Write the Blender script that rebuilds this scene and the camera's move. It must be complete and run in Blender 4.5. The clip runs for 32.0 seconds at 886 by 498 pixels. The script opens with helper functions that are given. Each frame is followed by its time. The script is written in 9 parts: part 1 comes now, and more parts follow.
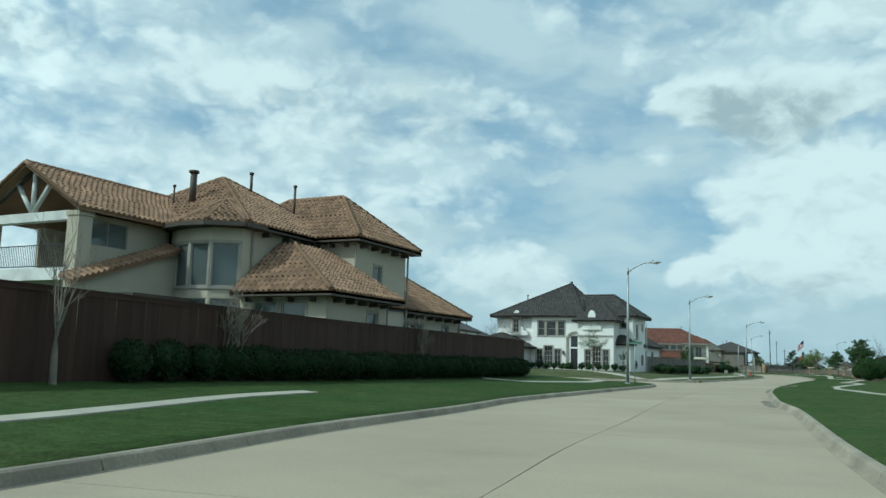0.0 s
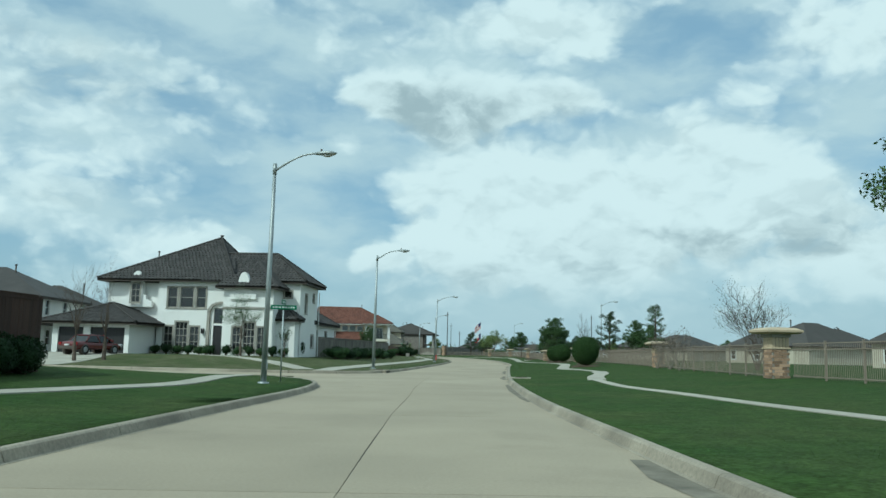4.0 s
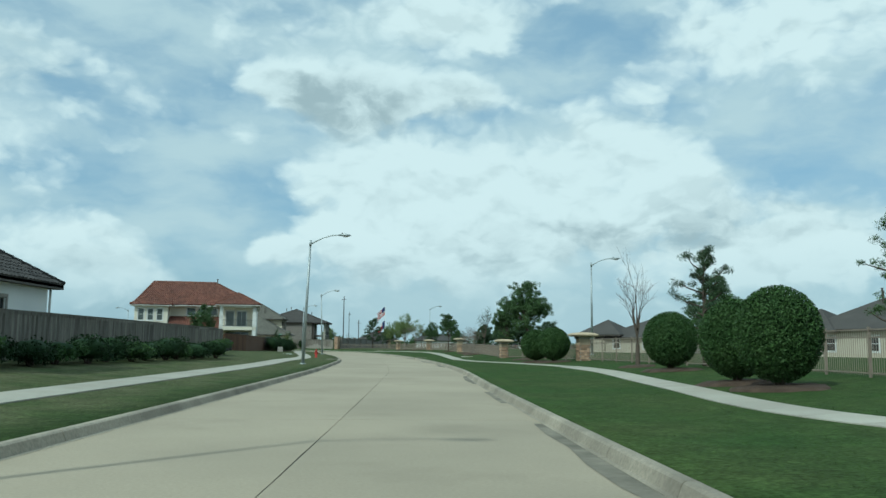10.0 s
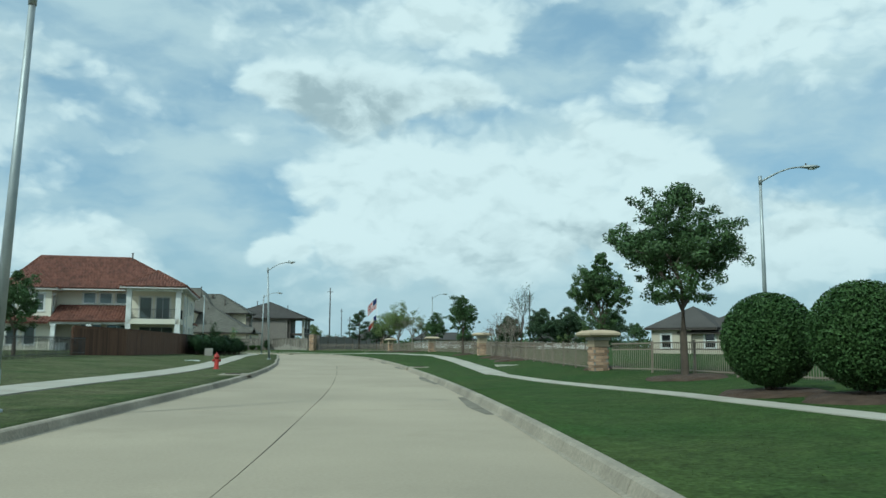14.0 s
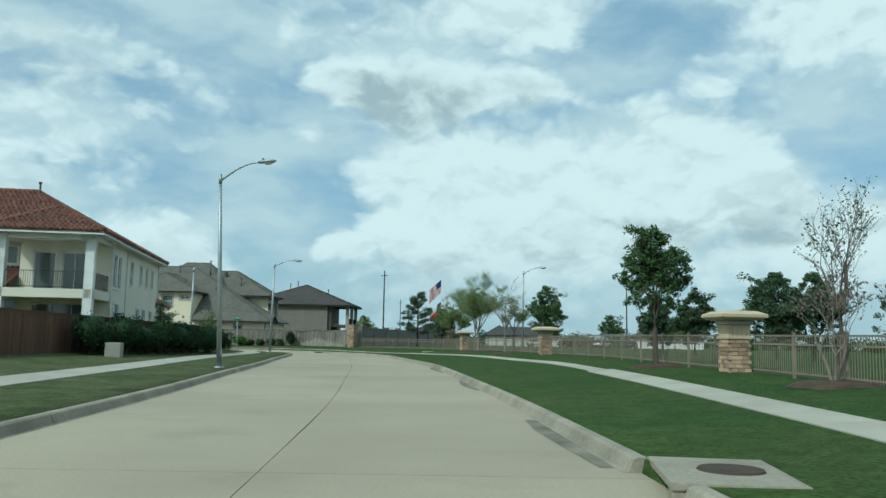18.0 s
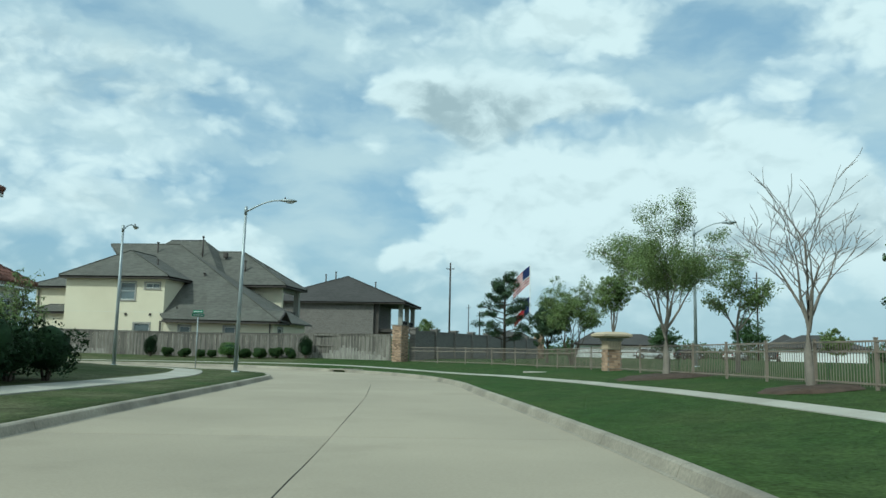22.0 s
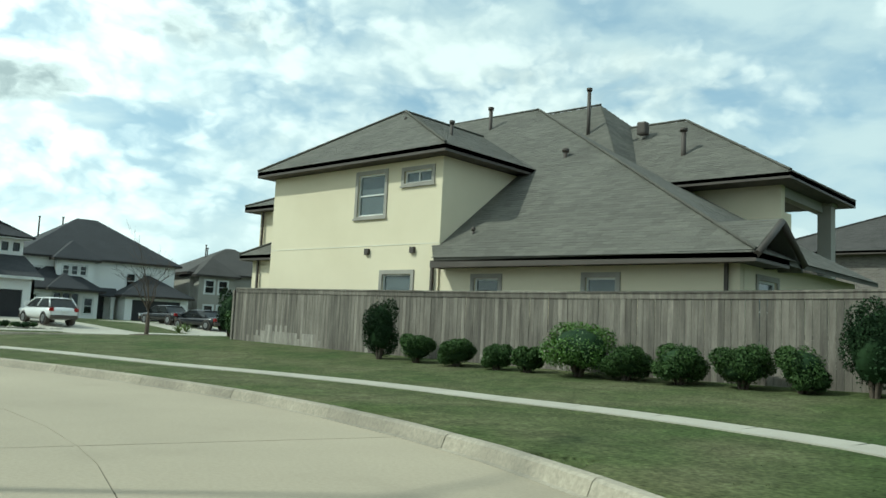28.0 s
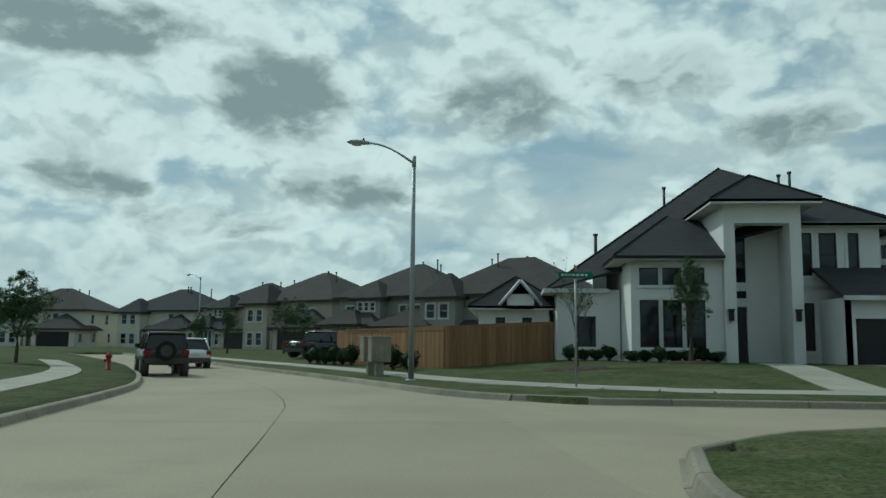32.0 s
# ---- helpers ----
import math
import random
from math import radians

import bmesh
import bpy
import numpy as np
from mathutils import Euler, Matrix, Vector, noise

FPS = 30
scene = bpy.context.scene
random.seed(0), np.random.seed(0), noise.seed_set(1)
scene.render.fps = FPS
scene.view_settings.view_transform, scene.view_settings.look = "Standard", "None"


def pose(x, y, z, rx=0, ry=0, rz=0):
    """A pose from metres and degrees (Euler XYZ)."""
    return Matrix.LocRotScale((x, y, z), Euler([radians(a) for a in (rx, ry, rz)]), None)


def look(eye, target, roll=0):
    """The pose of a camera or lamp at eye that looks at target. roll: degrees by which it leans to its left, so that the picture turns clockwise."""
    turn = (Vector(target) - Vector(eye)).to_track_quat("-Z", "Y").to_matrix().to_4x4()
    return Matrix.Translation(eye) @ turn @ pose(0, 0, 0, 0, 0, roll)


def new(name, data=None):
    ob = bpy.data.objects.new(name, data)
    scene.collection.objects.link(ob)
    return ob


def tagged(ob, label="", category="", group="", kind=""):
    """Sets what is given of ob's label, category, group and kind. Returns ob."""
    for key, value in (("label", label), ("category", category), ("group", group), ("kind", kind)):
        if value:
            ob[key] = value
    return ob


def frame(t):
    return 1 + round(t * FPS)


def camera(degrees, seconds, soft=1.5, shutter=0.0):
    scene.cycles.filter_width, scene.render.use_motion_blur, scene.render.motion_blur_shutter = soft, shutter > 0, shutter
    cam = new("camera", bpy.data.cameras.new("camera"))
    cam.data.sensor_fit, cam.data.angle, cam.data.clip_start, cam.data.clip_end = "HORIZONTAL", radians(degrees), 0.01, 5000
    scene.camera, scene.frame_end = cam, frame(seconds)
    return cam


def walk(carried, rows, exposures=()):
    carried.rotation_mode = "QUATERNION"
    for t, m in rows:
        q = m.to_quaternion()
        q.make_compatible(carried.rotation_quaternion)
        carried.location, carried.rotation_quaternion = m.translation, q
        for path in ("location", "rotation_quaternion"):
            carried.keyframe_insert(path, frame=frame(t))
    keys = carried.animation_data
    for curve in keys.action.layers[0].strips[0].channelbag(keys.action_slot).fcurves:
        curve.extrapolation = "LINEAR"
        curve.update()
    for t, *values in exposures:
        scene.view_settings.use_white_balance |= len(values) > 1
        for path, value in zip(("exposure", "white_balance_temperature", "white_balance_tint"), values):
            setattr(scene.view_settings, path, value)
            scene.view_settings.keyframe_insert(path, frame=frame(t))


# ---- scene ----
PATH = [
    (0, (0.373, -0.418, 1.352), (-0.523, 1.35, 1.624), 1.6),
    (0.5, (-0.794, 2.412, 1.355), (-1.506, 4.261, 1.626), 1.5),
    (1, (-1.696, 5.397, 1.355), (-2.252, 7.3, 1.622), 1.5),
    (1.5, (-2.491, 8.671, 1.353), (-2.918, 10.607, 1.616), 1.2),
    (2, (-3.122, 12.255, 1.363), (-3.451, 14.209, 1.63), 1.1),
    (2.5, (-3.66, 15.962, 1.378), (-3.921, 17.927, 1.646), 1.2),
    (3, (-4.147, 19.555, 1.381), (-4.364, 21.527, 1.639), 1.1),
    (3.5, (-4.524, 23.062, 1.385), (-4.714, 25.037, 1.64), 1.3),
    (4, (-4.964, 27.182, 1.397), (-5.132, 29.159, 1.648), 1.2),
    (4.5, (-5.398, 31.465, 1.392), (-5.548, 33.445, 1.631), 1.1),
    (6.5, (-7.153, 48.873, 1.358), (-7.223, 50.859, 1.588), 0.8),
    (7, (-7.441, 52.846, 1.354), (-7.496, 54.832, 1.582), 0.7),
    (7.5, (-7.666, 56.821, 1.376), (-7.705, 58.808, 1.601), 0.7),
    (8, (-7.817, 60.834, 1.355), (-7.838, 62.821, 1.58), 0.5),
    (8.5, (-7.906, 65.006, 1.354), (-7.906, 66.992, 1.585), 0.3),
    (9, (-7.831, 69.128, 1.354), (-7.806, 71.114, 1.591), -0.1),
    (9.5, (-7.797, 73.679, 1.375), (-7.744, 75.664, 1.612), 0.1),
    (10, (-7.734, 78.189, 1.399), (-7.659, 80.173, 1.635), 0.6),
    (10.5, (-7.735, 82.702, 1.376), (-7.649, 84.686, 1.611), 0.4),
    (11, (-7.649, 87.498, 1.39), (-7.567, 89.482, 1.629), 0.2),
    (11.5, (-7.612, 92.182, 1.383), (-7.534, 94.166, 1.624), 0.2),
    (12, (-7.524, 96.761, 1.381), (-7.441, 98.745, 1.623), 0.1),
    (12.5, (-7.471, 101.64, 1.379), (-7.387, 103.624, 1.621), 0.3),
    (13, (-7.389, 106.523, 1.356), (-7.308, 108.506, 1.597), 0.4),
    (13.5, (-7.241, 111.322, 1.33), (-7.162, 113.306, 1.571), 0.3),
    (14, (-7.112, 115.717, 1.374), (-7.038, 117.702, 1.61), 0.3),
    (14.5, (-7.049, 120.242, 1.356), (-6.984, 122.228, 1.579), 0.5),
    (16.5, (-8.251, 140.819, 1.357), (-8.246, 142.806, 1.58), 1.0),
    (17, (-8.455, 145.428, 1.358), (-8.478, 147.415, 1.583), 0.9),
    (17.5, (-8.807, 149.889, 1.364), (-8.857, 151.875, 1.592), 0.9),
    (18, (-9.166, 154.349, 1.366), (-9.244, 156.335, 1.592), 1.1),
    (18.5, (-9.57, 158.924, 1.35), (-9.669, 160.91, 1.571), 1.1),
    (19, (-9.935, 163.302, 1.355), (-10.047, 165.286, 1.58), 1.0),
    (19.5, (-10.34, 167.78, 1.355), (-10.461, 169.762, 1.591), 1.0),
    (20, (-10.741, 172.17, 1.358), (-10.877, 174.15, 1.599), 1.2),
    (20.5, (-11.18, 176.573, 1.374), (-11.347, 178.55, 1.624), 1.4),
    (21, (-11.632, 180.809, 1.392), (-11.836, 182.783, 1.646), 1.6),
    (21.5, (-12.429, 185.434, 1.373), (-12.655, 187.405, 1.624), 1.0),
    (22, (-13.046, 189.643, 1.379), (-13.284, 191.614, 1.626), 1.2),
    (22.5, (-13.678, 194.051, 1.389), (-13.914, 196.023, 1.628), 1.2),
    (23, (-14.224, 198.286, 1.402), (-14.452, 200.258, 1.645), 1.2),
    (23.5, (-14.744, 202.554, 1.396), (-14.969, 204.528, 1.629), 1.4),
    (24, (-15.286, 206.795, 1.373), (-15.518, 208.769, 1.596), 1.7),
    (24.5, (-15.661, 210.918, 1.348), (-15.924, 212.888, 1.567), 2.1),
    (26.5, (-20.885, 225.676, 1.372), (-21.529, 227.559, 1.573), -0.6),
    (27, (-22.367, 229.024, 1.373), (-23.231, 230.816, 1.577), 0.9),
    (27.5, (-24.262, 232.257, 1.37), (-25.375, 233.907, 1.568), 2.0),
    (28, (-26.707, 234.798, 1.367), (-28.05, 236.267, 1.563), 2.8),
    (28.5, (-29.602, 236.899, 1.368), (-31.158, 238.137, 1.585), 2.6),
    (29, (-32.609, 238.451, 1.371), (-34.349, 239.408, 1.608), 2.0),
    (29.5, (-35.731, 239.414, 1.377), (-37.603, 240.077, 1.617), 1.2),
    (30, (-38.868, 239.911, 1.359), (-40.816, 240.3, 1.593), 0.4),
    (30.5, (-42.201, 239.981, 1.353), (-44.18, 240.145, 1.585), 0.1),
    (31, (-45.387, 239.711, 1.379), (-47.374, 239.715, 1.61), 0.3),
    (31.5, (-48.617, 239.368, 1.381), (-50.601, 239.27, 1.614), 0.6),
    (32, (-51.768, 238.952, 1.369), (-53.748, 238.793, 1.605), 0.6),
]
cam = camera(57.0, 32.0)
walk(cam, [(t, look(eye, target, roll)) for t, eye, target, roll in PATH], exposures=[(0, -0.15, 5350, -11), (20, -0.13, 5350, -11), (22.5, -0.06, 5350, -11), (25, 0.12, 5700, -11), (27, 0.2, 5750, -11), (28.2, 0.15, 5750, -11), (29.0, -0.2, 5650, -11), (29.7, -0.57, 5550, -12), (32, -0.85, 5500, -12)])

# world: blue sky with broken cumulus, one sun from the south-west
SUN_DIR = Vector((-0.52, -0.64, 0.78)).normalized()
world = bpy.data.worlds.new("sky")
scene.world = world
world.use_nodes = True
wt = world.node_tree
bg = wt.nodes["Background"]
bg.inputs[1].default_value = 0.1


def wnode(kind, **inputs):
    n = wt.nodes.new(kind)
    for k, v in inputs.items():
        n.inputs[k.replace("_", " ")].default_value = v
    return n


def wmath(op, a, b=None, clamp=False):
    n = wt.nodes.new("ShaderNodeMath")
    n.operation, n.use_clamp = op, clamp
    for i, v in enumerate((a, b)):
        if v is None:
            continue
        if isinstance(v, (int, float)):
            n.inputs[i].default_value = v
        else:
            wt.links.new(v, n.inputs[i])
    return n.outputs[0]


def wmix(f, a, b):
    n = wt.nodes.new("ShaderNodeMix")
    n.data_type = "RGBA"
    for i, v in ((0, f), (6, a), (7, b)):
        if isinstance(v, (int, float, tuple)):
            n.inputs[i].default_value = v
        else:
            wt.links.new(v, n.inputs[i])
    return n.outputs[2]


sky = wt.nodes.new("ShaderNodeTexSky")
sky.sky_type = "NISHITA"
sky.sun_disc = False
sky.sun_elevation = math.asin(SUN_DIR.z)
sky.sun_rotation = math.atan2(SUN_DIR.x, SUN_DIR.y)
sky.dust_density = 1.6
geo = wt.nodes.new("ShaderNodeTexCoord")
sep = wt.nodes.new("ShaderNodeSeparateXYZ")
wt.links.new(geo.outputs["Generated"], sep.inputs[0])


def wramp(v, lo, hi, a=0.0, b=1.0):
    n = wt.nodes.new("ShaderNodeMapRange")
    n.interpolation_type = "SMOOTHSTEP"
    for i, x in zip((1, 2, 3, 4), (lo, hi, a, b)):
        n.inputs[i].default_value = x
    wt.links.new(v, n.inputs[0])
    return n.outputs[0]


def wvector(x, y, z=0.0):
    n = wt.nodes.new("ShaderNodeCombineXYZ")
    for i, v in enumerate((x, y, z)):
        if isinstance(v, (int, float)):
            n.inputs[i].default_value = v
        else:
            wt.links.new(v, n.inputs[i])
    return n.outputs[0]


def wnoise(at, scale, detail, rough=0.55, distort=0.0, colour=False):
    n = wnode("ShaderNodeTexNoise", Scale=scale, Detail=detail, Roughness=rough, Distortion=distort)
    wt.links.new(at, n.inputs["Vector"])
    return n.outputs[1 if colour else 0]


def wpuffs(at, scale):
    n = wt.nodes.new("ShaderNodeTexVoronoi")
    n.feature = "SMOOTH_F1"
    for key, value in (("Scale", scale), ("Detail", 2.0), ("Roughness", 0.55), ("Smoothness", 0.35)):
        n.inputs[key].default_value = value
    wt.links.new(at, n.inputs["Vector"])
    return n.outputs["Distance"]


# the sky by compass bearing (0 north, west below zero) and height, in degrees
bearing = wmath("MULTIPLY", wmath("ARCTAN2", sep.outputs[0], sep.outputs[1]), 180 / math.pi)
rise = wmath("MULTIPLY", wmath("ARCSINE", sep.outputs[2]), 180 / math.pi)


def drift(value, axis, reach, scale, shift):
    moved = wvector(wmath("MULTIPLY", bearing, 0.1), wmath("MULTIPLY", rise, 0.16), shift)
    parts = wt.nodes.new("ShaderNodeSeparateXYZ")
    wt.links.new(wnoise(moved, scale, 4.0, 0.55, 0.0, True), parts.inputs[0])
    return wmath("ADD", value, wmath("MULTIPLY", wmath("SUBTRACT", parts.outputs[axis], 0.5), reach))


# ragged outlines: every place in the sky is looked up a little aside
ragged_b = drift(drift(bearing, 0, 4.2, 1.3, 0.0), 0, 0.7, 6.0, 3.0)
ragged_r = drift(drift(rise, 1, 2.6, 1.3, 0.0), 1, 0.6, 6.0, 3.0)


def lobe(b, r, wide, high, gain):
    x = wmath("MULTIPLY", wmath("SUBTRACT", ragged_b, b), 1 / wide)
    y = wmath("MULTIPLY", wmath("SUBTRACT", ragged_r, r), 1 / high)
    return wramp(wmath("ADD", wmath("MULTIPLY", x, x), wmath("MULTIPLY", y, y)), 0.0, 1.9, gain * 1.05, 0.0)


def gather(lobes, total=0.0):
    for one in lobes:
        k = lobe(*one)
        total = k if isinstance(total, float) else wmath("ADD", total, k)
    return total


def billow(lift):
    at = wvector(wmath("MULTIPLY", ragged_b, 0.1), wmath("MULTIPLY", wmath("ADD", ragged_r, lift), 0.16), 1.7)
    return wmath("SUBTRACT", wmath("ADD", wmath("MULTIPLY", wnoise(at, 1.15, 7.0, 0.58), 0.9), 0.12), wmath("MULTIPLY", wpuffs(at, 3.4), 0.22))


# heaps and blue gaps to the north, then to the west
HEAPS_NORTH = [(-2.6, 9.6, 6.2, 4.6, 0.34), (5, 8, 8, 4.2, 0.30), (13.4, 11.4, 6, 3.9, 0.32), (21, 8, 8, 3.4, 0.25), (2.5, 13.4, 5, 2.2, 0.2), (-4.8, 17.4, 4.6, 2.5, 0.32), (-9.3, 18.0, 2.6, 1.6, 0.2), (2.6, 17.3, 4.4, 1.4, 0.22), (1, 21.9, 7, 2.0, 0.25), (24, 20.5, 8, 2.4, 0.25), (-22, 6.2, 4, 1.9, 0.25), (-9.6, 6.2, 1.7, 1.0, 0.3), (26, 5.7, 6, 2.2, 0.25), (-38, 14, 13, 7, 0.12)]
GAPS_NORTH = [(13, 21.4, 5, 1.7, -0.3), (-14.5, 10.5, 6, 3.2, -0.25), (28, 12.6, 6, 3, -0.28), (-22, 21, 6, 1.8, -0.16), (9.5, 18.3, 4, 1.4, -0.2)]
HEAPS_WEST = [(-106, 16.8, 5.4, 3.2, 0.2), (-91, 16.8, 5, 2.9, 0.2), (-101.5, 10.7, 6, 1.5, 0.2), (-71, 14.3, 4.2, 1.8, 0.22), (-120, 20, 8, 2.6, 0.22), (-110.4, 8.3, 6, 1.6, 0.2), (-119, 11.5, 5, 2.4, 0.18), (-59, 19.5, 8, 2.4, 0.15), (-78.5, 18.3, 5, 2.3, 0.2), (-106, 13.4, 5, 1.5, 0.12), (-84.5, 11.3, 4.4, 3, -0.32), (-66, 12.8, 2.4, 1.2, -0.2), (-113.5, 11.6, 2, 1.0, -0.2), (-30, 21.5, 6, 1.8, -0.2)]
# parts of the clouds that turn their shaded side to the street
SHADED_NORTH = [(-4.9, 16.7, 4.0, 2.1, 0.85), (-9.1, 17.7, 2.3, 1.2, 0.6), (2.4, 17.0, 3.8, 1.1, 0.5), (11, 7.2, 9, 1.7, 0.5), (21, 8.2, 7, 1.9, 0.5), (-1, 4.8, 9, 1.3, 0.45), (-30.5, 18, 8, 2.8, 0.5), (-28.4, 9.6, 5, 1.0, 0.45), (-21, 5.2, 4, 0.9, 0.35)]
SHADED_WEST = [(-106.3, 16.6, 4.4, 2.6, 1.0), (-91, 16.4, 4.2, 2.1, 0.85), (-101.5, 10.3, 5.5, 1.0, 0.75), (-71, 14.1, 3.8, 1.3, 0.8), (-120, 20.2, 7, 1.9, 1.1), (-110.4, 8.0, 5, 1.1, 0.65), (-118.7, 10.6, 4, 1.1, 0.65), (-58.5, 19.9, 6, 1.7, 0.55)]
to_west = wramp(bearing, -42.0, -82.0)
heap = billow(0.0)
cover = wmath("ADD", gather(HEAPS_NORTH + GAPS_NORTH + HEAPS_WEST), wmath("SUBTRACT", heap, wmath("SUBTRACT", 0.425, wmath("MULTIPLY", to_west, 0.14))))
mask = wramp(cover, -0.12, 0.20)
relief = wramp(wmath("SUBTRACT", billow(1.1), heap), -0.08, 0.18, 0.0, 0.5)
thick = wmath("MULTIPLY", wramp(cover, 0.14, 0.42), wmath("MULTIPLY", to_west, 0.45))
lumps = wramp(wnoise(wvector(wmath("MULTIPLY", ragged_b, 0.1), wmath("MULTIPLY", ragged_r, 0.16), 8.1), 2.2, 6.0, 0.6), 0.32, 0.68, 0.25, 1.1)
shade = wramp(wmath("ADD", wmath("ADD", wmath("MULTIPLY", relief, wmath("ADD", 0.8, wmath("MULTIPLY", to_west, 0.25))), thick), wmath("MULTIPLY", lumps, gather(SHADED_NORTH + SHADED_WEST))), 0.0, 1.15)
grey = wmix(to_west, (4.7, 5.15, 5.2, 1), (4.7, 5.15, 5.1, 1))
bright = wmix(to_west, (8.8, 8.9, 8.55, 1), (13.0, 13.1, 12.4, 1))
white = wmix(shade, bright, grey)
streaks = wnoise(wvector(wmath("MULTIPLY", ragged_b, 0.07), wmath("MULTIPLY", ragged_r, 0.17), 5.2), 1.5, 6.0, 0.5)
veil = wramp(streaks, 0.30, 0.66, 0.18, 0.92)
blue = wmix(wmath("MULTIPLY", to_west, 0.4), wmix(0.5, sky.outputs[0], (3.4, 5.2, 6.6, 1)), (6.2, 8.0, 8.9, 1))
thin = wmix(veil, blue, wmix(to_west, (6.6, 7.15, 7.15, 1), (8.9, 9.3, 9.1, 1)))
body = wmix(mask, thin, white)
haze = wramp(rise, -1.0, 8.0, 0.75, 0.0)
hazy = wmix(haze, body, wmix(to_west, (5.0, 5.9, 6.2, 1), (7.6, 8.2, 8.2, 1)))
wt.links.new(hazy, bg.inputs[0])
sun = new("sun", bpy.data.lights.new("sun", "SUN"))
sun.data.energy, sun.data.angle, sun.data.color = 2.7, radians(1.5), (1.0, 0.93, 0.82)
sun.matrix_world = look(SUN_DIR * 60, (0, 0, 0))


# materials
def material(name, col, col2=None, scale=1.2, fine=25.0, rough=0.8, bump=0.25, metal=0.0, piece=0.0, stretch=(1, 1, 1), spec=0.4, island=0.0, grime=0.12, blotch=0.0):
    m = bpy.data.materials.new(name)
    m.use_nodes = True
    t = m.node_tree
    p = t.nodes["Principled BSDF"]
    p.inputs["Roughness"].default_value = rough
    p.inputs["Metallic"].default_value = metal
    p.inputs["Specular IOR Level"].default_value = spec
    g = t.nodes.new("ShaderNodeNewGeometry")
    mp = t.nodes.new("ShaderNodeMapping")
    mp.inputs["Scale"].default_value = stretch
    t.links.new(g.outputs["Position"], mp.inputs[0])

    def noise_at(s, d, r=0.55):
        n = t.nodes.new("ShaderNodeTexNoise")
        n.inputs["Scale"].default_value, n.inputs["Detail"].default_value, n.inputs["Roughness"].default_value = s, d, r
        t.links.new(mp.outputs[0], n.inputs["Vector"])
        return n.outputs[0]

    def mix(f, a, b, kind="MIX"):
        n = t.nodes.new("ShaderNodeMix")
        n.data_type, n.blend_type = "RGBA", kind
        for i, v in ((0, f), (6, a), (7, b)):
            if isinstance(v, (int, float, tuple)):
                n.inputs[i].default_value = v
            else:
                t.links.new(v, n.inputs[i])
        return n.outputs[2]

    def ramp(v, lo, hi, a=0.0, b=1.0):
        n = t.nodes.new("ShaderNodeMapRange")
        for i, x in zip((1, 2, 3, 4), (lo, hi, a, b)):
            n.inputs[i].default_value = x
        t.links.new(v, n.inputs[0])
        return n.outputs[0]

    col2 = col2 or tuple(c * 0.72 for c in col)
    big, small = noise_at(scale, 5.0), noise_at(fine, 4.0, 0.65)
    c = mix(ramp(big, 0.35, 0.68), (*col, 1), (*col2, 1))
    c = mix(ramp(small, 0.3, 0.75, 0.0, grime * 3), c, tuple(x * 0.6 for x in col2) + (1,))
    if blotch:
        c = mix(ramp(noise_at(0.33, 7.0, 0.62), 0.56, 0.74, 0.0, blotch), c, tuple(x * 0.55 for x in col2) + (1,))
    if piece or island:
        if piece:
            src = t.nodes.new("ShaderNodeObjectInfo").outputs["Random"]
        else:
            src = g.outputs["Random Per Island"]
        k = ramp(src, 0, 1, 1 - (piece or island), 1 + (piece or island) * 0.8)
        grey = t.nodes.new("ShaderNodeCombineXYZ")
        for i in range(3):
            t.links.new(k, grey.inputs[i])
        c = mix(1.0, c, grey.outputs[0], "MULTIPLY")
    t.links.new(c, p.inputs["Base Color"])
    if bump:
        b = t.nodes.new("ShaderNodeBump")
        b.inputs["Strength"].default_value, b.inputs["Distance"].default_value = bump, 0.02
        t.links.new(small, b.inputs["Height"])
        t.links.new(b.outputs[0], p.inputs["Normal"])
    return m


def glass_material(name, tint):
    m = bpy.data.materials.new(name)
    m.use_nodes = True
    t = m.node_tree
    p = t.nodes["Principled BSDF"]
    p.inputs["Base Color"].default_value = (*tint, 1)
    p.inputs["Roughness"].default_value = 0.04
    p.inputs["Transmission Weight"].default_value = 0.55
    p.inputs["IOR"].default_value = 1.5
    n = t.nodes.new("ShaderNodeTexNoise")
    n.inputs["Scale"].default_value = 0.8
    b = t.nodes.new("ShaderNodeBump")
    b.inputs["Strength"].default_value = 0.04
    t.links.new(n.outputs[0], b.inputs["Height"])
    t.links.new(b.outputs[0], p.inputs["Normal"])
    return m




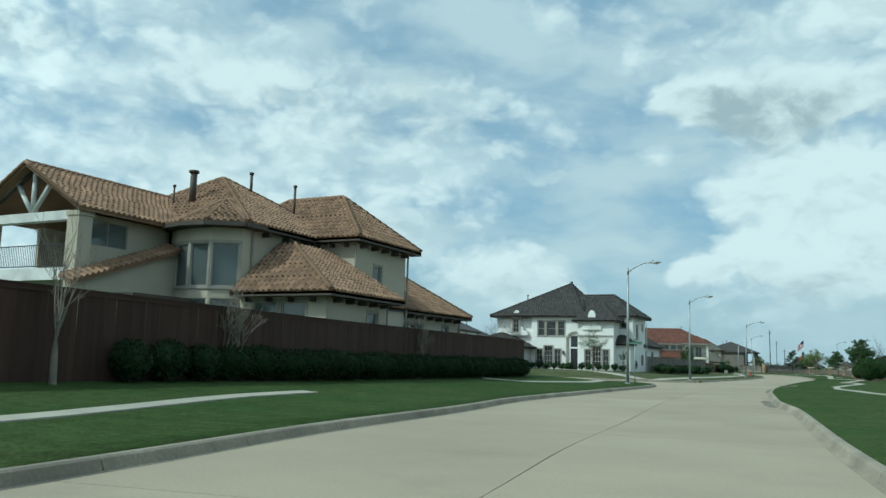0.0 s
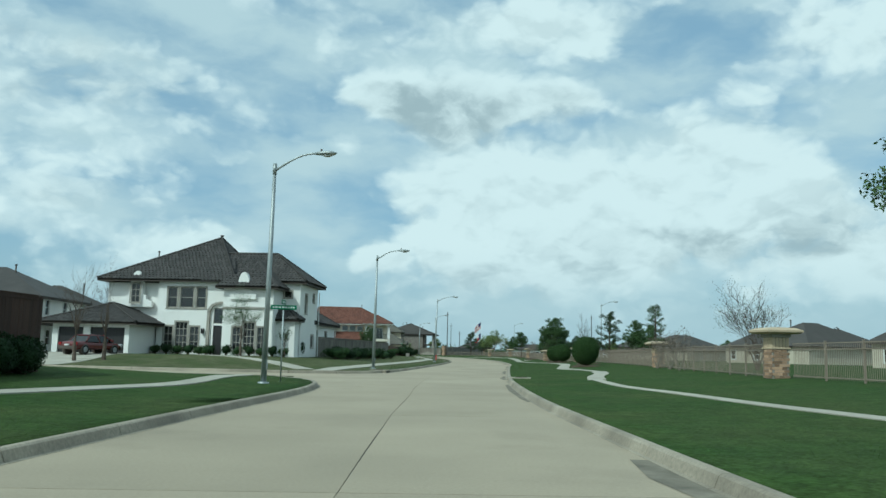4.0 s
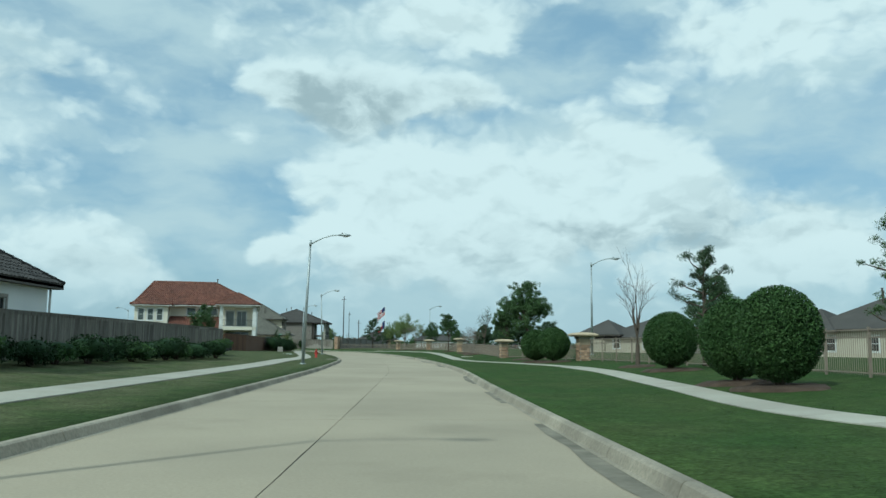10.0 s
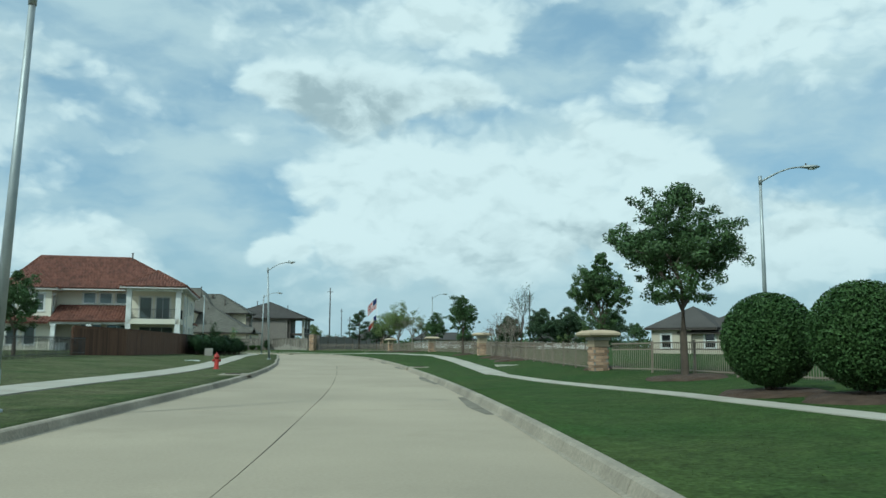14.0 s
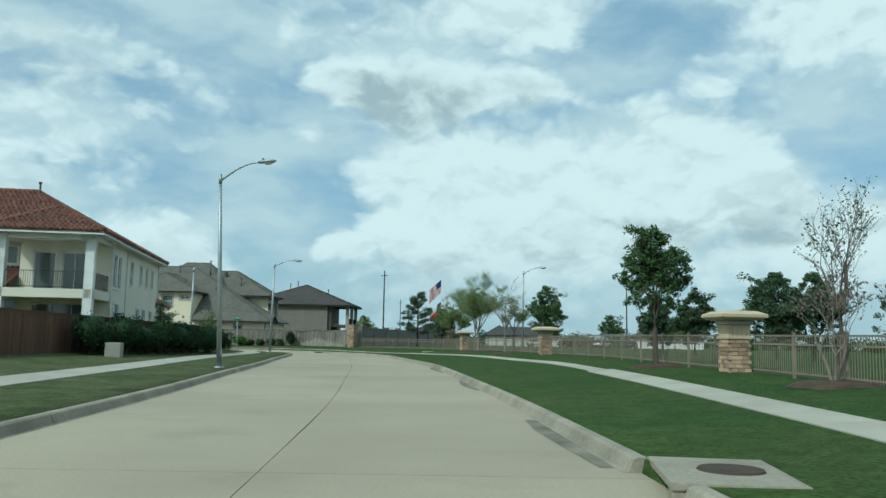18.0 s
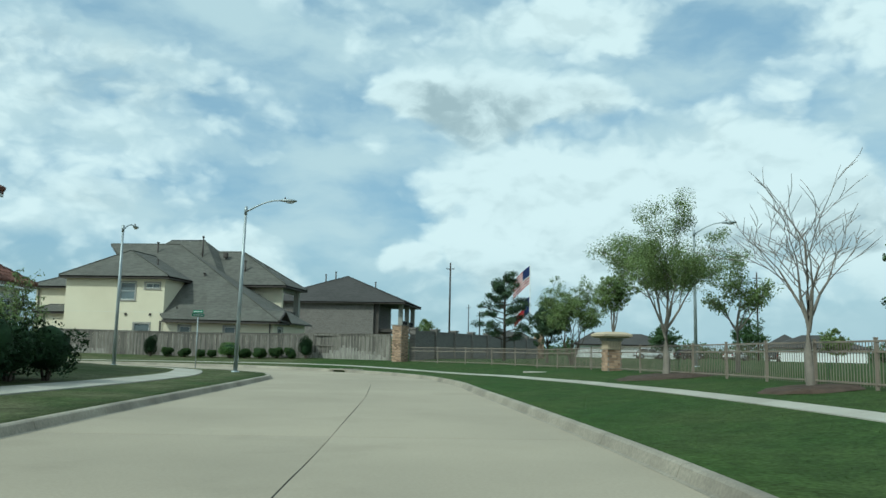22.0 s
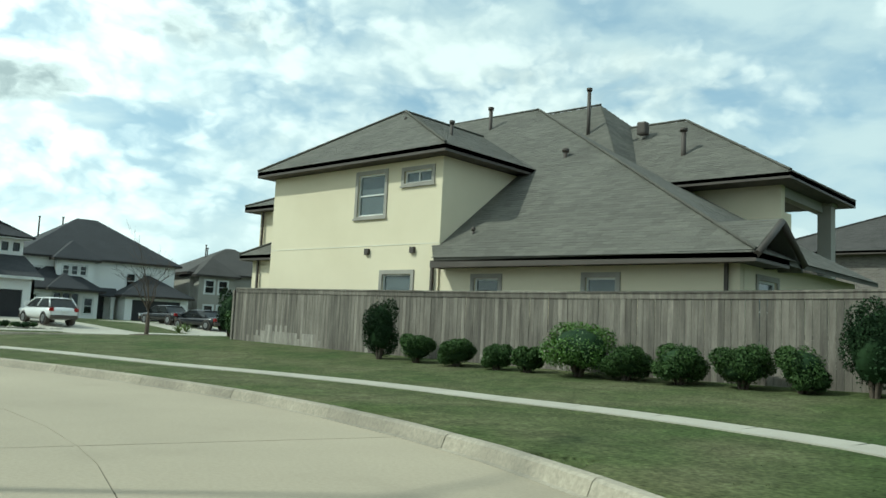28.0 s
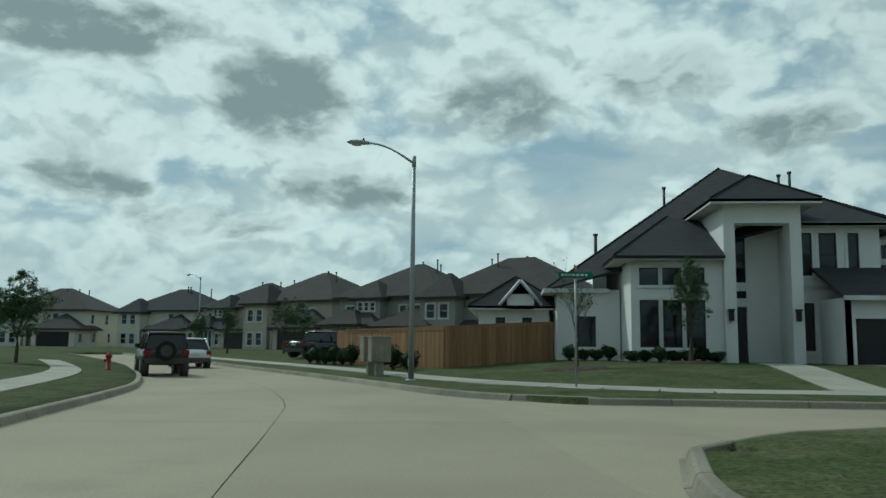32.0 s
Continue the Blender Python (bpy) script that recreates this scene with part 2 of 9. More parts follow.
def worn_lawn(m, dry):
    """The lawns west of the street and round the bend are drier than the watered verge of the park."""
    t = m.node_tree
    p = t.nodes["Principled BSDF"]
    old = p.inputs["Base Color"].links[0].from_socket
    g = t.nodes.new("ShaderNodeNewGeometry")
    sp = t.nodes.new("ShaderNodeSeparateXYZ")
    t.links.new(g.outputs["Position"], sp.inputs[0])
    f = []

    def calc(op, a, b):
        q = t.nodes.new("ShaderNodeMath")
        q.operation = op
        t.links.new(a, q.inputs[0])
        if isinstance(b, (int, float)):
            q.inputs[1].default_value = b
        else:
            t.links.new(b, q.inputs[1])
        return q.outputs[0]

    bend = calc("MULTIPLY", calc("MAXIMUM", calc("SUBTRACT", sp.outputs[1], 165.0), 0.0), 0.2)
    for src, lo, hi in ((calc("ADD", sp.outputs[0], bend), -12.2, -14.5), (sp.outputs[1], 64, 74)):
        r = t.nodes.new("ShaderNodeMapRange")
        r.inputs[1].default_value, r.inputs[2].default_value = lo, hi
        t.links.new(src, r.inputs[0])
        f.append(r.outputs[0])
    n = t.nodes.new("ShaderNodeTexNoise")
    n.inputs["Scale"].default_value, n.inputs["Detail"].default_value = 0.55, 6.0
    r = t.nodes.new("ShaderNodeMapRange")
    for i, x in zip((1, 2, 3, 4), (0.35, 0.65, 0.30, 1.0)):
        r.inputs[i].default_value = x
    t.links.new(g.outputs["Position"], n.inputs["Vector"])
    t.links.new(n.outputs[0], r.inputs[0])
    k = r.outputs[0]
    for q in f:
        mm = t.nodes.new("ShaderNodeMath")
        mm.operation = "MULTIPLY"
        t.links.new(k, mm.inputs[0])
        t.links.new(q, mm.inputs[1])
        k = mm.outputs[0]
    mx = t.nodes.new("ShaderNodeMix")
    mx.data_type = "RGBA"
    t.links.new(k, mx.inputs[0])
    t.links.new(old, mx.inputs[6])
    mx.inputs[7].default_value = (*dry, 1)
    tone = mx.outputs[2]
    # tufts: lighter and darker clumps at two sizes
    for scale, lo, hi in ((16.0, 0.62, 1.42), (2.6, 0.80, 1.22)):
        n = t.nodes.new("ShaderNodeTexNoise")
        n.inputs["Scale"].default_value, n.inputs["Detail"].default_value = scale, 4.0
        t.links.new(g.outputs["Position"], n.inputs["Vector"])
        r = t.nodes.new("ShaderNodeMapRange")
        for i, x in zip((1, 2, 3, 4), (0.32, 0.68, lo, hi)):
            r.inputs[i].default_value = x
        t.links.new(n.outputs[0], r.inputs[0])
        sc = t.nodes.new("ShaderNodeVectorMath")
        sc.operation = "SCALE"
        t.links.new(tone, sc.inputs[0])
        t.links.new(r.outputs[0], sc.inputs["Scale"])
        tone = sc.outputs[0]
    t.links.new(tone, p.inputs["Base Color"])


GRASS = material("mown_grass", (0.033, 0.067, 0.016), (0.054, 0.076, 0.024), 0.30, 45, 0.95, 0.6, spec=0.08, grime=0.18, blotch=0.0)
BLADE = material("grass_blade", (0.048, 0.098, 0.021), (0.076, 0.104, 0.032), 0.30, 9, 0.85, 0.0, spec=0.12, island=0.22, grime=0.03)
worn_lawn(GRASS, (0.094, 0.097, 0.050))
worn_lawn(BLADE, (0.110, 0.111, 0.058))
CONCRETE = material("road_concrete", (0.385, 0.327, 0.237), (0.314, 0.268, 0.195), 0.22, 22, 0.85, 0.25, piece=0.05, grime=0.13, blotch=0.35)
KERB = material("kerb_concrete", (0.40, 0.355, 0.275), (0.22, 0.195, 0.152), 0.6, 18, 0.9, 0.35, piece=0.10, grime=0.2)
WALKWAY = material("walk_concrete", (0.42, 0.395, 0.33), (0.35, 0.325, 0.27), 0.8, 25, 0.88, 0.25, piece=0.07)
JOINT = material("joint_tar", (0.07, 0.065, 0.055), None, 1.5, 30, 0.95, 0.3)
STAIN = material("drain_stain", (0.115, 0.105, 0.085), (0.26, 0.235, 0.185), 1.6, 14, 0.95, 0.3, spec=0.15)
COVER = material("iron_cover", (0.085, 0.068, 0.055), (0.06, 0.05, 0.042), 3.0, 40, 0.95, 0.4, spec=0.1)
MULCH = material("mulch", (0.045, 0.028, 0.018), (0.09, 0.06, 0.04), 3, 40, 0.95, 1.0)
# near-black: the darkness inside the kerb inlets as a colour
THROAT_SHADE = material("throat_shade", (0.012, 0.012, 0.012), None, 2, 20, 0.95, 0.2)
STEEL = material("galvanised_steel", (0.40, 0.43, 0.43), (0.30, 0.33, 0.33), 1.5, 30, 0.5, 0.1, metal=0.6, grime=0.08)
LAMP_LENS = material("lamp_lens", (0.55, 0.56, 0.55), None, 3, 20, 0.25, 0.05)
STUCCO_TAN = material("beige_stucco", (0.50, 0.45, 0.36), (0.44, 0.395, 0.31), 0.5, 60, 0.92, 0.35, grime=0.05)
STUCCO_WHITE = material("white_stucco", (0.81, 0.80, 0.77), (0.76, 0.75, 0.72), 0.5, 60, 0.9, 0.3, grime=0.04)
STUCCO_CREAM = material("cream_stucco", (0.71, 0.635, 0.47), (0.66, 0.585, 0.425), 0.4, 60, 0.92, 0.35, grime=0.04)
STUCCO_LEMON = material("pale_stucco", (0.70, 0.66, 0.55), (0.65, 0.61, 0.5), 0.5, 60, 0.92, 0.3, grime=0.04)
STUCCO_GREY = material("grey_stucco", (0.36, 0.34, 0.30), (0.31, 0.29, 0.25), 0.5, 50, 0.92, 0.3)
TRIM_GREY = material("grey_trim", (0.38, 0.355, 0.31), None, 1, 40, 0.85, 0.2)
TRIM_WHITE = material("white_trim", (0.72, 0.72, 0.69), None, 1, 40, 0.6, 0.1, grime=0.04)
TRIM_DARK = material("brown_trim", (0.085, 0.07, 0.058), None, 1, 40, 0.6, 0.15)
TILE_TAN = material("tan_clay_tile", (0.33, 0.205, 0.125), (0.24, 0.150, 0.095), 0.8, 20, 0.85, 0.3, island=0.28, grime=0.15)
TILE_DARK = material("charcoal_tile", (0.070, 0.064, 0.060), (0.05, 0.046, 0.044), 0.8, 20, 0.8, 0.3, island=0.30)
TILE_RED = material("red_clay_tile", (0.205, 0.088, 0.060), (0.15, 0.068, 0.050), 0.8, 20, 0.85, 0.3, island=0.28)
SHINGLE = material("weathered_shingle", (0.138, 0.132, 0.111), (0.108, 0.103, 0.087), 0.6, 30, 0.95, 0.6, island=0.16, grime=0.2)
SHINGLE_DARK = material("charcoal_shingle", (0.045, 0.046, 0.050), (0.036, 0.037, 0.040), 0.6, 45, 0.95, 0.5, island=0.14)
SHINGLE_BROWN = material("brown_shingle", (0.070, 0.065, 0.060), (0.055, 0.051, 0.047), 0.6, 45, 0.95, 0.5, island=0.14)
BRICK_GREY = material("grey_brick", (0.20, 0.175, 0.155), (0.15, 0.132, 0.118), 1.2, 30, 0.92, 0.4, island=0.35, piece=0)
MORTAR = material("mortar", (0.34, 0.31, 0.27), None, 2, 40, 0.95, 0.4)
BRICK_BUFF = material("buff_brick", (0.44, 0.30, 0.20), (0.33, 0.22, 0.145), 2, 30, 0.92, 0.4, piece=0.45)
CAST_STONE = material("cast_stone", (0.52, 0.42, 0.29), (0.45, 0.36, 0.25), 1, 40, 0.9, 0.3)
CEDAR_GREY = material("weathered_cedar", (0.262, 0.236, 0.198), (0.125, 0.110, 0.093), 2.6, 30, 0.92, 0.5, piece=0.38, stretch=(3, 3, 0.35), grime=0.2)
CEDAR_BLEACH = material("bleached_cedar", (0.38, 0.352, 0.305), (0.21, 0.188, 0.16), 3.0, 30, 0.92, 0.5, piece=0.22, stretch=(3, 3, 0.5), grime=0.2)
CEDAR_DARK = material("dark_stained_cedar", (0.060, 0.030, 0.020), (0.045, 0.023, 0.016), 2.2, 30, 0.85, 0.4, piece=0.25, stretch=(3, 3, 0.35))
CEDAR_BROWN = material("brown_stained_cedar", (0.14, 0.070, 0.038), (0.095, 0.048, 0.028), 2.2, 30, 0.85, 0.4, piece=0.3, stretch=(3, 3, 0.35))
CEDAR_NEW = material("new_cedar", (0.36, 0.205, 0.10), (0.27, 0.15, 0.075), 2.2, 30, 0.85, 0.4, piece=0.25, stretch=(3, 3, 0.35))
FENCE_IRON = material("tan_painted_iron", (0.245, 0.20, 0.155), (0.20, 0.16, 0.125), 2, 40, 0.5, 0.1, grime=0.05)
BLACK_IRON = material("black_iron", (0.015, 0.015, 0.016), None, 2, 40, 0.45, 0.1)
GLASS = glass_material("window_glass", (0.20, 0.24, 0.24))
GLASS_DARK = glass_material("dark_glass", (0.035, 0.04, 0.042))
CURTAIN = material("pale_blind", (0.30, 0.36, 0.36), None, 1, 8, 0.8, 0.1)
DOOR_DARK = material("dark_door", (0.018, 0.018, 0.020), (0.025, 0.024, 0.026), 1.5, 30, 0.5, 0.1)
BARK = material("bark", (0.11, 0.085, 0.065), (0.07, 0.055, 0.042), 4, 30, 0.95, 0.8)
BARK_PALE = material("pale_bark", (0.26, 0.225, 0.185), (0.18, 0.155, 0.125), 4, 30, 0.95, 0.6)
LEAF_OAK = material("oak_leaf", (0.050, 0.095, 0.032), (0.075, 0.125, 0.040), 0.9, 6, 0.6, 0, island=0.4, spec=0.3)
LEAF_SPRING = material("spring_leaf", (0.20, 0.26, 0.085), (0.14, 0.19, 0.065), 0.9, 6, 0.6, 0, island=0.35, spec=0.3)
LEAF_PINE = material("pine_needle", (0.036, 0.070, 0.030), (0.055, 0.090, 0.036), 0.9, 6, 0.6, 0, island=0.4)
LEAF_HEDGE = material("hedge_leaf", (0.036, 0.076, 0.020), (0.055, 0.100, 0.028), 1.6, 6, 0.6, 0, island=0.25, spec=0.2)
LEAF_LIME = material("bright_shrub_leaf", (0.09, 0.17, 0.022), (0.06, 0.12, 0.02), 1.6, 6, 0.5, 0, island=0.35)
LEAF_FRESH = material("fresh_shrub_leaf", (0.062, 0.108, 0.030), (0.040, 0.074, 0.022), 1.6, 6, 0.6, 0, island=0.4, spec=0.15)
# colour of the dark hedge leaves, and of the shade painted inside every shrub
LEAF_DARK = material("dark_leaf_and_core_shade", (0.016, 0.034, 0.014), (0.026, 0.05, 0.018), 1.6, 6, 0.7, 0, island=0.4, spec=0.12)
TWIG = material("dry_twig", (0.16, 0.125, 0.10), (0.11, 0.085, 0.07), 3, 20, 0.95, 0.2)
PAINT_WHITE = material("white_car_paint", (0.72, 0.72, 0.71), (0.70, 0.70, 0.69), 1, 40, 0.22, 0.0, spec=0.6, grime=0.01)
PAINT_BLACK = material("black_car_paint", (0.014, 0.015, 0.018), None, 1, 40, 0.2, 0.0, spec=0.6, grime=0.02)
PAINT_RED = material("dark_red_car_paint", (0.11, 0.018, 0.018), None, 1, 40, 0.22, 0.0, spec=0.6, grime=0.02)
RUBBER = material("tyre_rubber", (0.018, 0.018, 0.018), None, 4, 60, 0.9, 0.2)
RIM = material("alloy_rim", (0.45, 0.45, 0.46), None, 4, 60, 0.3, 0.05, metal=0.9)
TAIL_RED = material("tail_lamp", (0.30, 0.012, 0.012), None, 4, 40, 0.2, 0.0)
LAMP_CLEAR = material("headlamp_glass", (0.6, 0.62, 0.63), None, 4, 40, 0.12, 0.0)
HYDRANT_RED = material("hydrant_paint", (0.36, 0.035, 0.025), None, 5, 40, 0.5, 0.15)
SIGN_GREEN = material("sign_green", (0.008, 0.16, 0.075), None, 2, 40, 0.45, 0.0, grime=0.02)
SIGN_WHITE = material("sign_white", (0.70, 0.72, 0.70), None, 2, 40, 0.45, 0.0, grime=0.02)
SIGN_ORANGE = material("sign_ochre", (0.45, 0.20, 0.04), None, 2, 40, 0.5, 0.0)
FLAG_RED = material("flag_red", (0.42, 0.03, 0.035), None, 1, 12, 0.8, 0.1)
FLAG_BLUE = material("flag_blue", (0.02, 0.035, 0.13), None, 1, 12, 0.8, 0.1)
FLAG_WHITE = material("flag_white", (0.72, 0.72, 0.70), None, 1, 12, 0.8, 0.1)
BOX_BEIGE = material("mailbox_beige", (0.33, 0.29, 0.22), None, 2, 40, 0.5, 0.1)
POLE_WOOD = material("creosoted_pole", (0.055, 0.042, 0.032), None, 2, 30, 0.95, 0.4, stretch=(3, 3, 0.3))


# mesh helpers
def link_mesh(name, bm, mat_or, parent=None, label=""):
    me = bpy.data.meshes.new(name)
    bm.to_mesh(me)
    bm.free()
    for m in mat_or if isinstance(mat_or, (list, tuple)) else (mat_or,):
        me.materials.append(m)
    ob = new(name, me)
    if parent is not None:
        ob.parent = parent
    if label:
        ob["label"] = label
    return ob


def part(name, bm, m, parent, label=""):
    return link_mesh(name, bm, m, parent, label)


def from_arrays(name, verts, faces, m, parent=None, smooth=False):
    me = bpy.data.meshes.new(name)
    me.from_pydata([tuple(v) for v in verts], [], faces)
    me.materials.append(m)
    if smooth:
        me.polygons.foreach_set("use_smooth", [True] * len(me.polygons))
    ob = new(name, me)
    if parent is not None:
        ob.parent = parent
    return ob


def add_box(bm, x0, y0, z0, x1, y1, z1, m=None, bevel=0.0):
    v = [bm.verts.new(p) for p in ((x0, y0, z0), (x1, y0, z0), (x1, y1, z0), (x0, y1, z0), (x0, y0, z1), (x1, y0, z1), (x1, y1, z1), (x0, y1, z1))]
    fs = [bm.faces.new([v[i] for i in q]) for q in ((3, 2, 1, 0), (4, 5, 6, 7), (0, 1, 5, 4), (1, 2, 6, 5), (2, 3, 7, 6), (3, 0, 4, 7))]
    if bevel:
        bmesh.ops.bevel(bm, geom=list({e for f in fs for e in f.edges}), offset=bevel, segments=2, affect="EDGES", profile=0.6)
    elif m is not None:
        bmesh.ops.transform(bm, matrix=m, verts=v)
    return v


def box_bm(x0, y0, z0, x1, y1, z1, bevel=0.0):
    bm = bmesh.new()
    add_box(bm, x0, y0, z0, x1, y1, z1, None, bevel)
    return bm


def add_tube(bm, pts, radii, sides=8, cap=True):
    rings = []
    for i, p in enumerate(pts):
        p = Vector(p)
        d = Vector(pts[min(i + 1, len(pts) - 1)]) - Vector(pts[max(i - 1, 0)])
        q = d.to_track_quat("Z", "X") if d.length > 1e-6 else Vector((0, 0, 1)).to_track_quat("Z", "X")
        rings.append([bm.verts.new(p + q @ Vector((radii[i] * math.cos(a), radii[i] * math.sin(a), 0))) for a in [math.tau * k / sides for k in range(sides)]])
    for a, b in zip(rings[:-1], rings[1:]):
        for k in range(sides):
            f = bm.faces.new((a[k], a[(k + 1) % sides], b[(k + 1) % sides], b[k]))
            f.smooth = True
    if cap and sides > 2:
        bm.faces.new(rings[0][::-1])
        bm.faces.new(rings[-1])


def tube_bm(pts, radii, sides=8):
    bm = bmesh.new()
    add_tube(bm, pts, radii, sides)
    return bm


def empty(name, x, y, z=0.0, rz=0.0):
    ob = new(name)
    ob.matrix_world = pose(x, y, z, 0, 0, rz)
    return ob


# street plan: kerb lines
KERB_W1 = [(-5.2, -14), (-6.3, -4), (-7.3, 5.2), (-8.5, 12), (-9.4, 20), (-10.5, 27), (-11.0, 36), (-11.4, 44), (-11.6, 51), (-11.9, 55), (-12.6, 59), (-13.7, 62), (-15.8, 64.3), (-19, 65.3), (-60, 66.5)]
KERB_W2 = [(-60, 74), (-22, 74.6), (-17, 75.3), (-14.9, 76.2), (-13.6, 78), (-13.0, 81), (-12.75, 90), (-12.7, 105), (-12.8, 122), (-13.1, 132), (-13.5, 143), (-14.3, 154), (-15.4, 164), (-16.7, 174), (-18.3, 184), (-20.1, 196), (-21.8, 206), (-23.2, 215), (-24.3, 221.5), (-24.9, 224.8), (-26, 227.6), (-28.2, 230.2), (-31.5, 232.5), (-36, 234.4), (-42, 235), (-50, 234), (-58, 232.3), (-66, 230.3), (-72, 228.8), (-77.5, 227), (-88, 222), (-104, 213), (-140, 190)]
KERB_E1 = [(3.4, -14), (2.4, -4), (1.4, 6), (0.2, 15), (-0.6, 22), (-1.3, 28), (-2.3, 34), (-3.2, 42), (-4, 50), (-4.6, 60), (-4.95, 70), (-5.05, 85), (-5.05, 105), (-4.9, 118), (-5, 127), (-5.45, 138), (-6.15, 149), (-7.02, 160), (-7.95, 171), (-8.92, 180), (-10.18, 191), (-11.27, 199), (-12.96, 207.5), (-14.8, 216), (-16.2, 222.5), (-18.2, 228.4), (-20.6, 232.6), (-23.2, 235.8), (-26.2, 238.4), (-30, 240.9), (-34, 242.4), (-38.5, 243.1), (-44, 242.9), (-50, 242.1), (-55, 241.3), (-59.5, 240.8), (-62.3, 241.3), (-64.4, 242.9), (-65.6, 245.2), (-66, 248), (-66, 300)]
KERB_E2 = [(-72, 300), (-72, 246), (-72.2, 241.5), (-73.2, 238.8), (-76, 236.5), (-79.5, 234.6), (-87, 230.3), (-97, 224.2), (-113, 214.5), (-147, 193)]


def curve_points(pts, step=1.0):
    p, out = np.array(pts, float), []
    for i in range(len(p) - 1):
        a, b, c, d = p[max(i - 1, 0)], p[i], p[i + 1], p[min(i + 2, len(p) - 1)]
        n = max(1, int(np.linalg.norm(c - b) / step))
        for k in range(n):
            t = k / n
            out.append(0.5 * (2 * b + (c - a) * t + (2 * a - 5 * b + 4 * c - d) * t * t + (3 * b - a - 3 * c + d) * t ** 3))
    out.append(p[-1])
    return np.array(out)


KERBS = [curve_points(k, 1.6) for k in (KERB_W1, KERB_W2, KERB_E1, KERB_E2)]
ROAD_RING = np.vstack([KERBS[0], KERBS[1], KERBS[3][::-1], KERBS[2][::-1]])


SEG_A = np.vstack([k[:-1] for k in KERBS])
SEG_D = np.vstack([k[1:] - k[:-1] for k in KERBS])
SEG_Q = (SEG_D ** 2).sum(1)
RING_A, RING_B = ROAD_RING, np.roll(ROAD_RING, -1, 0)


def road_distance(P, nearest=False):
    """Distance to the kerb lines, below zero on the road."""
    P = np.atleast_2d(np.array(P, float))
    best, foot, inside = np.empty(len(P)), P.copy(), np.zeros(len(P), bool)
    for i in range(0, len(P), 1500):
        p = P[i:i + 1500, None]
        t = np.clip(((p - SEG_A) * SEG_D).sum(2) / SEG_Q, 0, 1)
        q = SEG_A + t[..., None] * SEG_D
        d = np.hypot(p[..., 0] - q[..., 0], p[..., 1] - q[..., 1])
        k = d.argmin(1)
        r = np.arange(len(k))
        best[i:i + 1500], foot[i:i + 1500] = d[r, k], q[r, k]
        dy = RING_B[:, 1] - RING_A[:, 1]
        with np.errstate(divide="ignore", invalid="ignore"):
            cross = (RING_B[:, 0] - RING_A[:, 0]) * (p[..., 1] - RING_A[:, 1]) / dy + RING_A[:, 0]
        hit = ((RING_A[:, 1] > p[..., 1]) != (RING_B[:, 1] > p[..., 1])) & (p[..., 0] < cross)
        inside[i:i + 1500] = hit.sum(1) % 2 == 1
    d = np.where(inside, -best, best)
    return (d, foot) if nearest else d


def lot_height(d):
    s = np.clip(np.maximum(d, 0) / 14, 0, 1)
    return 0.15 + 0.6 * s * s * (3 - 2 * s)


def lot_at(P, d=None):
    """Height of the ground: the verge of the park swells up beside the fence."""
    P = np.atleast_2d(np.array(P, float))
    d = road_distance(P) if d is None else d
    s = np.clip(np.maximum(d, 0) / 7, 0, 1)
    swell = np.interp(P[:, 1], (138, 150, 168, 180, 192, 203, 213, 227, 236), (0, 0.08, 0.17, 0.25, 0.35, 0.33, 0.28, 0.2, 0))
    park = P[:, 0] > np.interp(P[:, 1], (110, 150, 180, 215, 228, 250), (-9, -10.3, -13.9, -19, -21.5, -26))
    return lot_height(d) + swell * park * s * s * (3 - 2 * s) * np.clip((18 - d) / 10, 0, 1)


def ground_z(x, y):
    return float(lot_at([(x, y)])[0])


# ground: one sheet to the horizon, dipping under the road
def axis(lo, hi, step, far):
    a = list(np.arange(lo, hi + 0.01, step))
    w = step
    while a[-1] < far:
        w *= 1.35
        a.append(a[-1] + w)
    w = step
    while a[0] > -far:
        w *= 1.35
        a.insert(0, a[0] - w)
    return np.array(a)


gx, gy = axis(-150, 40, 1.0, 2600), axis(-15, 302, 1.0, 2600)
GX, GY = np.meshgrid(gx, gy)
P = np.c_[GX.ravel(), GY.ravel()]
core = (P[:, 0] > -170) & (P[:, 0] < 45) & (P[:, 1] > -30) & (P[:, 1] < 310)
dist = np.full(len(P), 60.0)
foot = P.copy()
dist[core], foot[core] = road_distance(P[core], True)
FIELD = dist.reshape(len(gy), len(gx)).copy()
near = core & (np.abs(dist) < 0.55)
P[near] = foot[near]
z = lot_at(P, np.where(near, 0, dist))
z[(dist < 0) & ~near] = -3.0
nx, ny = len(gx), len(gy)
idx = np.arange(nx * ny).reshape(ny, nx)
quads = np.stack([idx[:-1, :-1], idx[:-1, 1:], idx[1:, 1:], idx[1:, :-1]], -1).reshape(-1, 4)
ground = from_arrays("ground", np.c_[P, z], quads.tolist(), GRASS, smooth=True)
tagged(ground, "mown green lawn with paler worn patches", "lawn", kind="structure")


def field_distance(pts):
    """The distance to the kerbs, read between the points of the ground's grid."""
    i = np.clip(np.searchsorted(gx, pts[:, 0]) - 1, 0, len(gx) - 2)
    j = np.clip(np.searchsorted(gy, pts[:, 1]) - 1, 0, len(gy) - 2)
    u = (pts[:, 0] - gx[i]) / (gx[i + 1] - gx[i])
    w = (pts[:, 1] - gy[j]) / (gy[j + 1] - gy[j])
    return (FIELD[j, i] * (1 - u) + FIELD[j, i + 1] * u) * (1 - w) + (FIELD[j + 1, i] * (1 - u) + FIELD[j + 1, i + 1] * u) * w


